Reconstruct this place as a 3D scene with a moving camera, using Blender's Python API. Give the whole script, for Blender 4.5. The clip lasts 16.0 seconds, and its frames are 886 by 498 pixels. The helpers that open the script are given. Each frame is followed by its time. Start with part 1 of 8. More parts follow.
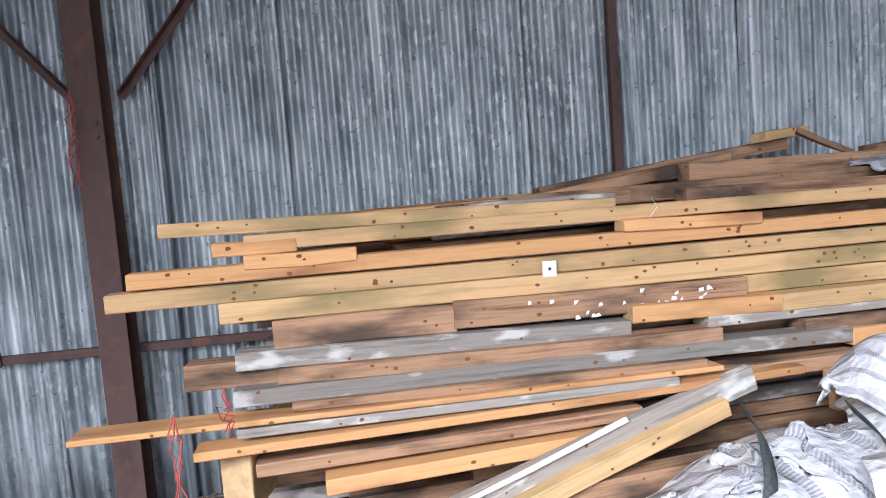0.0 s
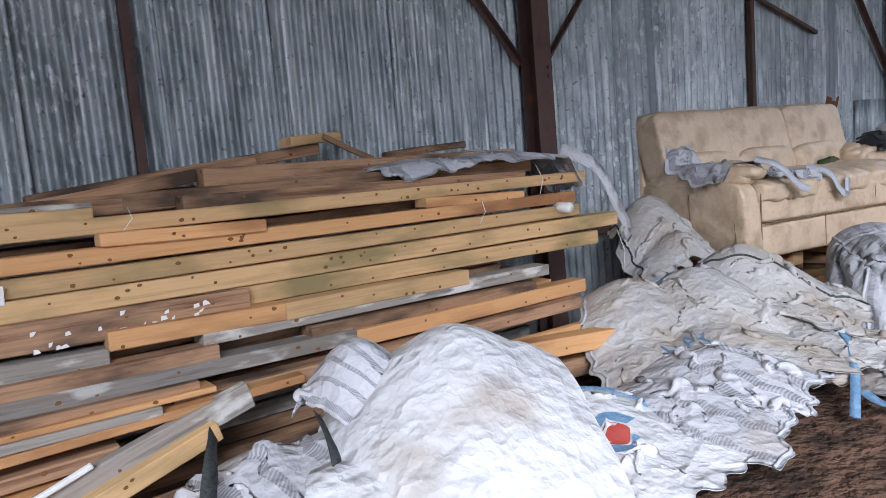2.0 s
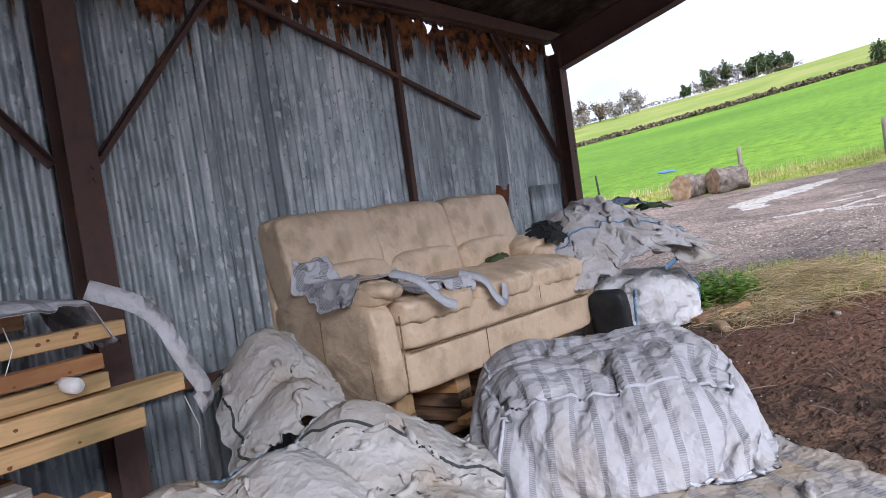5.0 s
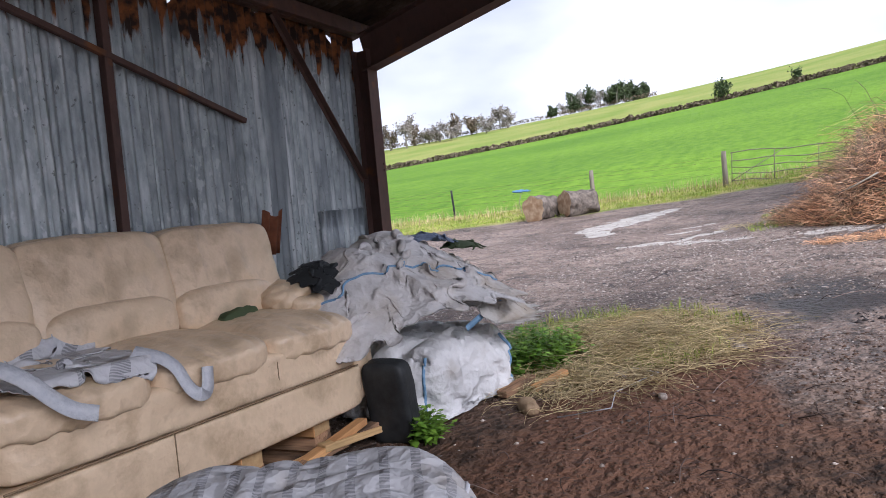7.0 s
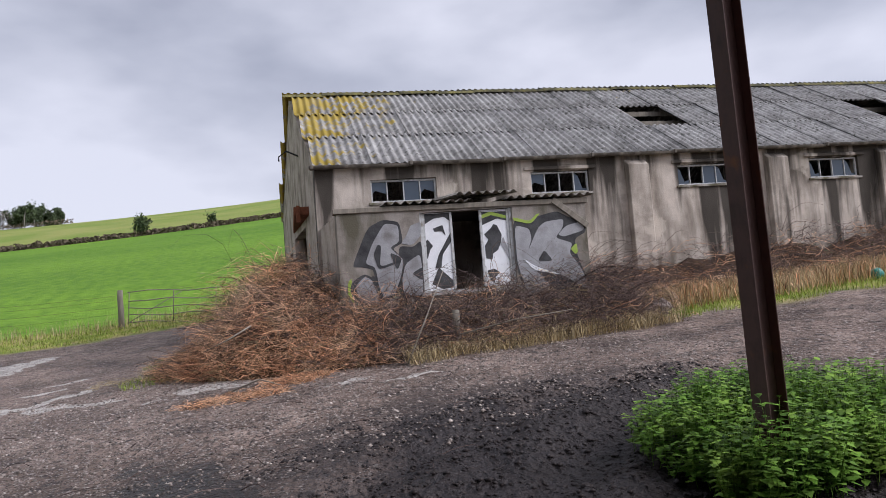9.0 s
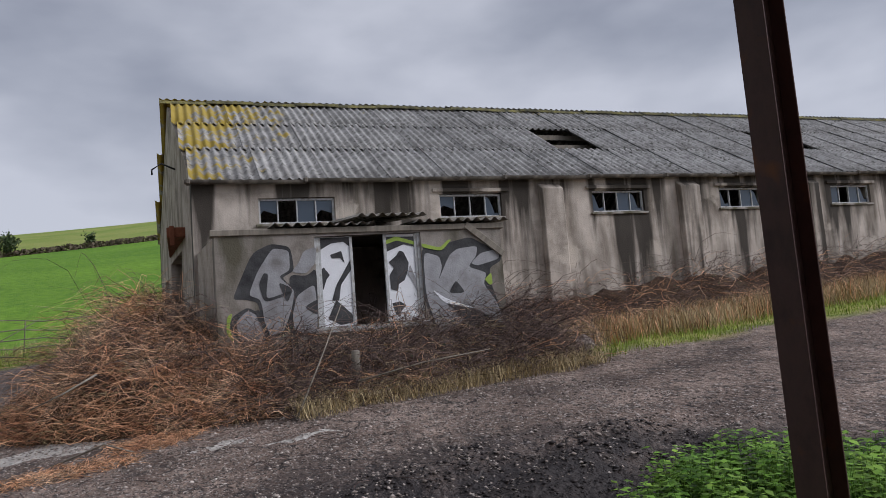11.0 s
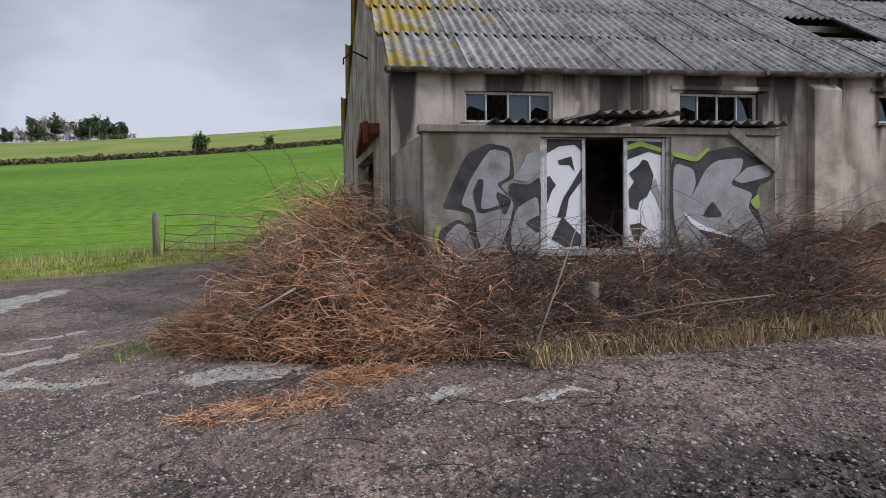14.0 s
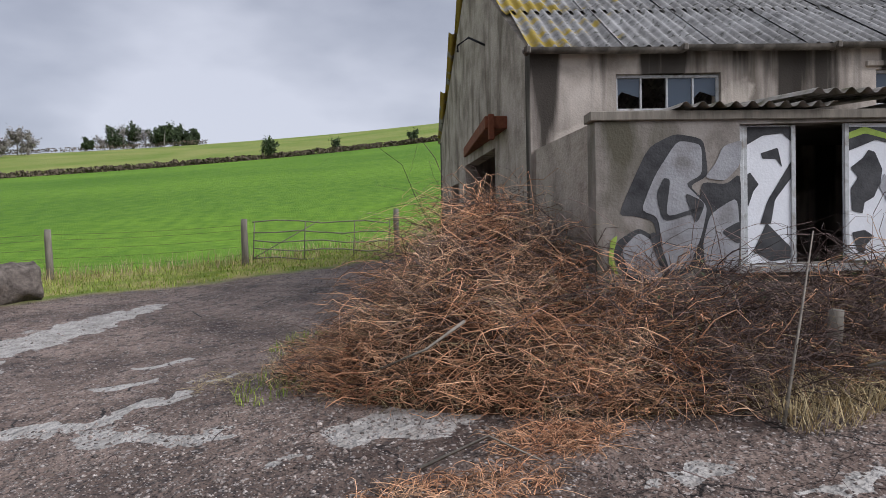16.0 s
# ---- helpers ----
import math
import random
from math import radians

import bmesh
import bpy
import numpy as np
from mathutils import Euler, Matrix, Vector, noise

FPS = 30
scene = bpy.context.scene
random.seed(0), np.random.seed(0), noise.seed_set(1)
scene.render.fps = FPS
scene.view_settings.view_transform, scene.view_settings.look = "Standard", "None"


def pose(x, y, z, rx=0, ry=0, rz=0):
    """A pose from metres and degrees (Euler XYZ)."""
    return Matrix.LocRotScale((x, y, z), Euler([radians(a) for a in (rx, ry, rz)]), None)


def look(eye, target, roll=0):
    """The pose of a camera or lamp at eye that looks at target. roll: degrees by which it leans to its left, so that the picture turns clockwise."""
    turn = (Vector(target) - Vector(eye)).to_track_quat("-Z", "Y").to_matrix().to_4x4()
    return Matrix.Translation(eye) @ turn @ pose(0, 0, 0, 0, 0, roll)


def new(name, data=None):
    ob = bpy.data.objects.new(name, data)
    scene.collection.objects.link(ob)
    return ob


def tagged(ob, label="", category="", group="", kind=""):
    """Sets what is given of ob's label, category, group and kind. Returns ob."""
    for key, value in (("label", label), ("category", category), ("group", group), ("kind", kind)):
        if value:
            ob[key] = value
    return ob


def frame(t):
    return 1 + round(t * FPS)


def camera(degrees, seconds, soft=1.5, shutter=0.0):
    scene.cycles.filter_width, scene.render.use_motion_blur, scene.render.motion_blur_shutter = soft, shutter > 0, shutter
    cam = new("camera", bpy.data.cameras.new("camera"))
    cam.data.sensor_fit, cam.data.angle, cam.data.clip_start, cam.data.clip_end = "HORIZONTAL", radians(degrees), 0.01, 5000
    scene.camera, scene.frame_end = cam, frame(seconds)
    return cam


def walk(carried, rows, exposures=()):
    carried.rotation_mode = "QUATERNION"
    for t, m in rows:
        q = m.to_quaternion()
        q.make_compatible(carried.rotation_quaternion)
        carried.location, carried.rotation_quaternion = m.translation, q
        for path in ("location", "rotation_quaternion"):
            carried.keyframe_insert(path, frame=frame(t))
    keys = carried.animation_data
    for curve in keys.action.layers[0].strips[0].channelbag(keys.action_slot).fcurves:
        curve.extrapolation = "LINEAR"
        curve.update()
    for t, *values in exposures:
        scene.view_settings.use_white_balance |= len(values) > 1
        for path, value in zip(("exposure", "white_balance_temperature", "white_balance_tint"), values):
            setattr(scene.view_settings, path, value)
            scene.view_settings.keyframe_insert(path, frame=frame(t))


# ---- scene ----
cam = camera(65.5, 16.0, 0.45)
PATH = [
    (0, (-0.081, 0.01, 1.489), (0.102, 1.996, 1.341), -4.7),
    (0.5, (0.157, 0.012, 1.478), (0.554, 1.965, 1.31), -4.5),
    (1, (0.409, 0.011, 1.476), (1.102, 1.877, 1.276), -4.3),
    (1.5, (0.52, -0.025, 1.48), (1.363, 1.776, 1.268), -4.3),
    (2, (0.67, 0.006, 1.459), (1.724, 1.691, 1.23), -5.0),
    (2.5, (0.938, 0.153, 1.482), (2.277, 1.624, 1.275), -6.8),
    (3, (1.171, 0.207, 1.514), (2.687, 1.505, 1.373), -7.2),
    (3.5, (1.453, 0.218, 1.569), (2.986, 1.497, 1.464), -8.7),
    (4, (1.696, 0.219, 1.583), (3.235, 1.493, 1.493), -9.0),
    (4.2, (1.802, 0.196, 1.58), (3.341, 1.47, 1.492), -9.0),
    (6.3, (3.24, 0.45, 1.689), (4.864, 1.614, 1.603), -5.4),
    (6.5, (3.396, 0.464, 1.702), (5.039, 1.6, 1.613), -5.4),
    (7, (3.83, 0.399, 1.719), (5.594, 1.335, 1.607), -5.2),
    (7.5, (4.277, 0.278, 1.843), (6.195, 0.838, 1.76), -4.7),
    (8, (4.872, 0.203, 1.845), (6.871, 0.24, 1.88), -4.2),
    (8.5, (5.227, 0.067, 1.844), (7.188, -0.318, 1.927), -4.3),
    (9, (5.539, -0.129, 1.89), (7.435, -0.752, 2.026), -4.4),
    (9.5, (5.837, -0.285, 1.903), (7.651, -1.114, 2.039), -5.1),
    (9.7, (5.97, -0.316, 1.921), (7.752, -1.214, 2.056), -5.4),
    (11.8, (7.357, -0.704, 2.081), (9.137, -1.595, 2.28), -4.2),
    (12, (7.501, -0.748, 2.072), (9.281, -1.639, 2.269), -4.1),
    (12.5, (7.825, -0.839, 2.132), (9.609, -1.724, 2.321), -2.5),
    (13, (8.158, -0.738, 2.161), (9.946, -1.615, 2.347), -2.3),
    (13.5, (8.45, -0.572, 2.163), (10.303, -1.312, 2.303), -1.2),
    (14, (8.789, -0.332, 2.161), (10.732, -0.805, 2.118), -0.5),
    (14.5, (9.195, -0.036, 2.225), (11.162, -0.397, 2.176), -0.7),
    (15, (9.549, 0.156, 2.266), (11.514, -0.21, 2.217), -0.9),
    (15.5, (9.929, 0.255, 2.303), (11.894, -0.112, 2.258), -1.0),
    (16, (10.296, 0.35, 2.298), (12.273, 0.052, 2.257), -1.1),
]
EXPOSURES = [(0.0, 2.25, 5700, 13), (1.5, 1.6, 5700, 13), (3.5, 1.45, 5800, 15), (6.5, 1.1, 5900, 18), (7.5, 0.95, 6000, 18), (8.0, 0.75, 6050, 18), (9.0, 0.38, 6050, 18), (9.7, 0.0, 6050, 17), (12.5, -0.08, 6000, 14), (13.5, 0.03, 6000, 14), (14.5, 0.15, 6000, 15), (16.0, 0.17, 6000, 15)]
walk(cam, [(t, look(eye, target, roll)) for t, eye, target, roll in PATH], EXPOSURES)


# ---------------------------------------------------------------- light
def sky_world():
    w = bpy.data.worlds.new("overcast_sky")
    scene.world = w
    w.use_nodes = True
    nt = w.node_tree
    n, l = nt.nodes, nt.links
    for x in list(n):
        n.remove(x)
    out, bg, sky = n.new("ShaderNodeOutputWorld"), n.new("ShaderNodeBackground"), n.new("ShaderNodeTexSky")
    sky.sky_type, sky.sun_disc = "NISHITA", False
    sky.sun_elevation, sky.sun_rotation = radians(37), radians(214)
    co, mp = n.new("ShaderNodeTexCoord"), n.new("ShaderNodeMapping")
    mp.inputs["Scale"].default_value = (1.0, 1.0, 2.3)
    big, fine, add = n.new("ShaderNodeTexNoise"), n.new("ShaderNodeTexNoise"), n.new("ShaderNodeMath")
    big.inputs["Scale"].default_value, big.inputs["Detail"].default_value = 1.9, 4.0
    fine.inputs["Scale"].default_value, fine.inputs["Detail"].default_value = 4.5, 5.0
    add.operation = "MULTIPLY_ADD"
    add.inputs[1].default_value = 0.35
    ramp = n.new("ShaderNodeValToRGB")
    e = ramp.color_ramp.elements
    e[0].position, e[0].color = 0.50, (2.6, 2.75, 3.1, 1)
    e[1].position, e[1].color = 0.82, (5.2, 5.3, 5.5, 1)
    m = e.new(0.62)
    m.color = (3.5, 3.65, 3.95, 1)
    # the cloud deck is brighter low down
    sep, low = n.new("ShaderNodeSeparateXYZ"), n.new("ShaderNodeMapRange")
    low.inputs["From Min"].default_value, low.inputs["From Max"].default_value = 0.08, 0.42
    low.inputs["To Min"].default_value, low.inputs["To Max"].default_value = 0.05, 0.0
    add2 = n.new("ShaderNodeMath")
    mix = n.new("ShaderNodeMix")
    mix.data_type = "RGBA"
    mix.inputs["Factor"].default_value = 0.93
    l.new(co.outputs["Generated"], mp.inputs["Vector"])
    l.new(mp.outputs["Vector"], big.inputs["Vector"])
    l.new(mp.outputs["Vector"], fine.inputs["Vector"])
    l.new(fine.outputs["Fac"], add.inputs[0])
    l.new(big.outputs["Fac"], add.inputs[2])
    l.new(co.outputs["Generated"], sep.inputs[0])
    l.new(sep.outputs["Z"], low.inputs["Value"])
    l.new(add.outputs[0], add2.inputs[0])
    l.new(low.outputs[0], add2.inputs[1])
    l.new(add2.outputs[0], ramp.inputs["Fac"])
    l.new(sky.outputs["Color"], mix.inputs["A"])
    l.new(ramp.outputs["Color"], mix.inputs["B"])
    l.new(mix.outputs["Result"], bg.inputs["Color"])
    bg.inputs["Strength"].default_value = 0.115
    l.new(bg.outputs[0], out.inputs["Surface"])


sky_world()
sun = new("sun", bpy.data.lights.new("sun", "SUN"))
sun.data.energy, sun.data.angle, sun.data.color = 2.6, radians(36), (1.0, 0.98, 0.96)
sun.matrix_world = look((0, 0, 20), (6.0, 9.0, 11.85))


# ---------------------------------------------------------------- materials
def material(name, cols, scale=4.0, stretch=(1, 1, 1), rough=0.8, rough_var=0.1, metal=0.0, bump=0.3, bump_scale=None, bump_dist=0.01,
             stains=None, stain_scale=1.0, stain_at=0.55, stain_width=0.1, rand=0.0, coords="Object", detail=6.0, stain_stretch=(1, 1, 1), island=0.0, spec=0.25):
    """Two or three colours mixed by noise at one scale, stains at another, relief from fine noise."""
    m = bpy.data.materials.new(name)
    m.use_nodes = True
    n, l = m.node_tree.nodes, m.node_tree.links
    b = n["Principled BSDF"]
    co = n.new("ShaderNodeTexCoord")
    info = n.new("ShaderNodeObjectInfo")
    off = n.new("ShaderNodeVectorMath")
    off.operation = "ADD"
    mul = n.new("ShaderNodeMath")
    mul.operation = "MULTIPLY"
    mul.inputs[1].default_value = 37.0 if rand else 0.0
    l.new(info.outputs["Random"], mul.inputs[0])
    l.new(co.outputs[coords], off.inputs[0])
    l.new(mul.outputs[0], off.inputs[1])
    mp = n.new("ShaderNodeMapping")
    mp.inputs["Scale"].default_value = stretch
    l.new(off.outputs[0], mp.inputs["Vector"])
    t = n.new("ShaderNodeTexNoise")
    t.inputs["Scale"].default_value, t.inputs["Detail"].default_value, t.inputs["Roughness"].default_value = scale, detail, 0.65
    l.new(mp.outputs[0], t.inputs["Vector"])
    ramp = n.new("ShaderNodeValToRGB")
    e = ramp.color_ramp.elements
    e[0].position, e[1].position = 0.33, 0.68
    e[0].color, e[1].color = (*cols[0], 1), (*cols[-1], 1)
    if len(cols) == 3:
        e.new(0.5).color = (*cols[1], 1)
    l.new(t.outputs["Fac"], ramp.inputs["Fac"])
    colour = ramp.outputs["Color"]
    if stains:
        mp2 = n.new("ShaderNodeMapping")
        mp2.inputs["Scale"].default_value = stain_stretch
        l.new(off.outputs[0], mp2.inputs["Vector"])
        t2 = n.new("ShaderNodeTexNoise")
        t2.inputs["Scale"].default_value, t2.inputs["Detail"].default_value = stain_scale, 7.0
        l.new(mp2.outputs[0], t2.inputs["Vector"])
        r2 = n.new("ShaderNodeMapRange")
        r2.inputs["From Min"].default_value, r2.inputs["From Max"].default_value = stain_at - stain_width, stain_at + stain_width
        l.new(t2.outputs["Fac"], r2.inputs["Value"])
        mx = n.new("ShaderNodeMix")
        mx.data_type = "RGBA"
        l.new(r2.outputs[0], mx.inputs["Factor"])
        l.new(colour, mx.inputs["A"])
        mx.inputs["B"].default_value = (*stains, 1)
        colour = mx.outputs["Result"]
    if rand:
        hsv = n.new("ShaderNodeHueSaturation")
        mr = n.new("ShaderNodeMapRange")
        mr.inputs["To Min"].default_value, mr.inputs["To Max"].default_value = 1 - rand, 1 + rand
        l.new(info.outputs["Random"], mr.inputs["Value"])
        l.new(mr.outputs[0], hsv.inputs["Value"])
        l.new(colour, hsv.inputs["Color"])
        colour = hsv.outputs["Color"]
    if island:
        geo = n.new("ShaderNodeNewGeometry")
        hs2, mr2 = n.new("ShaderNodeHueSaturation"), n.new("ShaderNodeMapRange")
        mr2.inputs["To Min"].default_value, mr2.inputs["To Max"].default_value = 1 - island, 1 + island
        l.new(geo.outputs["Random Per Island"], mr2.inputs["Value"])
        l.new(mr2.outputs[0], hs2.inputs["Value"])
        l.new(colour, hs2.inputs["Color"])
        colour = hs2.outputs["Color"]
    l.new(colour, b.inputs["Base Color"])
    rr = n.new("ShaderNodeMapRange")
    rr.inputs["To Min"].default_value, rr.inputs["To Max"].default_value = rough - rough_var, min(1, rough + rough_var)
    l.new(t.outputs["Fac"], rr.inputs["Value"])
    l.new(rr.outputs[0], b.inputs["Roughness"])
    b.inputs["Metallic"].default_value = metal
    b.inputs["Specular IOR Level"].default_value = spec
    if bump:
        t3 = n.new("ShaderNodeTexNoise")
        t3.inputs["Scale"].default_value, t3.inputs["Detail"].default_value = bump_scale or scale * 6, 5.0
        l.new(mp.outputs[0], t3.inputs["Vector"])
        bp = n.new("ShaderNodeBump")
        bp.inputs["Strength"].default_value, bp.inputs["Distance"].default_value = bump, bump_dist
        l.new(t3.outputs["Fac"], bp.inputs["Height"])
        l.new(bp.outputs[0], b.inputs["Normal"])
    m["base"] = 1
    return m


def nodes_of(m):
    return m.node_tree.nodes, m.node_tree.links, m.node_tree.nodes["Principled BSDF"]


def overlay(m, fac_builder, colour, rough=None, metal=None):
    """Lay another colour over a material where fac_builder's socket is 1."""
    n, l, b = nodes_of(m)
    fac = fac_builder(n, l)
    mx = n.new("ShaderNodeMix")
    mx.data_type = "RGBA"
    l.new(fac, mx.inputs["Factor"])
    l.new(b.inputs["Base Color"].links[0].from_socket, mx.inputs["A"])
    if isinstance(colour, tuple):
        mx.inputs["B"].default_value = (*colour, 1)
    else:
        l.new(colour(n, l), mx.inputs["B"])
    l.new(mx.outputs["Result"], b.inputs["Base Color"])
    if rough is not None:
        mr = n.new("ShaderNodeMix")
        l.new(fac, mr.inputs["Factor"])
        src = b.inputs["Roughness"]
        if src.links:
            l.new(src.links[0].from_socket, mr.inputs["A"])
        else:
            mr.inputs["A"].default_value = src.default_value
        mr.inputs["B"].default_value = rough
        l.new(mr.outputs["Result"], src)
    if metal is not None:
        mm = n.new("ShaderNodeMix")
        l.new(fac, mm.inputs["Factor"])
        mm.inputs["A"].default_value = b.inputs["Metallic"].default_value
        mm.inputs["B"].default_value = metal
        l.new(mm.outputs["Result"], b.inputs["Metallic"])
    return m


def math_node(n, l, op, a, b=0.0, c=0.0, clamp=False):
    k = n.new("ShaderNodeMath")
    k.operation, k.use_clamp = op, clamp
    for i, v in enumerate((a, b, c)):
        if isinstance(v, (int, float)):
            k.inputs[i].default_value = v
        else:
            l.new(v, k.inputs[i])
    return k.outputs[0]


def noise_node(n, l, vec, scale, detail=5.0, stretch=None):
    if stretch:
        mp = n.new("ShaderNodeMapping")
        mp.inputs["Scale"].default_value = stretch
        l.new(vec, mp.inputs["Vector"])
        vec = mp.outputs[0]
    t = n.new("ShaderNodeTexNoise")
    t.inputs["Scale"].default_value, t.inputs["Detail"].default_value = scale, detail
    l.new(vec, t.inputs["Vector"])
    return t.outputs["Fac"]


def ramp_node(n, l, v, lo, hi, a=0.0, b=1.0):
    r = n.new("ShaderNodeMapRange")
    r.inputs["From Min"].default_value, r.inputs["From Max"].default_value = lo, hi
    r.inputs["To Min"].default_value, r.inputs["To Max"].default_value = a, b
    l.new(v, r.inputs["Value"])
    return r.outputs[0]


def position(n, l):
    g = n.new("ShaderNodeNewGeometry")
    s = n.new("ShaderNodeSeparateXYZ")
    l.new(g.outputs["Position"], s.inputs[0])
    return g.outputs["Position"], s.outputs["X"], s.outputs["Y"], s.outputs["Z"]


# galvanised sheet: mottled zinc, pale streaks, rust where the top edge is eaten away
M_ZINC = material("weathered_zinc", [(0.17, 0.195, 0.21), (0.33, 0.37, 0.385), (0.51, 0.55, 0.565)], 10, (1, 1, 0.3), 0.46, 0.14, 0.4, 0.25, 60, 0.003,
                  stains=(0.62, 0.65, 0.67), stain_scale=7, stain_at=0.66, stain_width=0.05, rand=0.16, stain_stretch=(2.4, 2.4, 0.16), spec=0.5)


def mottle(n, l):
    p, x, y, z = position(n, l)
    f = noise_node(n, l, p, 26, 3, (1, 1, 0.5))
    g = noise_node(n, l, p, 1.1, 3)
    return math_node(n, l, "MULTIPLY", ramp_node(n, l, f, 0.56, 0.63), ramp_node(n, l, g, 0.40, 0.60, 0.0, 0.8))


def rust_top(n, l):
    p, x, y, z = position(n, l)
    f = noise_node(n, l, p, 6, 5, (2.2, 1, 0.35))
    h = math_node(n, l, "MULTIPLY_ADD", f, 1.15, z)
    return ramp_node(n, l, h, 3.54, 3.60)


def dark_marks(n, l):
    p, x, y, z = position(n, l)
    f = noise_node(n, l, p, 34, 4, (1, 1, 0.8))
    return ramp_node(n, l, f, 0.645, 0.70, 0.0, 0.8)


def streaks(n, l):
    p, x, y, z = position(n, l)
    f = noise_node(n, l, p, 2.3, 4, (1.6, 1, 0.07))
    return ramp_node(n, l, f, 0.52, 0.62, 0.0, 0.7)


def pale_runs(n, l):
    p, x, y, z = position(n, l)
    f = noise_node(n, l, p, 3.1, 3, (1.8, 1, 0.05))
    return ramp_node(n, l, f, 0.63, 0.70, 0.0, 0.8)


def rust_colour(n, l):
    p, x, y, z = position(n, l)
    f = noise_node(n, l, p, 14, 5)
    r = n.new("ShaderNodeValToRGB")
    r.color_ramp.elements[0].position, r.color_ramp.elements[1].position = 0.4, 0.62
    r.color_ramp.elements[0].color, r.color_ramp.elements[1].color = (0.03, 0.016, 0.011, 1), (0.27, 0.095, 0.03, 1)
    l.new(f, r.inputs["Fac"])
    return r.outputs["Color"]


overlay(M_ZINC, mottle, (0.60, 0.63, 0.65))
overlay(M_ZINC, streaks, (0.14, 0.16, 0.18))
overlay(M_ZINC, pale_runs, (0.66, 0.68, 0.69))
overlay(M_ZINC, dark_marks, (0.12, 0.13, 0.13))
overlay(M_ZINC, rust_top, rust_colour, 0.9, 0.0)

M_RUSTSHEET = material("rusty_sheet", [(0.04, 0.03, 0.027), (0.09, 0.06, 0.045), (0.17, 0.14, 0.12)], 5, (1, 1, 1), 0.85, 0.1, 0.1, 0.4, 40, 0.004, rand=0.2)
M_STEEL = material("brown_painted_steel", [(0.075, 0.045, 0.04), (0.115, 0.066, 0.056), (0.085, 0.055, 0.05)], 6, (1, 1, 0.6), 0.65, 0.12, 0.05, 0.25, 50, 0.002,
                   stains=(0.20, 0.085, 0.04), stain_scale=5, stain_at=0.66, stain_width=0.06)
M_PINE = material("treated_pine", [(0.48, 0.30, 0.14), (0.62, 0.41, 0.20), (0.57, 0.34, 0.16)], 3, (0.5, 14, 14), 0.75, 0.08, 0, 0.25, 12, 0.002,
                  stains=(0.26, 0.20, 0.09), stain_scale=3, stain_at=0.58, rand=0.12, stain_stretch=(0.6, 2, 2))
M_ORANGE = material("fresh_orange_pine", [(0.58, 0.30, 0.115), (0.70, 0.39, 0.17), (0.62, 0.33, 0.14)], 3, (0.5, 14, 14), 0.72, 0.08, 0, 0.25, 12, 0.002,
                    stains=(0.34, 0.16, 0.07), stain_scale=3, stain_at=0.60, rand=0.12, stain_stretch=(0.5, 2, 2))
M_BROWNWOOD = material("old_brown_timber", [(0.18, 0.095, 0.052), (0.42, 0.25, 0.145), (0.29, 0.175, 0.10)], 3, (0.5, 12, 12), 0.85, 0.08, 0, 0.4, 12, 0.003,
                       stains=(0.08, 0.055, 0.04), stain_scale=4, stain_at=0.55, rand=0.2, stain_stretch=(0.6, 2, 2))
M_GREYWOOD = material("mouldy_grey_timber", [(0.16, 0.145, 0.125), (0.30, 0.27, 0.235), (0.24, 0.20, 0.165)], 3, (0.6, 12, 12), 0.9, 0.06, 0, 0.4, 12, 0.003,
                      stains=(0.56, 0.54, 0.50), stain_scale=9, stain_at=0.60, stain_width=0.05, rand=0.2, stain_stretch=(0.5, 1.4, 1.4))
M_ENDGRAIN = material("sawn_end_grain", [(0.45, 0.29, 0.14), (0.62, 0.43, 0.23)], 20, (1, 1, 1), 0.85, 0.05, 0, 0.3, 60, 0.002, rand=0.2)
M_KNOT = material("dark_knot", [(0.14, 0.06, 0.025), (0.24, 0.11, 0.04)], 30, rough=0.8, bump=0.2)
M_PAINTDAB = material("white_paint_flake", [(0.75, 0.73, 0.70), (0.85, 0.83, 0.8)], 20, rough=0.7, bump=0.2)
M_TWINE = material("red_baler_twine", [(0.35, 0.05, 0.04), (0.5, 0.11, 0.09)], 30, rough=0.8, bump=0.0)
M_LEATHER = material("worn_cream_leather", [(0.47, 0.345, 0.22), (0.72, 0.555, 0.385), (0.62, 0.475, 0.315)], 3.2, (1, 1, 1), 0.36, 0.1, 0, 0.28, 30, 0.004,
                     stains=(0.33, 0.235, 0.14), stain_scale=2.3, stain_at=0.66, stain_width=0.08, spec=0.5)
_n, _l, _b = nodes_of(M_LEATHER)
_c = _n.new("ShaderNodeTexCoord")
_h = None
for _s, _a in ((5.5, -1.0), (13.0, -0.5), (34.0, -0.16)):
    _v = noise_node(_n, _l, _c.outputs["Object"], _s, 2.0)
    _r = math_node(_n, _l, "MULTIPLY", math_node(_n, _l, "ABSOLUTE", math_node(_n, _l, "SUBTRACT", _v, 0.5)), _a)
    _h = _r if _h is None else math_node(_n, _l, "ADD", _h, _r)
_p = _n.new("ShaderNodeBump")
_p.inputs["Strength"].default_value, _p.inputs["Distance"].default_value = 0.38, 0.06
_l.new(_h, _p.inputs["Height"])
_l.new(_p.outputs[0], _b.inputs["Normal"])
M_SEAM = material("leather_seam_shadow", [(0.20, 0.14, 0.085), (0.28, 0.20, 0.12)], 20, rough=0.7, bump=0.1)


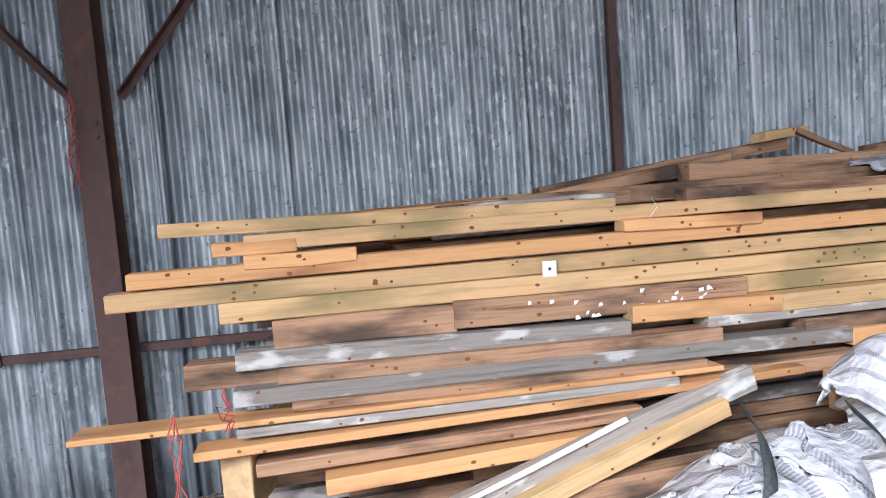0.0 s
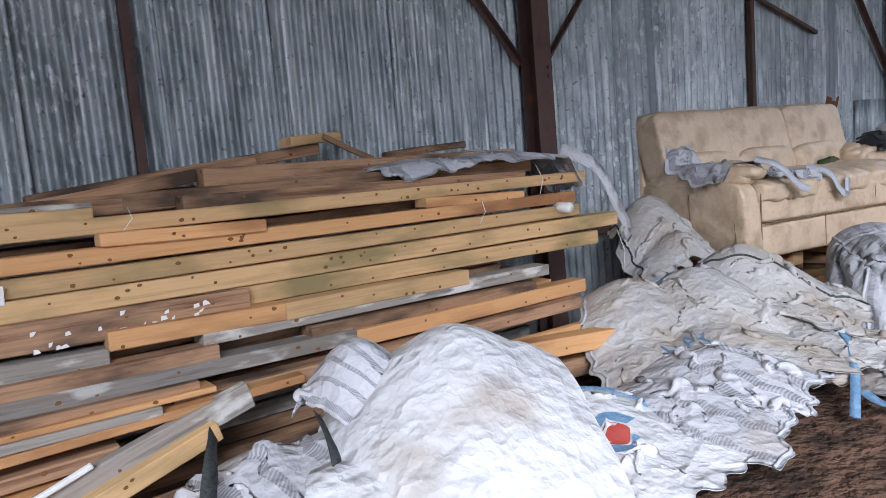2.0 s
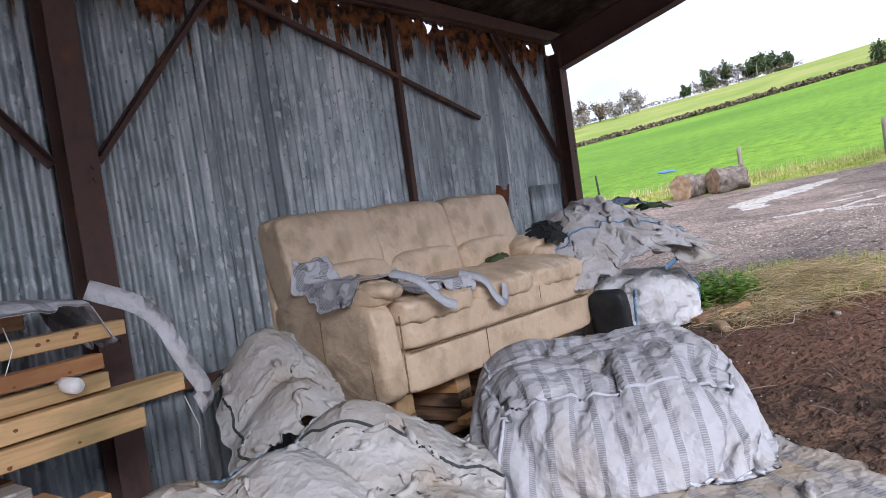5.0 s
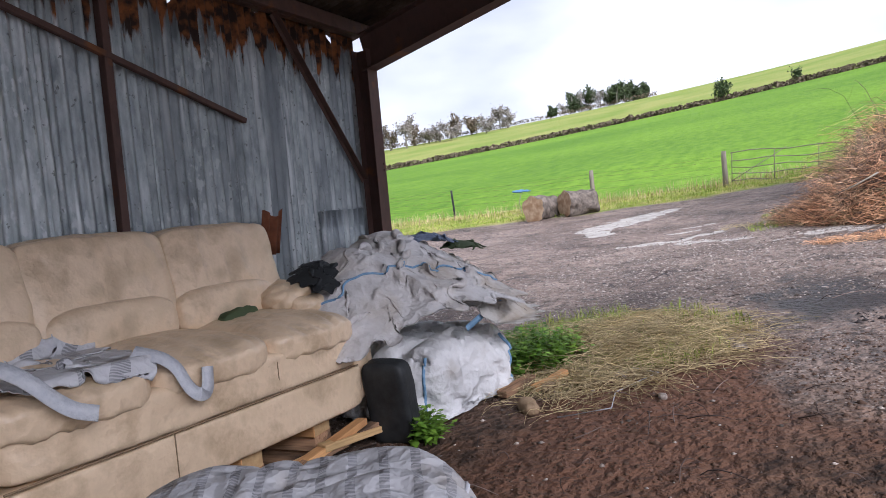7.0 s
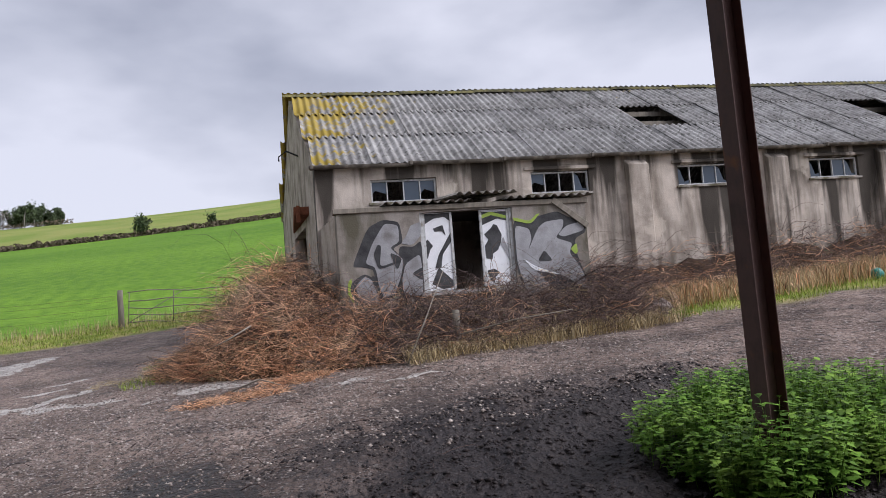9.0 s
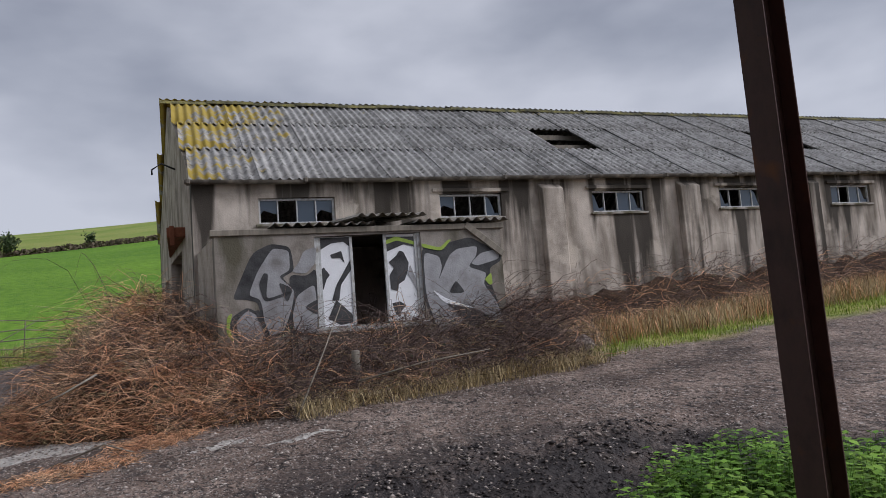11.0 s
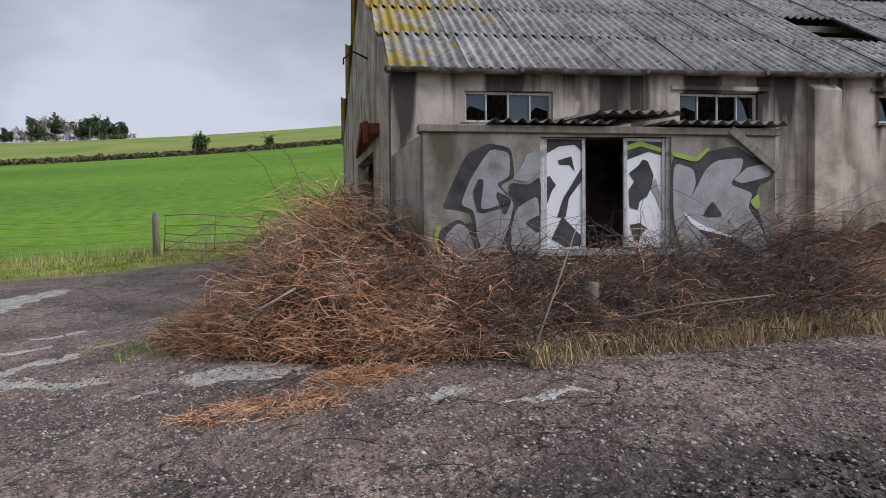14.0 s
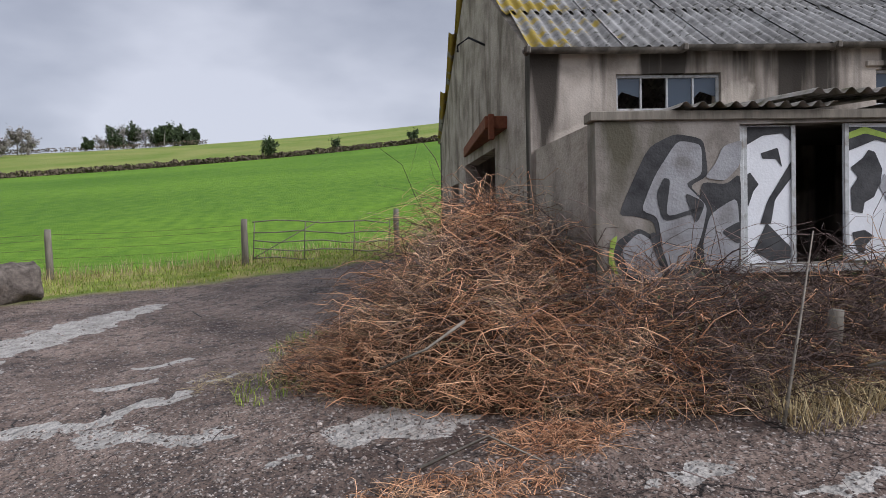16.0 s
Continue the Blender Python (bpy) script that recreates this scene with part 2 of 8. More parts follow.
def bag_material(name, base, stripes=None, dirt=0.55, weave=True):
    m = material(name, [tuple(c * 0.82 for c in base), base, tuple(min(0.9, c * 1.08) for c in base)], 2.6, (1, 1, 1), 0.62, 0.1, 0, 0.35, 22, 0.008,
                 stains=(0.36, 0.29, 0.21), stain_scale=2.2, stain_at=dirt + 0.1, stain_width=0.13)
    n, l, b = nodes_of(m)
    co = n.new("ShaderNodeTexCoord")
    h = None
    for sc, am in ((3.6, -1.0), (8.5, -0.55), (19.0, -0.2)):
        v = noise_node(n, l, co.outputs["Object"], sc, 2.0)
        r = math_node(n, l, "MULTIPLY", math_node(n, l, "ABSOLUTE", math_node(n, l, "SUBTRACT", v, 0.5)), am)
        h = r if h is None else math_node(n, l, "ADD", h, r)
    bp_ = n.new("ShaderNodeBump")
    bp_.inputs["Strength"].default_value, bp_.inputs["Distance"].default_value = 0.8, 0.10
    l.new(h, bp_.inputs["Height"])
    l.new(bp_.outputs[0], b.inputs["Normal"])
    if stripes:
        def fac(n, l):
            uv = n.new("ShaderNodeUVMap")
            s = n.new("ShaderNodeSeparateXYZ")
            l.new(uv.outputs[0], s.inputs[0])
            fr = math_node(n, l, "FRACT", math_node(n, l, "MULTIPLY", s.outputs["X"], stripes))
            band = math_node(n, l, "MULTIPLY", math_node(n, l, "GREATER_THAN", fr, 0.16), math_node(n, l, "LESS_THAN", fr, 0.46))
            st = math_node(n, l, "FRACT", math_node(n, l, "MULTIPLY", s.outputs["Y"], 62.0))
            st = math_node(n, l, "MULTIPLY_ADD", math_node(n, l, "GREATER_THAN", st, 0.45), 0.5, 0.35)
            nz = noise_node(n, l, uv.outputs[0], 9.0, 4)
            return math_node(n, l, "MULTIPLY", math_node(n, l, "MULTIPLY", band, st), ramp_node(n, l, nz, 0.3, 0.55, 0.45, 1.0))
        overlay(m, fac, (0.20, 0.20, 0.215))
    return m


M_BAGWHITE = bag_material("white_woven_plastic", (0.70, 0.70, 0.71), dirt=0.62)
M_BAGDIRTY = bag_material("soiled_woven_plastic", (0.52, 0.505, 0.485), dirt=0.46)
M_BAGGREY = bag_material("grey_striped_woven_plastic", (0.56, 0.56, 0.585), stripes=6.0, dirt=0.6)
M_BAGSTRIPE = bag_material("striped_white_woven_plastic", (0.45, 0.45, 0.47), stripes=11.0, dirt=0.60)
M_SHEETDIRTY = bag_material("muddy_striped_woven_plastic", (0.40, 0.38, 0.365), stripes=9.0, dirt=0.42)
M_CLOTHGREY = bag_material("dusty_grey_cloth", (0.58, 0.56, 0.555), dirt=0.56)
M_STRAPBLUE = material("blue_webbing", [(0.12, 0.23, 0.38), (0.24, 0.39, 0.55)], 30, rough=0.7, bump=0.4, bump_scale=120)
M_STRAPWHITE = material("pale_webbing", [(0.46, 0.48, 0.53), (0.60, 0.61, 0.64)], 30, rough=0.7, bump=0.4, bump_scale=120)
M_STRAPBLACK = material("black_webbing", [(0.03, 0.035, 0.035), (0.10, 0.11, 0.11)], 60, rough=0.75, bump=0.5, bump_scale=140)
M_RAGBLUE = material("faded_blue_cloth", [(0.10, 0.13, 0.20), (0.24, 0.29, 0.40)], 12, rough=0.9, bump=0.4)
M_BLACKPLASTIC = material("black_plastic", [(0.018, 0.02, 0.022), (0.04, 0.043, 0.045)], 8, rough=0.5, bump=0.2)
M_BLUEPRINT = material("printed_blue_ink", [(0.07, 0.17, 0.32), (0.14, 0.27, 0.45)], 12, rough=0.6, bump=0.1)
M_REDPRINT = material("printed_red_ink", [(0.45, 0.07, 0.05), (0.55, 0.12, 0.1)], 12, rough=0.6, bump=0.1)
M_BLACKPRINT = material("printed_black_ink", [(0.05, 0.05, 0.055), (0.1, 0.1, 0.1)], 12, rough=0.6, bump=0.1)

M_RENDER = material("stained_cement_render", [(0.33, 0.285, 0.235), (0.52, 0.455, 0.385), (0.63, 0.56, 0.48)], 1.6, (1, 1, 1), 0.92, 0.05, 0, 0.5, 45, 0.01,
                    stains=(0.165, 0.14, 0.11), stain_scale=1.5, stain_at=0.56, stain_width=0.1, stain_stretch=(1.5, 1.5, 0.35), coords="Object")


def damp(n, l):
    """Black algae running down from the eaves."""
    p, x, y, z = position(n, l)
    f = noise_node(n, l, p, 1.5, 5, (1, 1.4, 0.12))
    h = math_node(n, l, "MULTIPLY_ADD", z, 0.055, f)
    return ramp_node(n, l, h, 0.69, 0.78, 0.0, 0.94)


def blotch(n, l):
    """Bare newer render where the surface has come away."""
    p, x, y, z = position(n, l)
    f = noise_node(n, l, p, 1.1, 7, (1, 1, 1.2))
    return ramp_node(n, l, f, 0.60, 0.64, 0.0, 0.55)


def fine_runs(n, l):
    p, x, y, z = position(n, l)
    f = noise_node(n, l, p, 5.0, 5, (1, 1.2, 0.14))
    return ramp_node(n, l, f, 0.60, 0.70, 0.0, 0.45)


overlay(M_RENDER, blotch, (0.62, 0.55, 0.46))
overlay(M_RENDER, damp, (0.040, 0.034, 0.027))
overlay(M_RENDER, fine_runs, (0.07, 0.058, 0.045))
M_GABLE = material("pale_rough_render", [(0.24, 0.205, 0.165), (0.40, 0.35, 0.29), (0.50, 0.445, 0.375)], 2.2, (1, 1, 1), 0.93, 0.05, 0, 0.8, 28, 0.02,
                   stains=(0.15, 0.125, 0.095), stain_scale=2.4, stain_at=0.60, stain_width=0.10, stain_stretch=(1.2, 1.2, 0.4))
M_ANNEXE = material("grey_block_wall", [(0.17, 0.15, 0.125), (0.29, 0.26, 0.225), (0.37, 0.335, 0.295)], 2.2, (1, 1, 1), 0.92, 0.05, 0, 0.5, 40, 0.01,
                    stains=(0.11, 0.10, 0.07), stain_scale=1.8, stain_at=0.56, stain_stretch=(1.5, 1.5, 0.5))
M_ROOF = material("weathered_cement_roof", [(0.18, 0.175, 0.165), (0.30, 0.29, 0.275), (0.42, 0.41, 0.39)], 3.5, (1, 1, 1), 0.93, 0.05, 0, 0.5, 30, 0.01,
                  stains=(0.42, 0.41, 0.39), stain_scale=6, stain_at=0.62, stain_width=0.08, rand=0.10)


def lichen(n, l):
    p, x, y, z = position(n, l)
    f = noise_node(n, l, p, 3.2, 6)
    a = ramp_node(n, l, y, -5.2, -1.9, -0.22, 0.18)
    up = ramp_node(n, l, z, 4.6, 6.8, -0.10, 0.10)
    return ramp_node(n, l, math_node(n, l, "ADD", math_node(n, l, "ADD", f, a), up), 0.56, 0.66, 0.0, 0.9)


def moss_dark(n, l):
    p, x, y, z = position(n, l)
    f = noise_node(n, l, p, 12, 5)
    return ramp_node(n, l, f, 0.57, 0.66, 0.0, 0.8)


overlay(M_ROOF, moss_dark, (0.075, 0.075, 0.06))
overlay(M_ROOF, lichen, (0.36, 0.26, 0.03))
M_RIDGE = material("mossy_dark_ridge", [(0.05, 0.05, 0.03), (0.13, 0.12, 0.06), (0.24, 0.21, 0.06)], 4, rough=0.95, bump=0.8, bump_scale=20, bump_dist=0.03, rand=0.3)
M_ROOFSMALL = material("grey_cement_sheet", [(0.24, 0.22, 0.19), (0.40, 0.37, 0.33)], 5, rough=0.9, bump=0.5, bump_scale=40, stains=(0.12, 0.11, 0.07), stain_scale=4)
M_GUTTER = material("mossy_cast_gutter", [(0.07, 0.06, 0.05), (0.14, 0.125, 0.10)], 5, rough=0.9, bump=0.5, bump_scale=25, stains=(0.27, 0.24, 0.2), stain_scale=4, stain_at=0.6)
M_FRAME = material("weathered_white_frame", [(0.42, 0.43, 0.42), (0.60, 0.61, 0.60)], 12, rough=0.7, bump=0.3, stains=(0.25, 0.22, 0.18), stain_scale=8, stain_at=0.62)
# indoor shade is put into this dark tone of the inner floor and deck
M_DARKIN = material("shade_dark_interior", [(0.10, 0.09, 0.08), (0.16, 0.145, 0.13)], 2, rough=0.95, bump=0.3)
M_SILVER = material("silver_spray_paint", [(0.29, 0.29, 0.295), (0.40, 0.40, 0.405)], 5, rough=0.6, metal=0.25, bump=0.4, bump_scale=45, stains=(0.2, 0.19, 0.18), stain_scale=3, stain_at=0.62)
M_SPRAYBLACK = material("black_spray_paint", [(0.03, 0.03, 0.032), (0.085, 0.085, 0.085)], 5, rough=0.75, bump=0.4, bump_scale=45)
M_SPRAYWHITE = material("white_spray_paint", [(0.78, 0.79, 0.80), (0.86, 0.87, 0.88)], 6, rough=0.6, bump=0.3, bump_scale=45)
M_SPRAYGREEN = material("green_spray_paint", [(0.25, 0.36, 0.06), (0.38, 0.5, 0.1)], 6, rough=0.7, bump=0.3, bump_scale=45)
M_WETWOOD = material("weathered_grey_wood", [(0.17, 0.15, 0.12), (0.29, 0.26, 0.21)], 4, (3, 3, 0.5), rough=0.9, bump=0.5, bump_scale=12)
M_RUST = material("flaking_red_rust", [(0.13, 0.045, 0.025), (0.24, 0.09, 0.045)], 9, rough=0.9, bump=0.5, bump_scale=40)
M_LOGBARK = material("rough_log_bark", [(0.06, 0.05, 0.042), (0.22, 0.185, 0.155)], 7, (1, 1, 1), rough=0.95, bump=0.9, bump_scale=12, bump_dist=0.03)
M_LOGEND = material("sawn_log_face", [(0.24, 0.165, 0.10), (0.42, 0.31, 0.20)], 6, rough=0.9, bump=0.3, stains=(0.22, 0.13, 0.07), stain_scale=4)
M_BRAMBLE = material("dead_red_bramble", [(0.36, 0.17, 0.09), (0.60, 0.34, 0.19), (0.76, 0.56, 0.38)], 1.6, rough=0.85, island=0.92, bump=0.0, coords="Object")
M_BRAMBLEDARK = material("dark_bramble_stems", [(0.075, 0.052, 0.045), (0.24, 0.175, 0.15)], 1.6, rough=0.85, island=0.7, bump=0.0)
# leaf brown darkened to paint the shade in gaps between canes
M_HEAP = material("shaded_leaf_heap", [(0.03, 0.018, 0.012), (0.08, 0.047, 0.028), (0.15, 0.088, 0.05)], 9, rough=0.95, bump=0.9, bump_scale=30, bump_dist=0.05)
M_STRAW = material("dead_straw_grass", [(0.36, 0.27, 0.13), (0.52, 0.42, 0.24), (0.44, 0.33, 0.16)], 2.0, rough=0.85, island=0.5, bump=0.0)
M_GRASS = material("winter_grass", [(0.17, 0.25, 0.035), (0.30, 0.38, 0.06), (0.44, 0.43, 0.13)], 1.3, rough=0.8, island=0.45, bump=0.0)
M_NETTLE = material("fresh_nettle_leaf", [(0.06, 0.15, 0.015), (0.14, 0.27, 0.03), (0.25, 0.38, 0.055)], 4.0, rough=0.65, island=0.45, bump=0.0)
M_HEDGE = material("bare_hedge_twigs", [(0.10, 0.078, 0.055), (0.19, 0.15, 0.105)], 0.5, rough=0.95, island=0.5, bump=0.0)
M_TREEGREEN = material("ivy_evergreen_leaf", [(0.045, 0.065, 0.032), (0.095, 0.125, 0.06)], 0.6, rough=0.9, island=0.5, bump=0.0)
M_TREEBARE = material("bare_winter_twigs", [(0.20, 0.18, 0.16), (0.31, 0.28, 0.25)], 0.5, rough=0.95, island=0.4, bump=0.0)
M_GLASS = bpy.data.materials.new("dusty_window_glass")
M_GLASS.use_nodes = True
_n, _l, _b = nodes_of(M_GLASS)
_b.inputs["Base Color"].default_value = (0.09, 0.12, 0.16, 1)
_b.inputs["Roughness"].default_value = 0.12
_b.inputs["Transmission Weight"].default_value = 0.35
M_TURQ = material("turquoise_plastic", [(0.05, 0.24, 0.21), (0.08, 0.34, 0.29)], 12, rough=0.4, bump=0.1)


# ---------------------------------------------------------------- small helpers
def mesh(name, verts, faces, mat, parent=None, smooth=False, uvs=None):
    me = bpy.data.meshes.new(name)
    me.from_pydata([tuple(map(float, v)) for v in verts], [], faces)
    me.materials.append(mat)
    if smooth:
        me.polygons.foreach_set("use_smooth", [True] * len(me.polygons))
    if uvs is not None:
        layer = me.uv_layers.new(name="UVMap")
        idx = np.empty(len(me.loops), dtype=np.int32)
        me.loops.foreach_get("vertex_index", idx)
        layer.data.foreach_set("uv", np.asarray(uvs, dtype=np.float32)[idx].ravel())
    me.update()
    ob = new(name, me)
    if parent:
        ob.parent = parent
    return ob


def part(name, bm, mat, parent, label="", smooth=False):
    me = bpy.data.meshes.new(name)
    bm.normal_update()
    bm.to_mesh(me)
    bm.free()
    me.materials.append(mat)
    if smooth:
        me.polygons.foreach_set("use_smooth", [True] * len(me.polygons))
    ob = new(name, me)
    ob.parent = parent
    if label:
        ob["label"] = label
    return ob


def empty(name, at=(0, 0, 0), rz=0.0):
    ob = new(name)
    ob.matrix_world = pose(*at, 0, 0, rz)
    return ob


def box(bm, x0, x1, y0, y1, z0, z1, bevel=0.0, m=None):
    r = bmesh.ops.create_cube(bm, size=1.0)
    vs = r["verts"]
    bmesh.ops.scale(bm, vec=(x1 - x0, y1 - y0, z1 - z0), verts=vs)
    bmesh.ops.translate(bm, vec=((x0 + x1) / 2, (y0 + y1) / 2, (z0 + z1) / 2), verts=vs)
    if bevel:
        es = list({e for v in vs for e in v.link_edges})
        r2 = bmesh.ops.bevel(bm, geom=es, offset=bevel, segments=1, affect="EDGES")
        vs = list({v for f in r2["faces"] for v in f.verts} | {v for v in vs if v.is_valid})
    if m is not None:
        bmesh.ops.transform(bm, matrix=m, verts=vs)
    return vs


def between(a, b, roll=0.0):
    """A pose whose x axis runs from a towards b."""
    a, b = Vector(a), Vector(b)
    q = (b - a).to_track_quat("X", "Z")
    return Matrix.Translation(a) @ q.to_matrix().to_4x4() @ pose(0, 0, 0, roll, 0, 0), (b - a).length


def bar(name, a, b, w, h, mat, parent=None, bevel=0.004, roll=0.0, label=""):
    m, ln = between(a, b, roll)
    bm = bmesh.new()
    box(bm, 0, ln, -w / 2, w / 2, -h / 2, h / 2, bevel)
    bm.transform(m)
    return part(name, bm, mat, parent, label)


def rod(name, pts, r, mat, parent=None, sides=6, label="", taper=1.0):
    vs, fs = tube_geo(pts, r, sides, taper)
    ob = mesh(name, vs, fs, mat, parent, True)
    if label:
        ob["label"] = label
    return ob


def tube_geo(pts, r, sides=6, taper=1.0, base=0):
    pts = [Vector(p) for p in pts]
    vs, fs, k = [], [], len(pts)
    for i, p in enumerate(pts):
        d = (pts[min(i + 1, k - 1)] - pts[max(i - 1, 0)]).normalized()
        a = d.orthogonal().normalized()
        b = d.cross(a)
        rr = r * (1 + (taper - 1) * i / max(1, k - 1))
        for j in range(sides):
            t = 2 * math.pi * j / sides
            vs.append(p + a * math.cos(t) * rr + b * math.sin(t) * rr)
    for i in range(k - 1):
        for j in range(sides):
            j2 = (j + 1) % sides
            fs.append((base + i * sides + j, base + i * sides + j2, base + (i + 1) * sides + j2, base + (i + 1) * sides + j))
    fs.append(tuple(base + j for j in reversed(range(sides))))
    fs.append(tuple(base + (k - 1) * sides + j for j in range(sides)))
    return vs, fs


def fbm(x, y, z=0.0, octaves=4):
    v, a, f = 0.0, 1.0, 1.0
    for _ in range(octaves):
        v += a * noise.noise((x * f, y * f, z * f))
        a *= 0.5
        f *= 2.07
    return v


# ---------------------------------------------------------------- ground
def lay(x, y):
    """Height of the yard, which climbs gently away from the shed."""
    return 0.0462 * x - 0.0624 * min(y, 3.0) - 0.02 * max(y - 3.0, 0) + 0.02 * max(x - 16, 0) + 0.222


def hill(az, r):
    """Height of the hillside in the direction az (degrees) at r metres."""
    a = max(-75.0, min(95.0, az))
    w = 1.0 if -75 <= az <= 95 else max(0.0, 1 - min(abs(az + 75), abs(az - 95), abs(az - 455), abs(az + 435)) / 40)
    drop = max(0.0, -9.0 - a) * 0.30
    e1 = max(1.0, 6.85 - 0.1 * a - drop * 1.1) * w + 0.8 * (1 - w)
    e2 = max(1.2, 8.45 - 0.095 * a - drop * 1.2) * w + 1.2 * (1 - w)
    h1, h2 = 1.85 + 150 * math.tan(radians(e1)), 1.85 + 260 * math.tan(radians(e2))
    if r < 150:
        k = max(0.0, (r - 18) / 132)
        return 1.6 + (h1 - 1.6) * k
    if r < 260:
        return h1 + (h2 - h1) * (r - 150) / 110
    return h2 - 0.02 * (r - 260)


OX, OY = 6.0, 0.0


def ground_z(x, y, rough=True):
    dx, dy = x - OX, y - OY
    r = math.hypot(dx, dy)
    az = math.degrees(math.atan2(dy, dx))
    near = lay(max(-12.0, min(30.0, x)), max(-26.0, min(14.0, y)))
    k = max(0.0, min(1.0, (r - 17) / 16))
    k = k * k * (3 - 2 * k)
    z = near * (1 - k) + hill(az, r) * k if k else near
    if rough and r < 40:
        z += 0.022 * fbm(x * 0.45, y * 0.45, 3.1, 3)
        # churned mud in front of the shed
        m = max(0.0, 1 - ((x - 9.6) / 2.6) ** 2 - ((y + 2.6 + 0.25 * (x - 9)) / 2.9) ** 2)
        if m:
            z += min(1.0, m * 1.6) * (0.045 * math.sin((y * 0.5 + x * 0.86) * 6.0 + 1.2 * fbm(x, y, 0, 2)) + 0.05 * fbm(x * 3.2, y * 3.2, 9, 3) + 0.05 * abs(noise.noise((x * 7.5, y * 9.5, 2))))
        s = max(0.0, 1 - ((x - 7.0) / 3.0) ** 2 - ((y - 1.6) / 1.5) ** 2)
        if s:
            z += s * 0.02 * fbm(x * 3.5, y * 3.5, 5, 3)
    return z


def ground_material():
    m = material("yard_and_field", [(0.150, 0.108, 0.086), (0.26, 0.19, 0.15), (0.39, 0.30, 0.245)], 2.4, rough=0.66, rough_var=0.2, bump=1.0, bump_scale=16, bump_dist=0.10,
                 stains=(0.085, 0.058, 0.046), stain_scale=0.8, stain_at=0.56, stain_width=0.12, detail=12.0)
    n, l, b = nodes_of(m)

    def xy(k=1.0, s=0.6):
        p, x, y, z = position(n, l)
        w = noise_node(n, l, p, s, 5)
        w2 = noise_node(n, l, p, s * 1.3, 5, (1, 1.2, 3))
        a = math_node(n, l, "MULTIPLY_ADD", math_node(n, l, "SUBTRACT", w, 0.5), 2.4 * k, x)
        c = math_node(n, l, "MULTIPLY_ADD", math_node(n, l, "SUBTRACT", w2, 0.5), 2.4 * k, y)
        return p, a, c

    def blob(cx, cy, rx, ry, soft=0.25, k=1.0, s=0.9, turn=0.0):
        def f(n, l):
            p, x, y = xy(k, s)
            dx, dy = math_node(n, l, "SUBTRACT", x, cx), math_node(n, l, "SUBTRACT", y, cy)
            ca, sa = math.cos(radians(turn)), math.sin(radians(turn))
            u = math_node(n, l, "ADD", math_node(n, l, "MULTIPLY", dx, ca / rx), math_node(n, l, "MULTIPLY", dy, sa / rx))
            v = math_node(n, l, "ADD", math_node(n, l, "MULTIPLY", dx, -sa / ry), math_node(n, l, "MULTIPLY", dy, ca / ry))
            d = math_node(n, l, "ADD", math_node(n, l, "MULTIPLY", u, u), math_node(n, l, "MULTIPLY", v, v))
            return ramp_node(n, l, d, 1 + soft, 1 - soft)
        return f

    def speck(n, l):
        p, x, y, z = position(n, l)
        v = n.new("ShaderNodeTexVoronoi")
        v.inputs["Scale"].default_value = 17.0
        l.new(p, v.inputs["Vector"])
        c = n.new("ShaderNodeSeparateXYZ")
        l.new(v.outputs["Color"], c.inputs[0])
        near = ramp_node(n, l, v.outputs["Distance"], 0.36, 0.30)
        pick = math_node(n, l, "GREATER_THAN", c.outputs["X"], 0.72)
        return math_node(n, l, "MULTIPLY", math_node(n, l, "MULTIPLY", near, pick), 0.75)

    def strong(lo, hi, a, c, s, axis):
        """Beyond a line a*x + c*y."""
        def f(n, l):
            p, x, y = xy(1.0, s)
            return ramp_node(n, l, math_node(n, l, "ADD", math_node(n, l, "MULTIPLY", x, a), math_node(n, l, "MULTIPLY", y, c)), lo, hi)
        return f

    def field_colour(n, l):
        p, x, y, z = position(n, l)
        f = noise_node(n, l, p, 0.05, 5)
        g = noise_node(n, l, p, 2.5, 4, (0.25, 1, 1))
        r = n.new("ShaderNodeValToRGB")
        e = r.color_ramp.elements
        e[0].position, e[0].color = 0.40, (0.085, 0.20, 0.014, 1)
        e[1].position, e[1].color = 0.62, (0.20, 0.36, 0.03, 1)
        h = noise_node(n, l, p, 5.0, 6, (1, 0.35, 1))
        mixed = math_node(n, l, "ADD", math_node(n, l, "MULTIPLY", f, 0.35), math_node(n, l, "MULTIPLY", g, 0.3))
        l.new(math_node(n, l, "ADD", mixed, math_node(n, l, "MULTIPLY", h, 0.35)), r.inputs["Fac"])
        return r.outputs["Color"]

    def pasture_colour(n, l):
        p, x, y, z = position(n, l)
        f = noise_node(n, l, p, 0.06, 6)
        r = n.new("ShaderNodeValToRGB")
        e = r.color_ramp.elements
        e[0].position, e[0].color = 0.36, (0.19, 0.27, 0.045, 1)
        e[1].position, e[1].color = 0.66, (0.30, 0.32, 0.09, 1)
        l.new(f, r.inputs["Fac"])
        return r.outputs["Color"]

    def verge_colour(n, l):
        p, x, y, z = position(n, l)
        f = noise_node(n, l, p, 1.6, 6)
        r = n.new("ShaderNodeValToRGB")
        e = r.color_ramp.elements
        e[0].position, e[0].color = 0.40, (0.20, 0.27, 0.04, 1)
        e[1].position, e[1].color = 0.60, (0.44, 0.38, 0.15, 1)
        l.new(f, r.inputs["Fac"])
        return r.outputs["Color"]

    def grit_light(n, l):
        p, x, y, z = position(n, l)
        return ramp_node(n, l, noise_node(n, l, p, 0.35, 5), 0.5, 0.66, 0.0, 0.55)

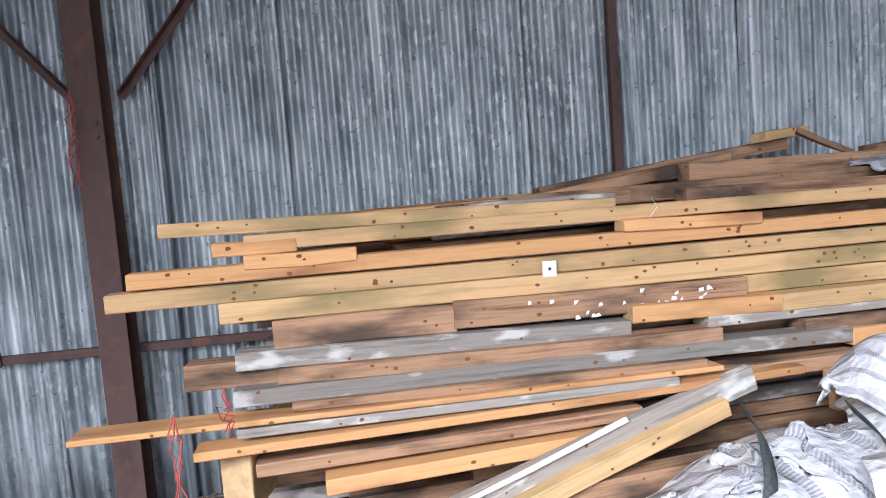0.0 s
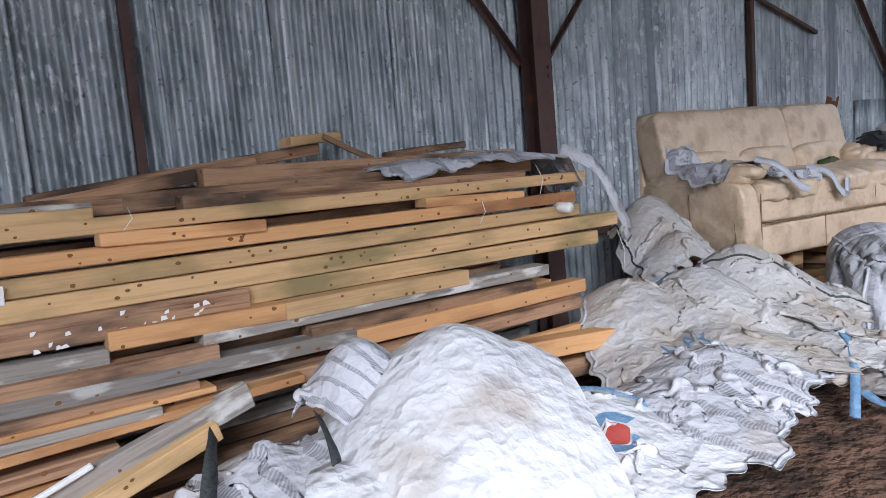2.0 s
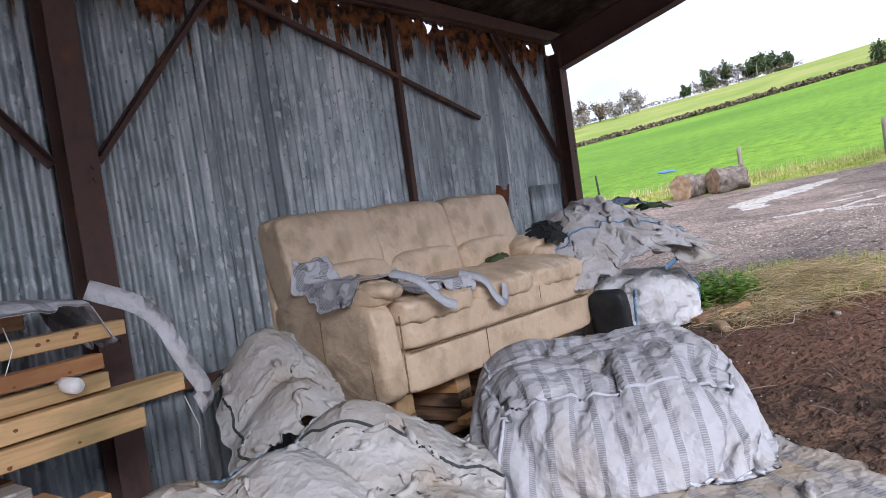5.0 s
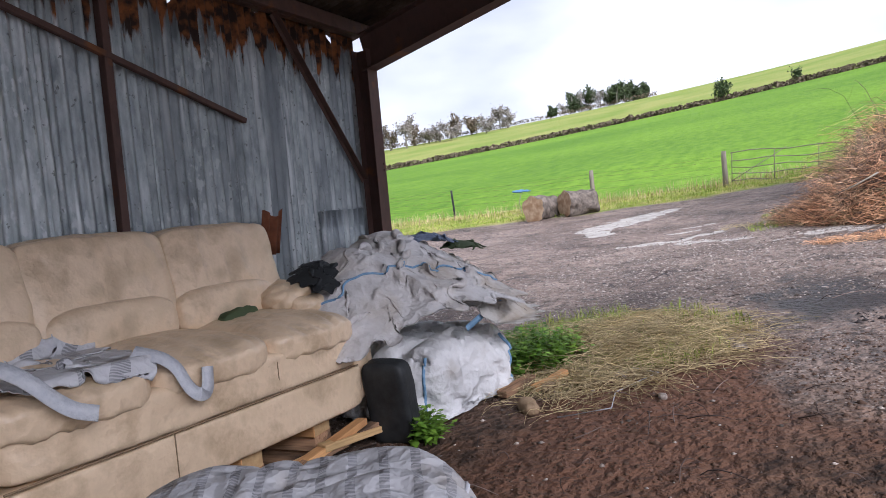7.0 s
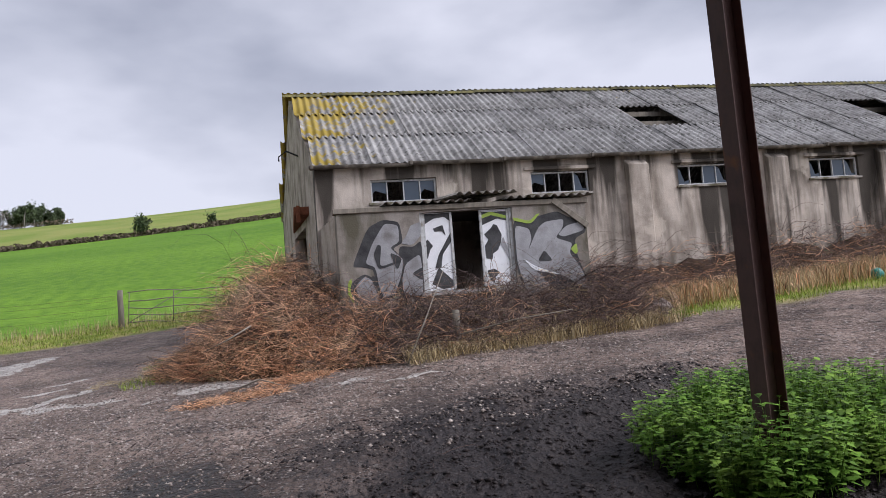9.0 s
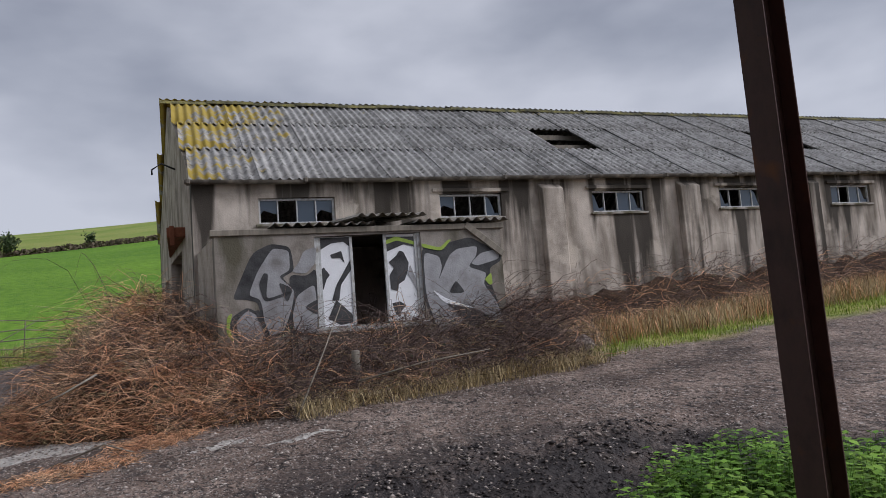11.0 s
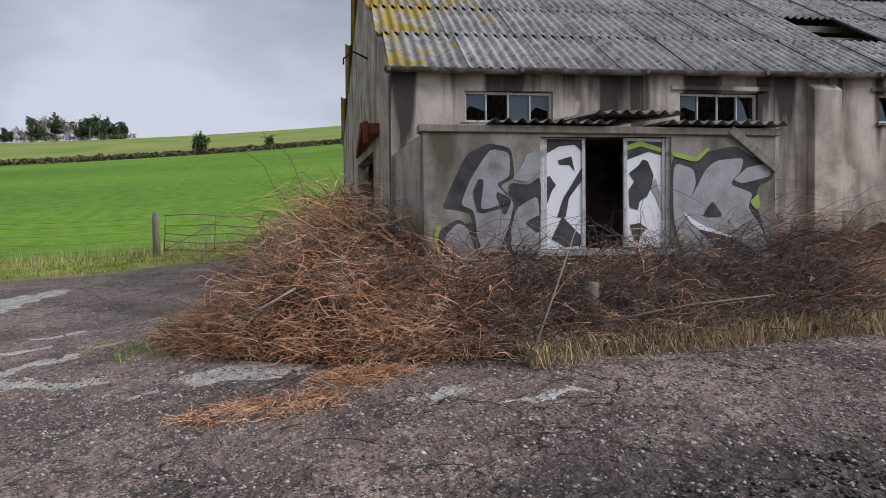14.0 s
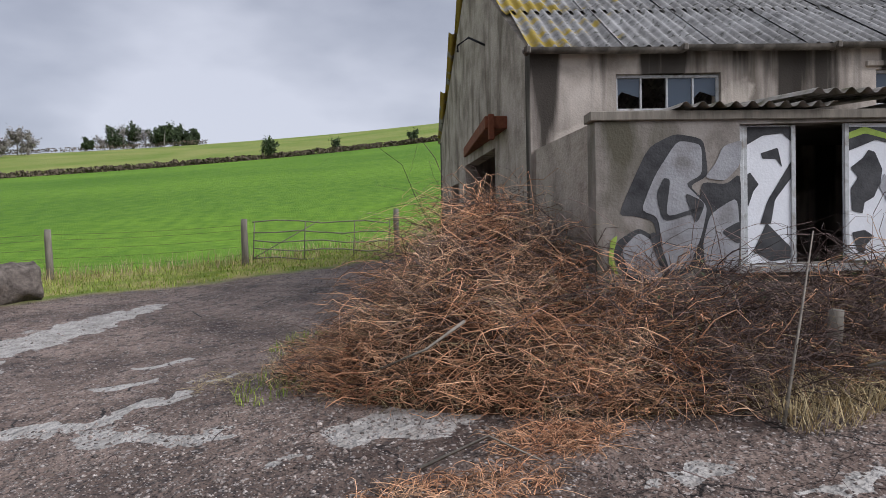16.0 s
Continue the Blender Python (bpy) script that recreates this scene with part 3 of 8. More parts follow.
    def fine_dark(n, l):
        p, x, y, z = position(n, l)
        a = noise_node(n, l, p, 7.0, 8)
        b = noise_node(n, l, p, 30.0, 4)
        return ramp_node(n, l, math_node(n, l, "MULTIPLY_ADD", b, 0.5, a), 0.78, 0.9, 0.0, 0.75)

    def dirt_colour(n, l):
        p, x, y, z = position(n, l)
        r = n.new("ShaderNodeValToRGB")
        e = r.color_ramp.elements
        e[0].position, e[0].color = 0.36, (0.05, 0.030, 0.020, 1)
        e[1].position, e[1].color = 0.64, (0.17, 0.095, 0.06, 1)
        l.new(noise_node(n, l, p, 6.0, 9), r.inputs["Fac"])
        return r.outputs["Color"]

    def concrete_colour(n, l):
        p, x, y, z = position(n, l)
        r = n.new("ShaderNodeValToRGB")
        e = r.color_ramp.elements
        e[0].position, e[0].color = 0.36, (0.37, 0.34, 0.30, 1)
        e[1].position, e[1].color = 0.62, (0.55, 0.515, 0.465, 1)
        l.new(noise_node(n, l, p, 5.0, 8), r.inputs["Fac"])
        return r.outputs["Color"]

    def far(lo, hi):
        def f(n, l):
            p, x, y, z = position(n, l)
            dx, dy = math_node(n, l, "SUBTRACT", x, OX), math_node(n, l, "SUBTRACT", y, OY)
            d = math_node(n, l, "SQRT", math_node(n, l, "ADD", math_node(n, l, "MULTIPLY", dx, dx), math_node(n, l, "MULTIPLY", dy, dy)))
            return ramp_node(n, l, d, lo, hi)
        return f

    overlay(m, grit_light, (0.36, 0.275, 0.225))
    overlay(m, fine_dark, (0.05, 0.04, 0.036))
    def grains(scale, least, seed):
        """Single stones that stand out of the surface."""
        def f(n, l):
            p, x, y, z = position(n, l)
            v = n.new("ShaderNodeTexVoronoi")
            v.inputs["Scale"].default_value = scale
            l.new(p, v.inputs["Vector"])
            c = n.new("ShaderNodeSeparateXYZ")
            l.new(v.outputs["Color"], c.inputs[0])
            pick = math_node(n, l, "GREATER_THAN", c.outputs["XYZ"[seed]], least)
            return math_node(n, l, "MULTIPLY", math_node(n, l, "MULTIPLY", ramp_node(n, l, v.outputs["Distance"], 0.45, 0.34), pick), 0.85)
        return f

    def crack(n, l):
        """Cracks that break the old surface into plates."""
        p, x, y, z = position(n, l)
        w = noise_node(n, l, p, 2.2, 4)
        v = n.new("ShaderNodeTexVoronoi")
        v.feature = "DISTANCE_TO_EDGE"
        v.inputs["Scale"].default_value = 1.15
        add = n.new("ShaderNodeVectorMath")
        add.operation = "ADD"
        l.new(p, add.inputs[0])
        l.new(w, add.inputs[1])
        l.new(add.outputs[0], v.inputs["Vector"])
        some = ramp_node(n, l, noise_node(n, l, p, 0.7, 3), 0.48, 0.56)
        return math_node(n, l, "MULTIPLY", ramp_node(n, l, v.outputs["Distance"], 0.016, 0.006), some)

    overlay(m, speck, (0.42, 0.37, 0.33))
    overlay(m, grains(48.0, 0.62, 0), (0.030, 0.024, 0.022))
    overlay(m, grains(62.0, 0.89, 1), (0.56, 0.51, 0.46))
    overlay(m, crack, (0.025, 0.02, 0.018))
    overlay(m, blob(9.5, -2.5, 2.5, 2.2, 0.5, 1.4, 1.3), (0.036, 0.029, 0.028), 0.38)
    overlay(m, blob(10.6, 0.2, 0.9, 0.5, 0.5, 1.0, 1.8), (0.04, 0.033, 0.03), 0.4)
    overlay(m, blob(8.6, -4.0, 2.2, 1.8, 0.4, 1.0, 1.2), (0.034, 0.027, 0.024), 0.6)
    for cx, cy, rx, ry, tn in ((15.28, -0.15, 0.36, 0.62, 8), (16.45, 2.1, 0.13, 0.6, 47), (15.72, 2.02, 0.13, 0.45, -35), (15.5, 1.42, 0.17, 0.32, -20), (17.3, 2.5, 0.13, 0.36, 20), (16.15, 2.95, 0.15, 0.5, 10), (20.3, 4.25, 1.7, 0.5, -20), (21.9, 3.6, 0.7, 0.3, -20), (18.4, 4.3, 0.5, 0.3, 10), (13.75, -1.6, 0.1, 0.26, 5), (13.5, -2.25, 0.12, 0.34, 5), (18.1, 2.2, 0.12, 0.3, 10), (14.75, 0.75, 0.08, 0.2, 30), (17.2, 1.5, 0.1, 0.24, 30)):
        overlay(m, blob(cx, cy, rx, ry, 0.05, 0.36, 2.6, tn), concrete_colour, 0.6)
    overlay(m, blob(3.0, 1.4, 5.2, 2.9, 0.3), dirt_colour, 0.9)
    overlay(m, blob(7.6, 1.1, 1.2, 0.8, 0.5), (0.17, 0.085, 0.052), 0.9)
    overlay(m, blob(9.2, 2.1, 1.0, 1.1, 0.35, 0.7, 1.5), verge_colour, 0.9)
    overlay(m, blob(15.4, -13.5, 1.9, 8.8, 0.3, 0.8, 0.8, -4), verge_colour, 0.9)
    overlay(m, strong(24.2, 24.8, 0.93, 0.36, 0.6, 0), verge_colour, 0.9)
    overlay(m, strong(27.5, 27.9, 0.95, 0.30, 0.3, 0), field_colour, 0.95)
    overlay(m, far(149, 151), pasture_colour, 0.95)
    return m


def build_ground():
    rs, r = [], 0.35
    while r < 60:
        rs.append(r)
        r *= 1.021
    while r < 1500:
        rs.append(r)
        r *= 1.09
    rs += [1500.0]
    n = 460
    vs, fs = [(OX, OY, ground_z(OX, OY))], []
    for i, r in enumerate(rs):
        for j in range(n):
            a = 2 * math.pi * j / n
            x, y = OX + r * math.cos(a), OY + r * math.sin(a)
            vs.append((x, y, ground_z(x, y)))
    for j in range(n):
        fs.append((0, 1 + j, 1 + (j + 1) % n))
    for i in range(len(rs) - 1):
        a, b = 1 + i * n, 1 + (i + 1) * n
        for j in range(n):
            k = (j + 1) % n
            fs.append((a + j, b + j, b + k, a + k))
    return mesh("ground", vs, fs, ground_material(), None, True)


tagged(build_ground(), "dark wet gravel yard with mud, grass verges and a green hillside", "ground", kind="structure")


# ---------------------------------------------------------------- open shed
WALL_Y, PITCH, AMP = 3.82, 0.0762, 0.0145


def corrugated(name, width, height, pitch, amp, mat, parent, rows=4, per=8, wob=0.0, ragged=0.0, seed=0):
    """A sheet in the local x-z plane, waves across x, with its lower edge at z 0."""
    rnd = random.Random(seed)
    n = max(2, int(round(width / pitch * per)))
    vs, fs = [], []
    for side in (0.0, 0.0012):
        for r in range(rows + 1):
            for i in range(n + 1):
                x = width * i / n
                z = height * r / rows
                y = amp * math.cos(2 * math.pi * x / pitch) + wob * noise.noise((x * 2.2 + seed, z * 0.9, seed * 1.7)) + side
                if ragged and r == rows:
                    z += -ragged * max(0.0, noise.noise((x * 9 + seed * 3.1, 0.5, seed))) * 2.2
                vs.append((x, y, z))
    m = (rows + 1) * (n + 1)
    for r in range(rows):
        for i in range(n):
            a = r * (n + 1) + i
            fs.append((a, a + 1, a + n + 2, a + n + 1))
            fs.append((m + a + n + 1, m + a + n + 2, m + a + 1, m + a))
    for i in range(n):
        fs.append((i, m + i, m + i + 1, i + 1))
        t = rows * (n + 1) + i
        fs.append((t + 1, m + t + 1, m + t, t))
    for r in range(rows):
        for e in (0, n):
            a, c = r * (n + 1) + e, (r + 1) * (n + 1) + e
            fs.append((a, c, m + c, m + a) if e == 0 else (m + a, m + c, c, a))
    return mesh(name, vs, fs, mat, parent, True)


SHED = tagged(empty("wall_shed_back"), "weathered corrugated zinc sheet wall with rusted top edge", "wall", kind="structure")
xs, k = -7.2, 0
while xs < 8.86:
    w = min(0.686, 8.88 - xs + 0.0)
    top = 3.27 + 0.008 * xs
    low = ground_z(xs, WALL_Y) - 0.05
    sh = corrugated("sheet", w + 0.05, top - low, PITCH, AMP, M_ZINC, SHED, 7, 8, 0.02, 0.11, k)
    sh.location = (xs, WALL_Y + (0.007 if k % 2 else -0.004), low)
    sh.rotation_euler = (radians(random.uniform(-0.35, 0.35)), radians(random.uniform(-0.25, 0.25)), 0)
    xs += 0.66
    k += 1
# a short patch sheet low down by the end post, folded and rusted at its corner
sh = corrugated("patch_sheet", 0.62, 0.75, PITCH, AMP, M_ZINC, SHED, 3, 8, 0.01, 0.0, 91)
sh.location = (8.22, WALL_Y - 0.03, 1.05)
rl = corrugated("rusty_flap", 0.17, 0.34, PITCH, AMP, M_RUST, SHED, 3, 8, 0.02, 0.05, 92)
rl.location = (7.42, WALL_Y - 0.10, 1.52)
rl.rotation_euler = (radians(12), 0, radians(-8))

FRAME_TOP = 0.236


def rafter_z(y):
    return 3.07 + FRAME_TOP * (3.55 - y)


def steel_post(name, x, y, z0, z1, lean=0.0, label="brown painted steel stanchion of the open shed", k=1.0):
    """A rolled I-section: two flanges and a web."""
    e = tagged(empty(name, (x, y, z0)), label, "post", "stanchions of the shed")
    e.rotation_euler = (0, radians(lean), 0)
    h = z1 - z0
    for nm, y0, y1, x0, x1 in (("flange", -0.075, -0.066, -0.075, 0.075), ("flange", 0.066, 0.075, -0.075, 0.075), ("web", -0.067, 0.067, -0.005, 0.005)):
        bm = bmesh.new()
        box(bm, x0 * k, x1 * k, y0 * k, y1 * k, -0.25, h, 0.002)
        part(nm, bm, M_STEEL, e)
    for z in (h * 0.35, h * 0.62, h * 0.64):
        bm = bmesh.new()
        r = bmesh.ops.create_cone(bm, cap_ends=True, segments=6, radius1=0.013, radius2=0.013, depth=0.012, matrix=Matrix.Translation((0.04, -0.08, z)) @ pose(0, 0, 0, 90, 0, 0))
        part("bolt", bm, M_STEEL, e)
    return e


for px in (-6.85, -1.47, 3.87, 8.93):
    steel_post("steel_post", px, WALL_Y - 0.11, ground_z(px, 3.7), rafter_z(3.7) + 0.12)
for px in (-6.85, -1.47, 3.2):
    steel_post("steel_post", px, -2.77 if px < 3 else -3.0, ground_z(px, -2.8), rafter_z(-2.77), 0.0)
END_POST = steel_post("steel_post", 8.495, -2.83, ground_z(8.49, -2.83), rafter_z(-2.77) + 0.05, 0.0, "dark rusty steel stanchion leaning in nettles", 0.82)
END_POST.rotation_euler = (radians(-0.8), radians(-0.2), 0)

for px in (-6.85, -1.47, 3.87, 8.93):
    e = tagged(empty("roof_beam", (px, 3.8, 0)), "dark steel roof beam rising to the open front", "beam", "roof beams of the shed")
    a, b = (0, -0.1, rafter_z(3.7) + 0.12), (0 if px < 8 else -0.25, -6.9, rafter_z(-3.1) + 0.12)
    for nm, dz, w, h in (("web", -0.03, 0.012, 0.30), ("flange", 0.126, 0.15, 0.012), ("flange", -0.186, 0.15, 0.012)):
        bar(nm, (a[0], a[1], a[2] + dz), (b[0], b[1], b[2] + dz), w, h, M_STEEL, e, 0.002)


def brace(a, b, label="dark steel angle brace bolted to the stanchion"):
    e = tagged(empty("brace", a), label, "brace", "angle braces")
    v = Vector(b) - Vector(a)
    bar("leg", (0, 0, 0), v, 0.055, 0.007, M_STEEL, e, 0.001, 0)
    bar("leg", (0, 0.024, -0.02), v + Vector((0, 0.024, -0.02)), 0.007, 0.05, M_STEEL, e, 0.001, 0)
    return e


BY = WALL_Y - 0.07
for px in (-1.47, 3.87):
    brace((px - 0.09, BY, 2.14), (px - 1.0, BY, 3.22))
    brace((px + 0.13, BY - 0.01, 2.16), (px + 1.0, BY - 0.01, 3.22))
brace((8.84, BY, 2.05), (7.85, BY, 3.28))

E = tagged(empty("steel_rod", (7.45, WALL_Y - 0.06, 2.45)), "long dark steel angle rail fixed slanting across the sheets", "rail")
bar("rail", (0, 0, 0), (-2.62, 0, 0.74), 0.035, 0.035, M_STEEL, E, 0.003)
for px in (1.27, 6.40, -4.1):
    E = tagged(empty("wall_stud", (px, WALL_Y - 0.045, ground_z(px, 3.8))), "narrow brown steel upright behind the stack", "upright", "wall uprights")
    bar("web", (0, 0, 0), (0.03, 0, 3.2 - ground_z(px, 3.8)), 0.055, 0.05, M_STEEL, E, 0.003)
for x0, x1 in ((-6.8, -1.56), (-1.38, 3.78), (3.95, 8.84)):
    E = tagged(empty("wall_rail", (x0, WALL_Y - 0.05, 0.83 if x0 < 3 else 0.9)), "thin rusty steel rail along the sheet wall", "rail", "wall rails")
    bar("rail", (0, 0, 0), (x1 - x0, 0, 0.0), 0.045, 0.045, M_STEEL, E, 0.003)
    for q in (0.25, 0.6, 0.9):
        bar("hook_bolt", ((x1 - x0) * q, -0.03, -0.03), ((x1 - x0) * q, -0.03, 0.05), 0.012, 0.012, M_STEEL, E, 0.001)

# roof: purlins and dark rusted sheets
ROOF = tagged(empty("roof_shed"), "dark rusted corrugated iron roof seen from below", "roof", kind="structure")
for q in range(8):
    y = 3.72 - 0.92 * q
    bar("purlin", (-7.2, y, rafter_z(y) + 0.30), (9.15, y, rafter_z(y) + 0.30), 0.06, 0.11, M_STEEL, ROOF, 0.003)
slope = math.atan(FRAME_TOP)
xs, k = -7.3, 0
while xs < 9.1:
    sh = corrugated("sheet", 0.70, 7.35, PITCH, AMP, M_RUSTSHEET, ROOF, 8, 6, 0.012, 0.05, 200 + k)
    sh.matrix_world = Matrix.Translation((xs, 4.02, rafter_z(4.02) + 0.375 + 0.006 * (k % 2))) @ Euler((math.pi / 2 - slope, 0, 0)).to_matrix().to_4x4()
    xs += 0.66
    k += 1
bar("eaves_angle", (-7.2, WALL_Y - 0.04, 3.24), (8.95, WALL_Y - 0.04, 3.31), 0.06, 0.07, M_STEEL, ROOF, 0.003)
E = tagged(empty("wall_shed_far", (-7.25, 0.4, 0)), "corrugated zinc sheet end wall of the shed", "wall", kind="structure")
for q in range(10):
    sh = corrugated("sheet", 0.70, 3.4 + 0.155 * (9 - q), PITCH, AMP, M_ZINC, E, 4, 6, 0.02, 0.05, 300 + q)
    sh.matrix_world = Matrix.Translation((-7.25, -2.75 + 0.655 * q, -0.2)) @ pose(0, 0, 0, 0, 0, 90)

# ---------------------------------------------------------------- long rendered building
BA = radians(5.5)
BU, BV, BC = Vector((-math.sin(BA), -math.cos(BA), 0)), Vector((math.cos(BA), -math.sin(BA), 0)), Vector((18.11, -1.89, 0))
LONG, HALF, EAVE, RISE = 46.0, 4.0, 4.42, 2.45


def bp(s, v, z):
    """From along the front, into the building and up to the world."""
    return BC + BU * (s - 0.08 * v) + BV * v + Vector((0, 0, z + 0.012 * s))


def holed_wall(name, s0, s1, z0, z1, holes, v0, v1, mat, parent, at=bp, cut=None, bevel=0.0):
    """A wall of some thickness, with openings that go through it."""
    ss = sorted({s0, s1, *[h[0] for h in holes], *[h[1] for h in holes]})
    zs = sorted({z0, z1, *[h[2] for h in holes], *[h[3] for h in holes]})

    def solid(i, j):
        if not (0 <= i < len(ss) - 1 and 0 <= j < len(zs) - 1):
            return False
        c, d = (ss[i] + ss[i + 1]) / 2, (zs[j] + zs[j + 1]) / 2
        return not any(h[0] < c < h[1] and h[2] < d < h[3] for h in holes)
    vs, fs, ids = [], [], {}

    def vid(s, v, z):
        k = (s, v, z)
        if k not in ids:
            ids[k] = len(vs)
            vs.append(at(s, v, z))
        return ids[k]
    for i in range(len(ss) - 1):
        for j in range(len(zs) - 1):
            if not solid(i, j):
                continue
            a, b, c, d = ss[i], ss[i + 1], zs[j], zs[j + 1]
            fs.append((vid(a, v0, c), vid(b, v0, c), vid(b, v0, d), vid(a, v0, d)))
            fs.append((vid(a, v1, d), vid(b, v1, d), vid(b, v1, c), vid(a, v1, c)))
            if not solid(i - 1, j):
                fs.append((vid(a, v1, c), vid(a, v0, c), vid(a, v0, d), vid(a, v1, d)))
            if not solid(i + 1, j):
                fs.append((vid(b, v0, c), vid(b, v1, c), vid(b, v1, d), vid(b, v0, d)))
            if not solid(i, j - 1):
                fs.append((vid(a, v1, c), vid(b, v1, c), vid(b, v0, c), vid(a, v0, c)))
            if not solid(i, j + 1):
                fs.append((vid(a, v0, d), vid(b, v0, d), vid(b, v1, d), vid(a, v1, d)))
    return mesh(name, vs, fs, mat, parent)


BARN = tagged(empty("long_building", BC), "derelict rendered farm building with a mossy corrugated cement roof", "building")


def under(ob):
    ob.parent = BARN
    ob.matrix_parent_inverse = Matrix.Translation(-BC)
    return ob


WINDOWS = [(1.02, 2.28), (4.18, 5.41), (7.39, 8.62), (10.57, 11.82), (13.83, 15.1)] + [(13.83 + 3.2 * q, 15.1 + 3.2 * q) for q in range(1, 9)]
WZ0, WZ1 = 3.70, 4.13
under(holed_wall("front_wall", 0.0, LONG, 0.3, EAVE, [(a, b, WZ0, WZ1) for a, b in WINDOWS], 0.0, 0.22, M_RENDER, None))
under(holed_wall("back_wall", 0.0, LONG, 0.3, EAVE, [(q * 6.0 + 2, q * 6.0 + 3.4, 2.9, 4.0) for q in range(7)], 2 * HALF - 0.22, 2 * HALF, M_RENDER, None))


def gable(s):
    def at(p, q, z):
        return bp(s + q, p, z)
    hs = [(2.0, 4.6, 0.8, 3.55), (5.4, 6.4, 1.8, 3.3)] if s < 1 else []
    ob = holed_wall("gable_wall", 0.22, 2 * HALF - 0.22, 0.3, EAVE, hs, 0.0, 0.22, M_GABLE, None, at)
    vs = [bp(s, 0, EAVE), bp(s, 2 * HALF, EAVE), bp(s, HALF, EAVE + RISE), bp(s + 0.22, 0, EAVE), bp(s + 0.22, 2 * HALF, EAVE), bp(s + 0.22, HALF, EAVE + RISE)]
    under(mesh("gable_peak", vs, [(0, 2, 1), (3, 4, 5), (0, 1, 4, 3), (1, 2, 5, 4), (2, 0, 3, 5)], M_GABLE))
    return under(ob)


gable(0.0)
gable(LONG - 0.22)


def bframe(s, v, z):
    """A pose on the building: local x along the front, y into it, z up."""
    m = Matrix.Identity(4)
    for i in range(3):
        m[i][0], m[i][1] = BU[i], BV[i]
    m.translation = bp(s, v, z)
    return m


def window(s0, s1, z0, z1, seed):
    """A metal casement of four lights with broken panes, on a thin sill."""
    rnd = random.Random(seed)
    w, h = s1 - s0, z1 - z0
    e = tagged(empty("window_1"), "metal window of four lights with broken panes", "window", "windows of the long building")
    e.name = "window"
    m = bframe(s0, 0.05, z0)
    e.matrix_world = m

    def put(nm, x0, x1, y0, y1, za, zb, mt=M_FRAME, bev=0.003):
        bm = bmesh.new()
        box(bm, x0, x1, y0, y1, za, zb, bev)
        return part(nm, bm, mt, e)
    put("frame", 0, w, 0, 0.05, 0, 0.035)
    put("frame", 0, w, 0, 0.05, h - 0.035, h)
    put("frame", 0, 0.035, 0.002, 0.048, 0.035, h - 0.035)
    put("frame", w - 0.035, w, 0.002, 0.048, 0.035, h - 0.035)
    for q in (1, 2, 3):
        put("glazing_bar", w * q / 4 - 0.011, w * q / 4 + 0.011, 0.004, 0.046, 0.035, h - 0.035)
    put("sill", -0.05, w + 0.05, -0.09, 0.05, -0.045, -0.002, M_ROOFSMALL, 0.006)
    for q in range(4):
        x0, x1 = w * q / 4 + 0.012, w * (q + 1) / 4 - 0.012
        kind = rnd.random()
        if q in (1, 2) and kind < 0.7:
            continue
        za, zb = 0.036, h - 0.036
        if kind < 0.35:
            pts = [(x0, za), (x1, za), (x1, za + 0.1 * rnd.uniform(0.3, 1)), (x0 + (x1 - x0) * 0.6, za + 0.05), (x0 + (x1 - x0) * 0.3, zb - 0.06), (x0, zb)]
        elif kind < 0.6:
            pts = [(x0, za + 0.12), (x0 + 0.08, za + 0.2), (x1, za + 0.13), (x1, zb), (x0, zb)]
        else:
            pts = [(x0, za), (x1, za), (x1, zb), (x0, zb)]
        k = len(pts)
        vs = [(x, 0.024, z) for x, z in pts] + [(x, 0.028, z) for x, z in pts]
        fs = [tuple(range(k)), tuple(reversed(range(k, 2 * k)))] + [(i, k + i, k + (i + 1) % k, (i + 1) % k) for i in range(k)]
        mesh("pane", vs, fs, M_GLASS, e)
    return e


for i, (a, b) in enumerate(WINDOWS):
    window(a, b, WZ0, WZ1, 11 + i)
    if i:
        E = tagged(empty("window_lintel"), "thin concrete lintel over a farm window", "lintel", "lintels", "structure")
        E.matrix_world = bframe(a, 0, WZ1)
        bm = bmesh.new()
        box(bm, -0.14, b - a + 0.14, -0.05, 0.0, 0.03, 0.10, 0.01)
        part("lintel", bm, M_RENDER, E)

# pilasters along the front
for i, (a, b) in enumerate([(6.2, 6.66), (9.43, 9.93), (12.27, 12.62), (13.0, 13.3)] + [(16.0 + 3.2 * q, 16.4 + 3.2 * q) for q in range(8)]):
    bm = bmesh.new()
    box(bm, 0, b - a, -0.16, 0.002, -3.3, 0.0, 0.015)
    for v in bm.verts:
        if v.co.y < -0.1 and v.co.z > -0.1:
            v.co.z -= 0.10
    ob = part("pilaster", bm, M_RENDER, None)
    ob.matrix_world = bframe(a, 0, 4.28)
    mw = ob.matrix_world.copy()
    under(ob)
    ob.matrix_parent_inverse = Matrix.Translation(-BC)

# roof sheets in three courses, two of them lost
SLOPE = math.atan2(RISE, HALF)
RLEN = math.hypot(HALF, RISE) + 0.12
CW, CP = 1.09, 0.1557
shapes = {}
ROOFB = tagged(empty("roof_long", BC), "grey corrugated cement roof with yellow lichen and missing sheets", "roof", kind="structure")


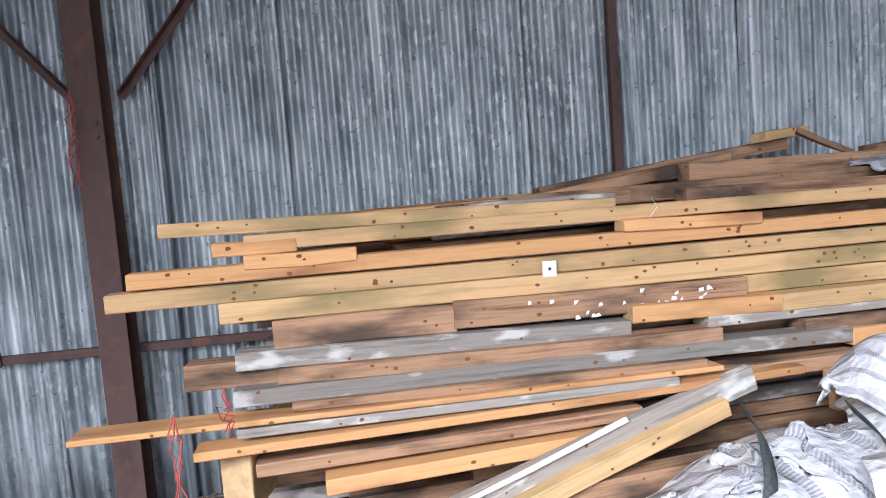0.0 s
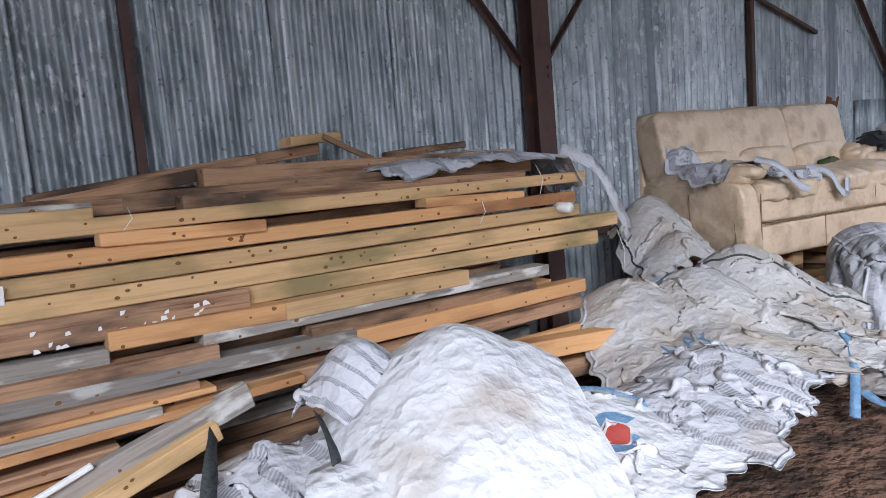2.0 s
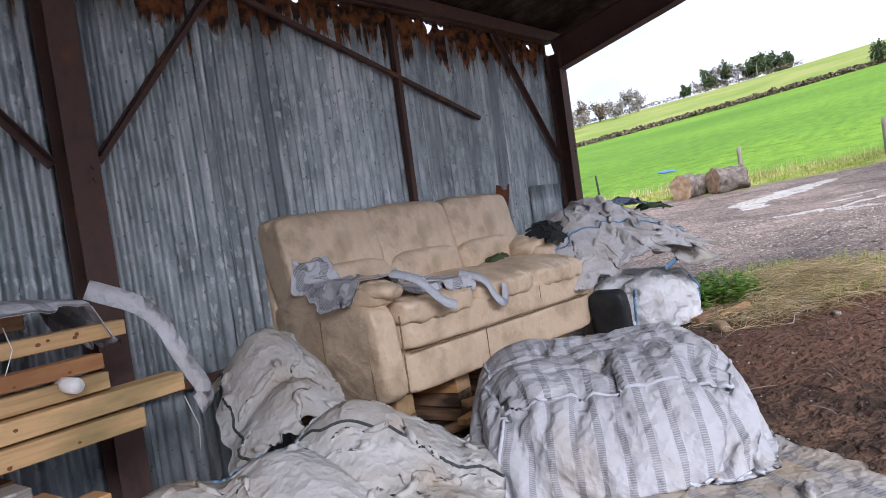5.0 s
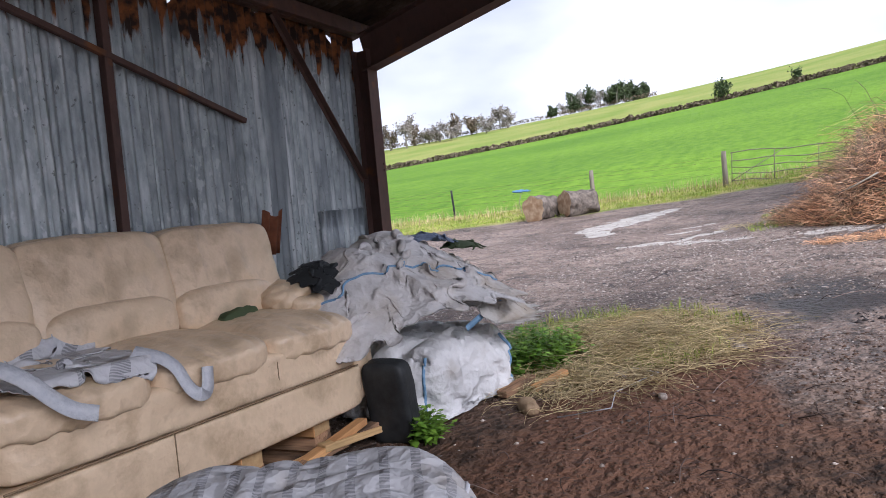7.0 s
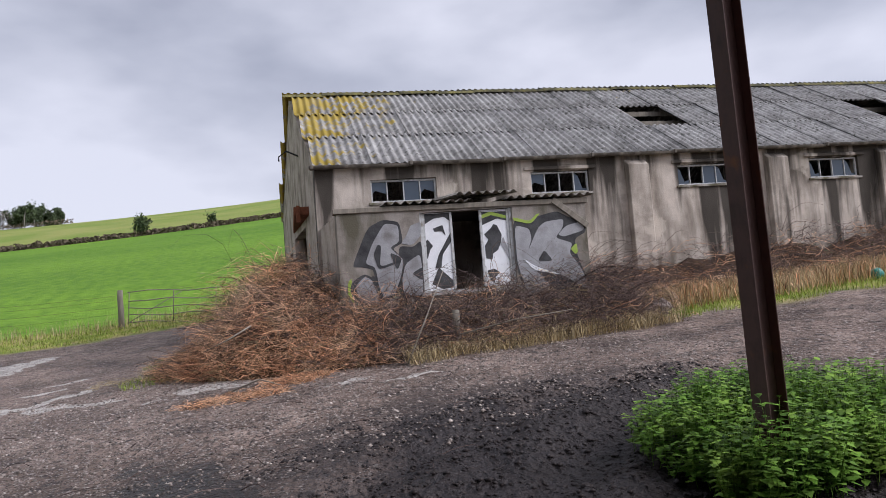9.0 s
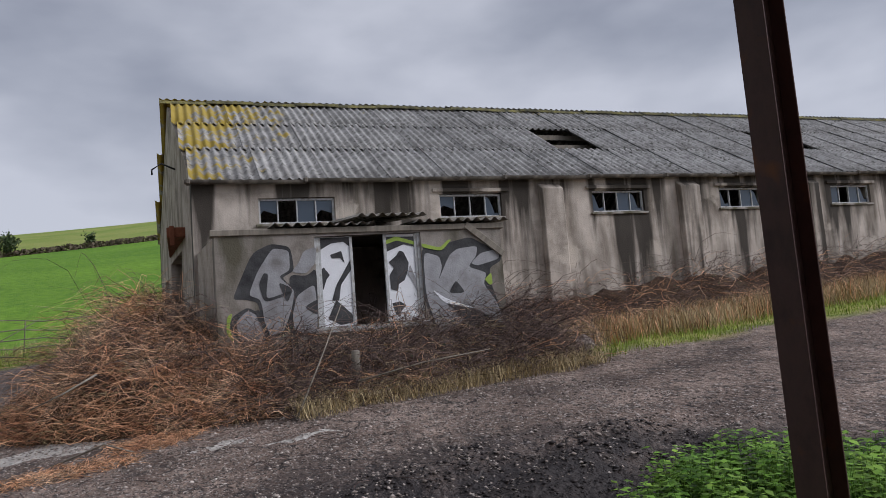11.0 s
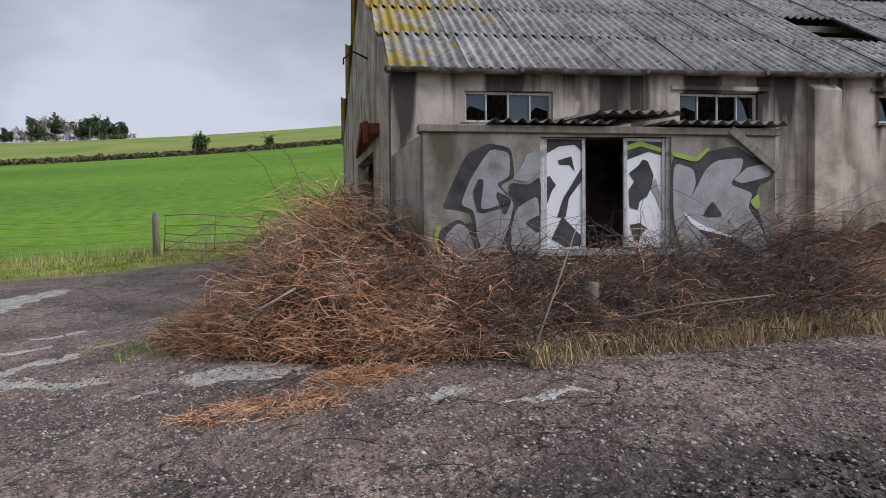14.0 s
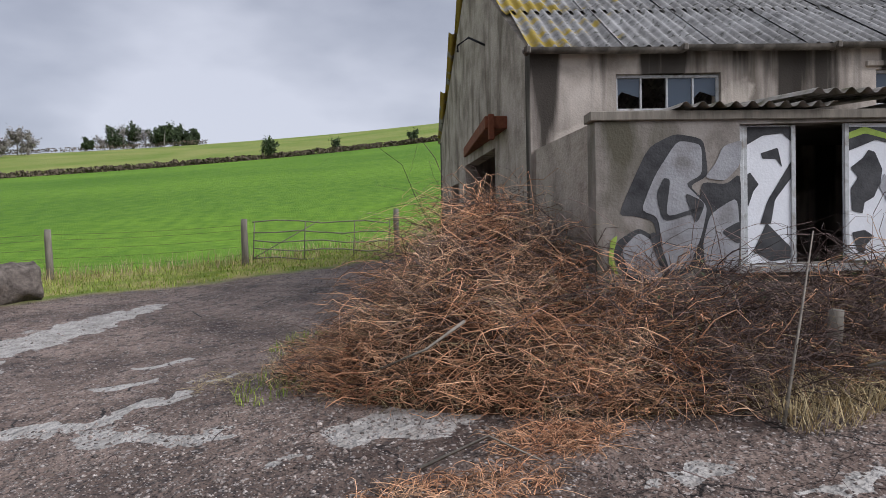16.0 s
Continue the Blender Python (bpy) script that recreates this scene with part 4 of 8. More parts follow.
def roof_sheet_mesh():
    n, rows = 49, 2
    ln = RLEN / 3 + 0.12
    vs, fs = [], []
    for side in (0, 0.008):
        for r in range(rows + 1):
            for i in range(n + 1):
                x = (CW + 0.06) * i / n
                vs.append((x, ln * r / rows, 0.027 * math.cos(2 * math.pi * x / CP) - side))
    m = (rows + 1) * (n + 1)
    for r in range(rows):
        for i in range(n):
            a = r * (n + 1) + i
            fs.append((a, a + 1, a + n + 2, a + n + 1))
            fs.append((m + a + n + 1, m + a + n + 2, m + a + 1, m + a))
    for i in range(n):
        fs.append((m + i, m + i + 1, i + 1, i))
    me = bpy.data.meshes.new("cement_sheet")
    me.from_pydata(vs, [], fs)
    me.materials.append(M_ROOF)
    me.polygons.foreach_set("use_smooth", [True] * len(me.polygons))
    return me


RSM = roof_sheet_mesh()
rnd = random.Random(4)
for side in (0, 1):
    for c in range(int(LONG / CW) + 1):
        for r in range(3):
            if side == 0 and r == 1 and c in (7, 13):
                continue
            s = -0.04 + c * CW
            d = -0.14 + r * RLEN / 3
            v = d * math.cos(SLOPE) if side == 0 else 2 * HALF - d * math.cos(SLOPE)
            z = EAVE + 0.07 + d * math.sin(SLOPE) + 0.012 * r
            m = bframe(s, v, z)
            m = m @ Euler((SLOPE, 0, 0) if side == 0 else (math.pi - SLOPE, 0, 0)).to_matrix().to_4x4()
            if side:
                m = m @ Matrix.Diagonal((1, 1, -1, 1))
            ob = new("cement_sheet", RSM)
            ob.matrix_world = m @ pose(rnd.uniform(-0.004, 0.004), 0, rnd.uniform(0, 0.006), rnd.uniform(-0.25, 0.25), 0, 0)
            mw = ob.matrix_world.copy()
            ob.parent = ROOFB
            ob.matrix_parent_inverse = Matrix.Translation(-BC)
# ridge pieces, uneven, some slipped
for c in range(int(LONG / 0.95)):
    vs, fs = [], []
    for i in range(2):
        for j in range(7):
            a = math.pi * j / 6
            vs.append((0.99 * i, -0.15 * math.cos(a), 0.10 * math.sin(a)))
    for j in range(6):
        fs.append((j, j + 1, 7 + j + 1, 7 + j))
    ob = mesh("ridge_tile", vs, fs, M_RIDGE, None, True)
    ob.matrix_world = bframe(-0.15 + c * 0.95, HALF, EAVE + RISE + 0.04 + 0.02 * (c % 2)) @ pose(0, 0, 0, 0, rnd.uniform(-0.8, 0.8), 0)
    ob.parent = ROOFB
    ob.matrix_parent_inverse = Matrix.Translation(-BC)
# purlins that show through the holes
for q in range(1, 6):
    d = RLEN * q / 6
    m = bframe(0.1, d * math.cos(SLOPE), EAVE - 0.06 + d * math.sin(SLOPE))
    bm = bmesh.new()
    box(bm, 0, LONG - 0.3, -0.04, 0.04, -0.07, 0.05)
    ob = part("purlin", bm, M_WETWOOD, None)
    ob.matrix_world = m
    ob.parent = ROOFB
    ob.matrix_parent_inverse = Matrix.Translation(-BC)
# gutter in lengths
for c in range(25):
    vs, fs = [], []
    for i in range(2):
        for j in range(8):
            a = math.pi + math.pi * j / 7
            vs.append((1.83 * i, -0.10 + 0.062 * math.cos(a), 0.062 * math.sin(a)))
        for j in range(8):
            a = 2 * math.pi - math.pi * j / 7
            vs.append((1.83 * i, -0.10 + 0.05 * math.cos(a), 0.05 * math.sin(a) + 0.004))
    for j in range(15):
        fs.append((j, j + 1, 17 + j, 16 + j))
    ob = mesh("gutter", vs, fs, M_GUTTER, None, True)
    ob.matrix_world = bframe(-0.1 + c * 1.83, -0.03, EAVE - 0.005) @ pose(0, 0, 0, 0, rnd.uniform(-0.3, 0.3), 0)
    ob.parent = BARN
    ob.matrix_parent_inverse = Matrix.Translation(-BC)
    bm = bmesh.new()
    box(bm, -0.03, 0.03, -0.17, 0.0, -0.07, 0.01, 0.01)
    ob = part("gutter_bracket", bm, M_GUTTER, None)
    ob.matrix_world = bframe(-0.05 + c * 1.83, -0.03, EAVE)
    ob.parent = BARN
    ob.matrix_parent_inverse = Matrix.Translation(-BC)
# rusty sliding-door track on the gable
bm = bmesh.new()
box(bm, 0, 0.34, 0, 3.4, -0.14, 0.03, 0.01)
ob = part("door_track_hood", bm, M_RUST, None, "rusty red sliding door hood")
ob.matrix_world = bframe(-0.30, 1.2, 3.85)
ob.parent, ob.matrix_parent_inverse = BARN, Matrix.Translation(-BC)
bm = bmesh.new()
box(bm, 0, 0.08, 0, 0.10, -0.34, 0.0, 0.01)
ob = part("door_track_bracket", bm, M_RUST, None)
ob.matrix_world = bframe(-0.26, 1.15, 3.9)
ob.parent, ob.matrix_parent_inverse = BARN, Matrix.Translation(-BC)
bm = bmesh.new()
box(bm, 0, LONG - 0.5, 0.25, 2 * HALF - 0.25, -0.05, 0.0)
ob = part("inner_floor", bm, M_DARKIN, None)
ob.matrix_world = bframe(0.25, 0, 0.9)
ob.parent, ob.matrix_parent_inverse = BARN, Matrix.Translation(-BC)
rod("lamp_bracket", [bp(0, 2.6, 5.2), bp(-0.25, 2.6, 5.32), bp(-0.42, 2.6, 5.2), bp(-0.42, 2.6, 5.1)], 0.018, M_BLACKPLASTIC, None).parent = BARN
bpy.data.objects["lamp_bracket"].matrix_parent_inverse = Matrix.Translation(-BC)

# ---------------------------------------------------------------- annexe with spray-painted front
ANX = tagged(empty("porch_annexe", bp(0.05, -1.97, 0.9)), "low block annexe with spray-painted front and broken doors", "annexe")
AF = -1.97
DS0, DS1, DZ0, DZ1 = 1.36, 2.91, 1.96, 3.22


def undera(ob):
    ob.parent = ANX
    ob.matrix_parent_inverse = ANX.matrix_world.inverted()
    return ob


bpy.context.view_layer.update()
undera(holed_wall("front_wall", 0.05, 4.2, 0.6, 3.27, [(DS0, DS1, DZ0, DZ1)], AF, AF + 0.2, M_ANNEXE, None))


def side_at(p, q, z):
    return bp(q, p, z)


undera(holed_wall("side_wall", AF + 0.2, -0.002, 0.6, 3.27, [], 0.05, 0.25, M_GABLE, None, side_at))
undera(holed_wall("side_wall", AF + 0.2, -0.002, 0.6, 3.27, [], 4.0, 4.2, M_ANNEXE, None, side_at))


def on_front(nm, s0, s1, z0, z1, v0, v1, mt, bev=0.004, label=""):
    bm = bmesh.new()
    box(bm, 0, s1 - s0, v0, v1, 0, z1 - z0, bev)
    ob = part(nm, bm, mt, None, label)
    ob.matrix_world = bframe(s0, AF, z0)
    return undera(ob)


# added deck shuts the open top and keeps light out of the annexe
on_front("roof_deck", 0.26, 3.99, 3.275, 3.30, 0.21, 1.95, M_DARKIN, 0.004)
on_front("lintel_board", 0.0, 4.25, 3.275, 3.36, -0.03, 0.2, M_WETWOOD, 0.008, "weathered grey wooden beam")
on_front("door_frame", DS0, DS0 + 0.05, DZ0, DZ1, 0.03, 0.12, M_FRAME)
on_front("door_frame", DS1 - 0.05, DS1, DZ0, DZ1, 0.03, 0.12, M_FRAME)
on_front("door_sill", DS0 - 0.05, DS1 + 0.05, DZ0 - 0.07, DZ0 - 0.003, -0.06, 0.15, M_FRAME)


def door_leaf(s0, s1, holes):
    e = on_front("door_leaf", s0, s1, DZ0 + 0.005, DZ1 - 0.005, 0.06, 0.085, M_SPRAYWHITE, 0.002, "white sprayed broken door leaf with black shapes")
    w, h = s1 - s0, DZ1 - DZ0 - 0.01
    for a, b in ((0, 0.04), (w - 0.04, w)):
        bm = bmesh.new()
        box(bm, a, b, 0.045, 0.059, 0.0, h, 0.002)
        part("stile", bm, M_FRAME, e)
    for pts in holes:
        k = len(pts)
        vs = [(x * w, 0.056, z * h) for x, z in pts] + [(x * w, 0.0597, z * h) for x, z in pts]
        fs = [tuple(range(k)), tuple(reversed(range(k, 2 * k)))] + [(i, k + i, k + (i + 1) % k, (i + 1) % k) for i in range(k)]
        mesh("black_shape", vs, fs, M_SPRAYBLACK, e)
    return e


door_leaf(DS0 + 0.05, 1.90, [])
door_leaf(2.36, DS1 - 0.05, [])
# roof sheets of the annexe, short waves, one lifted over the doors
for s0, w, dz, tilt, mt in ((0.75, 1.45, 0.0, 3.0, M_ROOFSMALL), (1.95, 1.05, 0.10, 5.5, M_ROOFSMALL), (2.8, 1.5, -0.01, 3.0, M_ROOFSMALL)):
    sh = corrugated("roof_sheet", w, 2.15, 0.15, 0.026, mt, None, 2, 8, 0.004, 0.03, int(s0 * 10))
    sh.matrix_world = bframe(s0, AF - 0.10, 3.39 + dz) @ pose(0, 0, 0, -90 + tilt, 0, 0)
    undera(sh)
bm = bmesh.new()
box(bm, 0, 0.75, -0.045, -0.012, -0.05, 0.05, 0.006)
ob = part("loose_board", bm, M_WETWOOD, None, "loose grey board hanging slantwise")
ob.matrix_world = bframe(3.62, AF, 3.30) @ pose(0, 0, 0, 0, 38, 0)
undera(ob)


def spray(nm, pts, mt, lift, label="", cuts=(0.14, 0.2)):
    """A flat sprayed shape on the front; pts in metres along and up."""
    k = len(pts)
    # rounded outline by corner cutting
    for c in cuts:
        q = []
        for i in range(len(pts)):
            a, b = pts[i], pts[(i + 1) % len(pts)]
            q += [(a[0] * (1 - c) + b[0] * c, a[1] * (1 - c) + b[1] * c), (a[0] * c + b[0] * (1 - c), a[1] * c + b[1] * (1 - c))]
        pts = q
    bm = bmesh.new()
    f = bm.faces.new([bm.verts.new((x, -lift, z)) for x, z in pts])
    r = bmesh.ops.extrude_face_region(bm, geom=[f])
    bmesh.ops.translate(bm, vec=(0, 0.0015, 0), verts=[v for v in r["geom"] if isinstance(v, bmesh.types.BMVert)])
    bmesh.ops.recalc_face_normals(bm, faces=bm.faces[:])
    ob = part(nm, bm, mt, None, label)
    ob.matrix_world = bframe(0, AF, 0)
    return undera(ob)


spray("graffiti_outline", [(0.24, 2.44), (0.52, 3.04), (0.77, 3.16), (1.03, 3.11), (1.07, 2.78), (0.89, 2.69), (1.1, 2.51), (1.05, 2.25), (0.92, 1.92), (0.62, 1.88), (0.58, 2.38), (0.4, 2.43)], M_SPRAYBLACK, 0.003)
spray("graffiti_letter", [(0.79, 3.1), (1.01, 3.06), (1.01, 2.79), (0.85, 2.71), (1.06, 2.51), (1.0, 2.25), (0.88, 1.96), (0.66, 1.93), (0.61, 2.42), (0.45, 2.48), (0.58, 2.79)], M_SILVER, 0.006)
spray("graffiti_outline", [(0.18, 2.08), (0.24, 2.22), (0.43, 2.33), (0.63, 2.21), (0.71, 1.97), (0.66, 1.8), (0.34, 1.85)], M_SPRAYBLACK, 0.0035)
spray("graffiti_letter", [(0.27, 2.14), (0.43, 2.29), (0.58, 2.19), (0.67, 1.97), (0.61, 1.85), (0.34, 1.89)], M_SILVER, 0.0065)
spray("graffiti_letter", [(1.03, 2.76), (1.22, 2.73), (1.36, 2.87), (1.38, 3.1), (1.2, 3.04), (1.14, 2.9)], M_SILVER, 0.0068)
spray("graffiti_outline", [(0.99, 2.73), (1.23, 2.7), (1.37, 2.81), (1.35, 1.89), (0.95, 1.92), (1.0, 2.25)], M_SPRAYBLACK, 0.0038)
spray("graffiti_letter", [(1.08, 2.44), (1.33, 2.59), (1.35, 2.27), (1.33, 1.92), (1.03, 1.95), (1.01, 2.18)], M_SILVER, 0.0071)
spray("graffiti_shadow", [(0.84, 2.64), (1.04, 2.54), (0.95, 2.34)], M_SPRAYBLACK, 0.011)
spray("graffiti_shadow", [(0.59, 2.62), (0.66, 2.77), (0.72, 2.75), (0.67, 2.41), (1.0, 2.51), (1.01, 2.47), (0.65, 2.37)], M_SPRAYBLACK, 0.011)
spray("graffiti_shadow", [(1.17, 2.28), (1.36, 2.38), (1.35, 2.15)], M_SPRAYBLACK, 0.011)
spray("graffiti_shadow", [(0.52, 2.27), (0.58, 2.29), (0.71, 1.93), (0.64, 1.9)], M_SPRAYBLACK, 0.0112)
spray("graffiti_outline", [(2.91, 3.06), (3.2, 2.96), (3.32, 3.08), (3.69, 3.16), (3.92, 3.03), (4.18, 3.0), (4.18, 2.78), (3.97, 2.68), (3.98, 2.44), (4.15, 1.88), (4.18, 1.73), (3.45, 1.71), (3.05, 1.74), (2.9, 2.28)], M_SPRAYBLACK, 0.003)
spray("graffiti_letter", [(2.93, 2.96), (3.18, 2.89), (3.21, 2.72), (3.13, 2.52), (3.33, 2.89), (3.47, 2.99), (3.8, 3.02), (3.77, 2.87), (3.62, 2.71), (3.92, 2.61), (3.85, 2.44), (4.03, 2.2), (4.14, 1.88), (4.15, 1.78), (3.72, 2.08), (3.17, 2.3), (3.46, 1.96), (3.45, 1.79), (3.09, 1.77), (2.93, 2.31)], M_SILVER, 0.006)
spray("graffiti_letter", [(3.67, 2.76), (3.84, 2.91), (4.13, 2.96), (4.15, 2.81), (3.78, 2.72)], M_SILVER, 0.0064)
spray("graffiti_shadow", [(3.28, 2.34), (3.41, 2.53), (3.55, 2.33)], M_SPRAYBLACK, 0.011)
spray("graffiti_shadow", [(3.2, 2.21), (3.75, 2.07), (4.17, 1.74), (3.59, 1.81), (3.44, 2.02)], M_SPRAYBLACK, 0.011)
spray("graffiti_highlight", [(3.03, 2.41), (3.22, 2.27), (3.72, 2.08), (3.2, 2.2)], M_SPRAYWHITE, 0.0115)
spray("graffiti_edge", [(2.91, 3.09), (3.2, 3.01), (3.32, 3.12), (3.39, 3.13), (3.22, 2.96), (2.92, 3.03)], M_SPRAYGREEN, 0.012)
spray("graffiti_edge", [(3.87, 2.51), (3.99, 2.61), (4.0, 2.44), (3.95, 2.42)], M_SPRAYGREEN, 0.012)
spray("graffiti_edge", [(0.15, 2.01), (0.17, 2.22), (0.24, 2.27), (0.19, 2.08), (0.25, 1.87)], M_SPRAYGREEN, 0.0125)
spray("door_shape", [(1.58, 2.98), (1.74, 3.03), (1.78, 2.85), (1.72, 2.93), (1.6, 2.93)], M_SPRAYBLACK, -0.0562, cuts=(0.06,))
spray("door_shape", [(1.43, 2.77), (1.48, 2.81), (1.56, 2.7), (1.51, 2.64), (1.46, 2.5), (1.43, 2.52)], M_SPRAYBLACK, -0.0559, cuts=(0.06,))
spray("door_shape", [(1.88, 2.93), (1.89, 2.79), (1.71, 2.56), (1.67, 2.34), (1.57, 2.34), (1.64, 2.55)], M_SPRAYBLACK, -0.0556, cuts=(0.06,))
spray("door_shape", [(1.5, 2.09), (1.63, 2.35), (1.71, 2.27), (1.85, 2.13), (1.85, 2.02), (1.67, 2.0), (1.57, 2.06)], M_SPRAYBLACK, -0.0553, cuts=(0.06,))
spray("door_shape", [(1.42, 3.22), (1.89, 3.22), (1.89, 3.06), (1.78, 3.16), (1.6, 3.14), (1.42, 3.04)], M_SPRAYBLACK, -0.0550, cuts=(0.06,))
spray("door_shape", [(2.37, 3.21), (2.85, 3.2), (2.85, 3.04), (2.66, 3.09), (2.37, 2.98)], M_SPRAYBLACK, -0.0547, cuts=(0.06,))
spray("door_shape", [(2.42, 2.84), (2.54, 2.93), (2.59, 3.0), (2.65, 2.98), (2.72, 2.82), (2.7, 2.7), (2.64, 2.57), (2.55, 2.52), (2.53, 2.42), (2.43, 2.45), (2.42, 2.65), (2.49, 2.75)], M_SPRAYBLACK, -0.0544, cuts=(0.06,))
spray("door_shape", [(2.43, 2.25), (2.55, 2.27), (2.64, 2.21), (2.56, 2.13), (2.54, 2.05), (2.48, 2.08)], M_SPRAYBLACK, -0.0541, cuts=(0.06,))
spray("door_shape", [(2.69, 2.66), (2.75, 2.56), (2.86, 2.29), (2.86, 2.45), (2.74, 2.79)], M_SILVER, -0.0538, cuts=(0.06,))
spray("door_shape", [(2.38, 3.15), (2.55, 3.21), (2.85, 3.12), (2.85, 3.07), (2.56, 3.15), (2.4, 3.1)], M_SPRAYGREEN, -0.0520, cuts=(0.06,))


# ---------------------------------------------------------------- timber stack
TIMBER_RND = random.Random(12)


def timber(x0, y0, z0, x1, y1, z1, h, d, mat, knots=0, label="sawn softwood length lying in a rough stack", name="timber", roll=0.0):
    """A length of timber; the given points are its upper front edge, h its height, d its depth."""
    m, ln = between((x0, y0, z0), (x1, y1, z1), roll)
    bm = bmesh.new()
    box(bm, 0, ln, 0, d, -h, 0, 0.004)
    r = TIMBER_RND
    bow, tw = r.uniform(-0.006, 0.006), r.uniform(-0.004, 0.004)
    bmesh.ops.bisect_plane(bm, geom=bm.verts[:] + bm.edges[:] + bm.faces[:], plane_co=(ln / 2, 0, 0), plane_no=(1, 0, 0))
    for v in bm.verts:
        q = v.co.x / ln
        v.co.z += bow * 4 * q * (1 - q) + tw * (q - 0.5) * (1 if v.co.y > d / 2 else -1)
    me = bpy.data.meshes.new(name)
    bm.normal_update()
    for f in bm.faces:
        f.material_index = 1 if abs(f.normal.x) > 0.8 else 0
    bm.to_mesh(me)
    bm.free()
    me.materials.append(mat)
    me.materials.append(M_ENDGRAIN if mat in (M_PINE, M_ORANGE) else mat)
    ob = new(name, me)
    ob.matrix_world = m
    tagged(ob, label, "timber", "lengths in the timber stack")
    for _ in range(knots):
        a, b, s = r.uniform(0.04, ln - 0.04), r.uniform(-h * 0.85, -h * 0.15), r.uniform(0.004, 0.0085)
        vs = [(0, 0, 0)] + [(s * r.uniform(0.9, 1.7) * math.cos(t), 0.0006, s * math.sin(t)) for t in [q * math.pi / 4 for q in range(8)]]
        k = mesh("knot", [(v[0], -0.0016 + v[1], v[2]) for v in vs], [(0, 1 + (q + 1) % 8, 1 + q) for q in range(8)], M_KNOT, ob)
        k.location = (a, 0, b)
    return ob


YELLOW, ORANGE = "greenish yellow treated pine batten with dark nail holes", "fresh orange sawn pine length in the stack"
BROWN, GREY = "old brown reclaimed rafter in the stack", "mouldy grey reclaimed board in the stack"
# front face of the stack, from the top down
timber(-0.92, 2.74, 1.475, 0.95, 2.90, 1.43, 0.055, 0.10, M_PINE, 7, YELLOW)
timber(-0.60, 2.73, 1.405, 3.69, 3.12, 1.375, 0.062, 0.09, M_PINE, 22, YELLOW)
timber(-0.72, 2.715, 1.385, -0.40, 2.745, 1.378, 0.052, 0.09, M_ORANGE, 1, ORANGE)
timber(-0.60, 2.69, 1.332, -0.17, 2.73, 1.325, 0.055, 0.09, M_ORANGE, 3, ORANGE)
timber(0.95, 2.82, 1.335, 1.60, 2.88, 1.315, 0.052, 0.10, M_ORANGE, 2, ORANGE)
timber(2.45, 2.97, 1.325, 3.15, 3.05, 1.30, 0.05, 0.10, M_ORANGE, 2, ORANGE)
timber(-1.03, 2.66, 1.30, 3.56, 3.075, 1.262, 0.062, 0.09, M_ORANGE, 20, ORANGE)
timber(-1.10, 2.62, 1.232, 3.56, 3.05, 1.188, 0.068, 0.095, M_PINE, 22, YELLOW)
timber(-0.70, 2.64, 1.158, 3.87, 3.045, 1.108, 0.078, 0.10, M_PINE, 24, YELLOW)
timber(0.40, 2.76, 1.06, 3.66, 3.01, 1.015, 0.078, 0.10, M_PINE, 16, YELLOW)
timber(-0.51, 2.64, 1.075, 0.20, 2.70, 1.065, 0.11, 0.05, M_BROWNWOOD, 2, BROWN)
timber(0.19, 2.69, 1.078, 1.47, 2.80, 1.045, 0.11, 0.06, M_BROWNWOOD, 8, "pink-brown old board splashed with white paint")
timber(0.92, 2.70, 0.985, 1.60, 2.76, 0.965, 0.072, 0.10, M_ORANGE, 3, ORANGE)
timber(1.60, 2.76, 0.965, 2.6, 2.86, 0.945, 0.075, 0.10, M_PINE, 5, YELLOW)
timber(1.25, 2.73, 0.915, 3.18, 2.92, 0.885, 0.058, 0.12, M_GREYWOOD, 4, GREY)
timber(-0.65, 2.60, 0.975, 0.92, 2.72, 0.925, 0.07, 0.12, M_GREYWOOD, 3, GREY)
timber(-0.85, 2.63, 0.94, -0.50, 2.64, 0.93, 0.10, 0.12, M_BROWNWOOD, 1, BROWN)
timber(-0.50, 2.58, 0.905, 1.30, 2.70, 0.862, 0.062, 0.12, M_BROWNWOOD, 6, BROWN)
timber(-0.66, 2.55, 0.845, 1.90, 2.74, 0.795, 0.062, 0.12, M_GREYWOOD, 6, GREY)
timber(1.70, 2.76, 0.845, 3.05, 2.88, 0.815, 0.06, 0.12, M_BROWNWOOD, 3, BROWN)
timber(1.9, 2.74, 0.79, 3.43, 2.90, 0.765, 0.075, 0.11, M_ORANGE, 4, ORANGE)
timber(-0.45, 2.54, 0.785, 1.2, 2.64, 0.752, 0.035, 0.14, M_BROWNWOOD, 3, BROWN)
timber(-1.22, 2.46, 0.755, 1.25, 2.61, 0.728, 0.022, 0.15, M_ORANGE, 6, ORANGE)
timber(-0.80, 2.46, 0.660, 1.6, 2.62, 0.690, 0.034, 0.14, M_ORANGE, 5, ORANGE)
timber(-0.65, 2.50, 0.715, 1.05, 2.58, 0.710, 0.034, 0.14, M_GREYWOOD, 3, GREY)
timber(1.1, 2.66, 0.70, 3.3, 2.80, 0.69, 0.06, 0.12, M_BROWNWOOD, 5, BROWN)
timber(1.7, 2.58, 0.60, 3.5, 2.72, 0.575, 0.10, 0.05, M_ORANGE, 4, ORANGE)
timber(1.7, 2.55, 0.66, 3.25, 2.50, 0.565, 0.09, 0.12, M_ORANGE, 4, ORANGE)
timber(2.0, 2.60, 0.46, 3.2, 2.55, 0.44, 0.09, 0.14, M_BROWNWOOD, 3, BROWN)
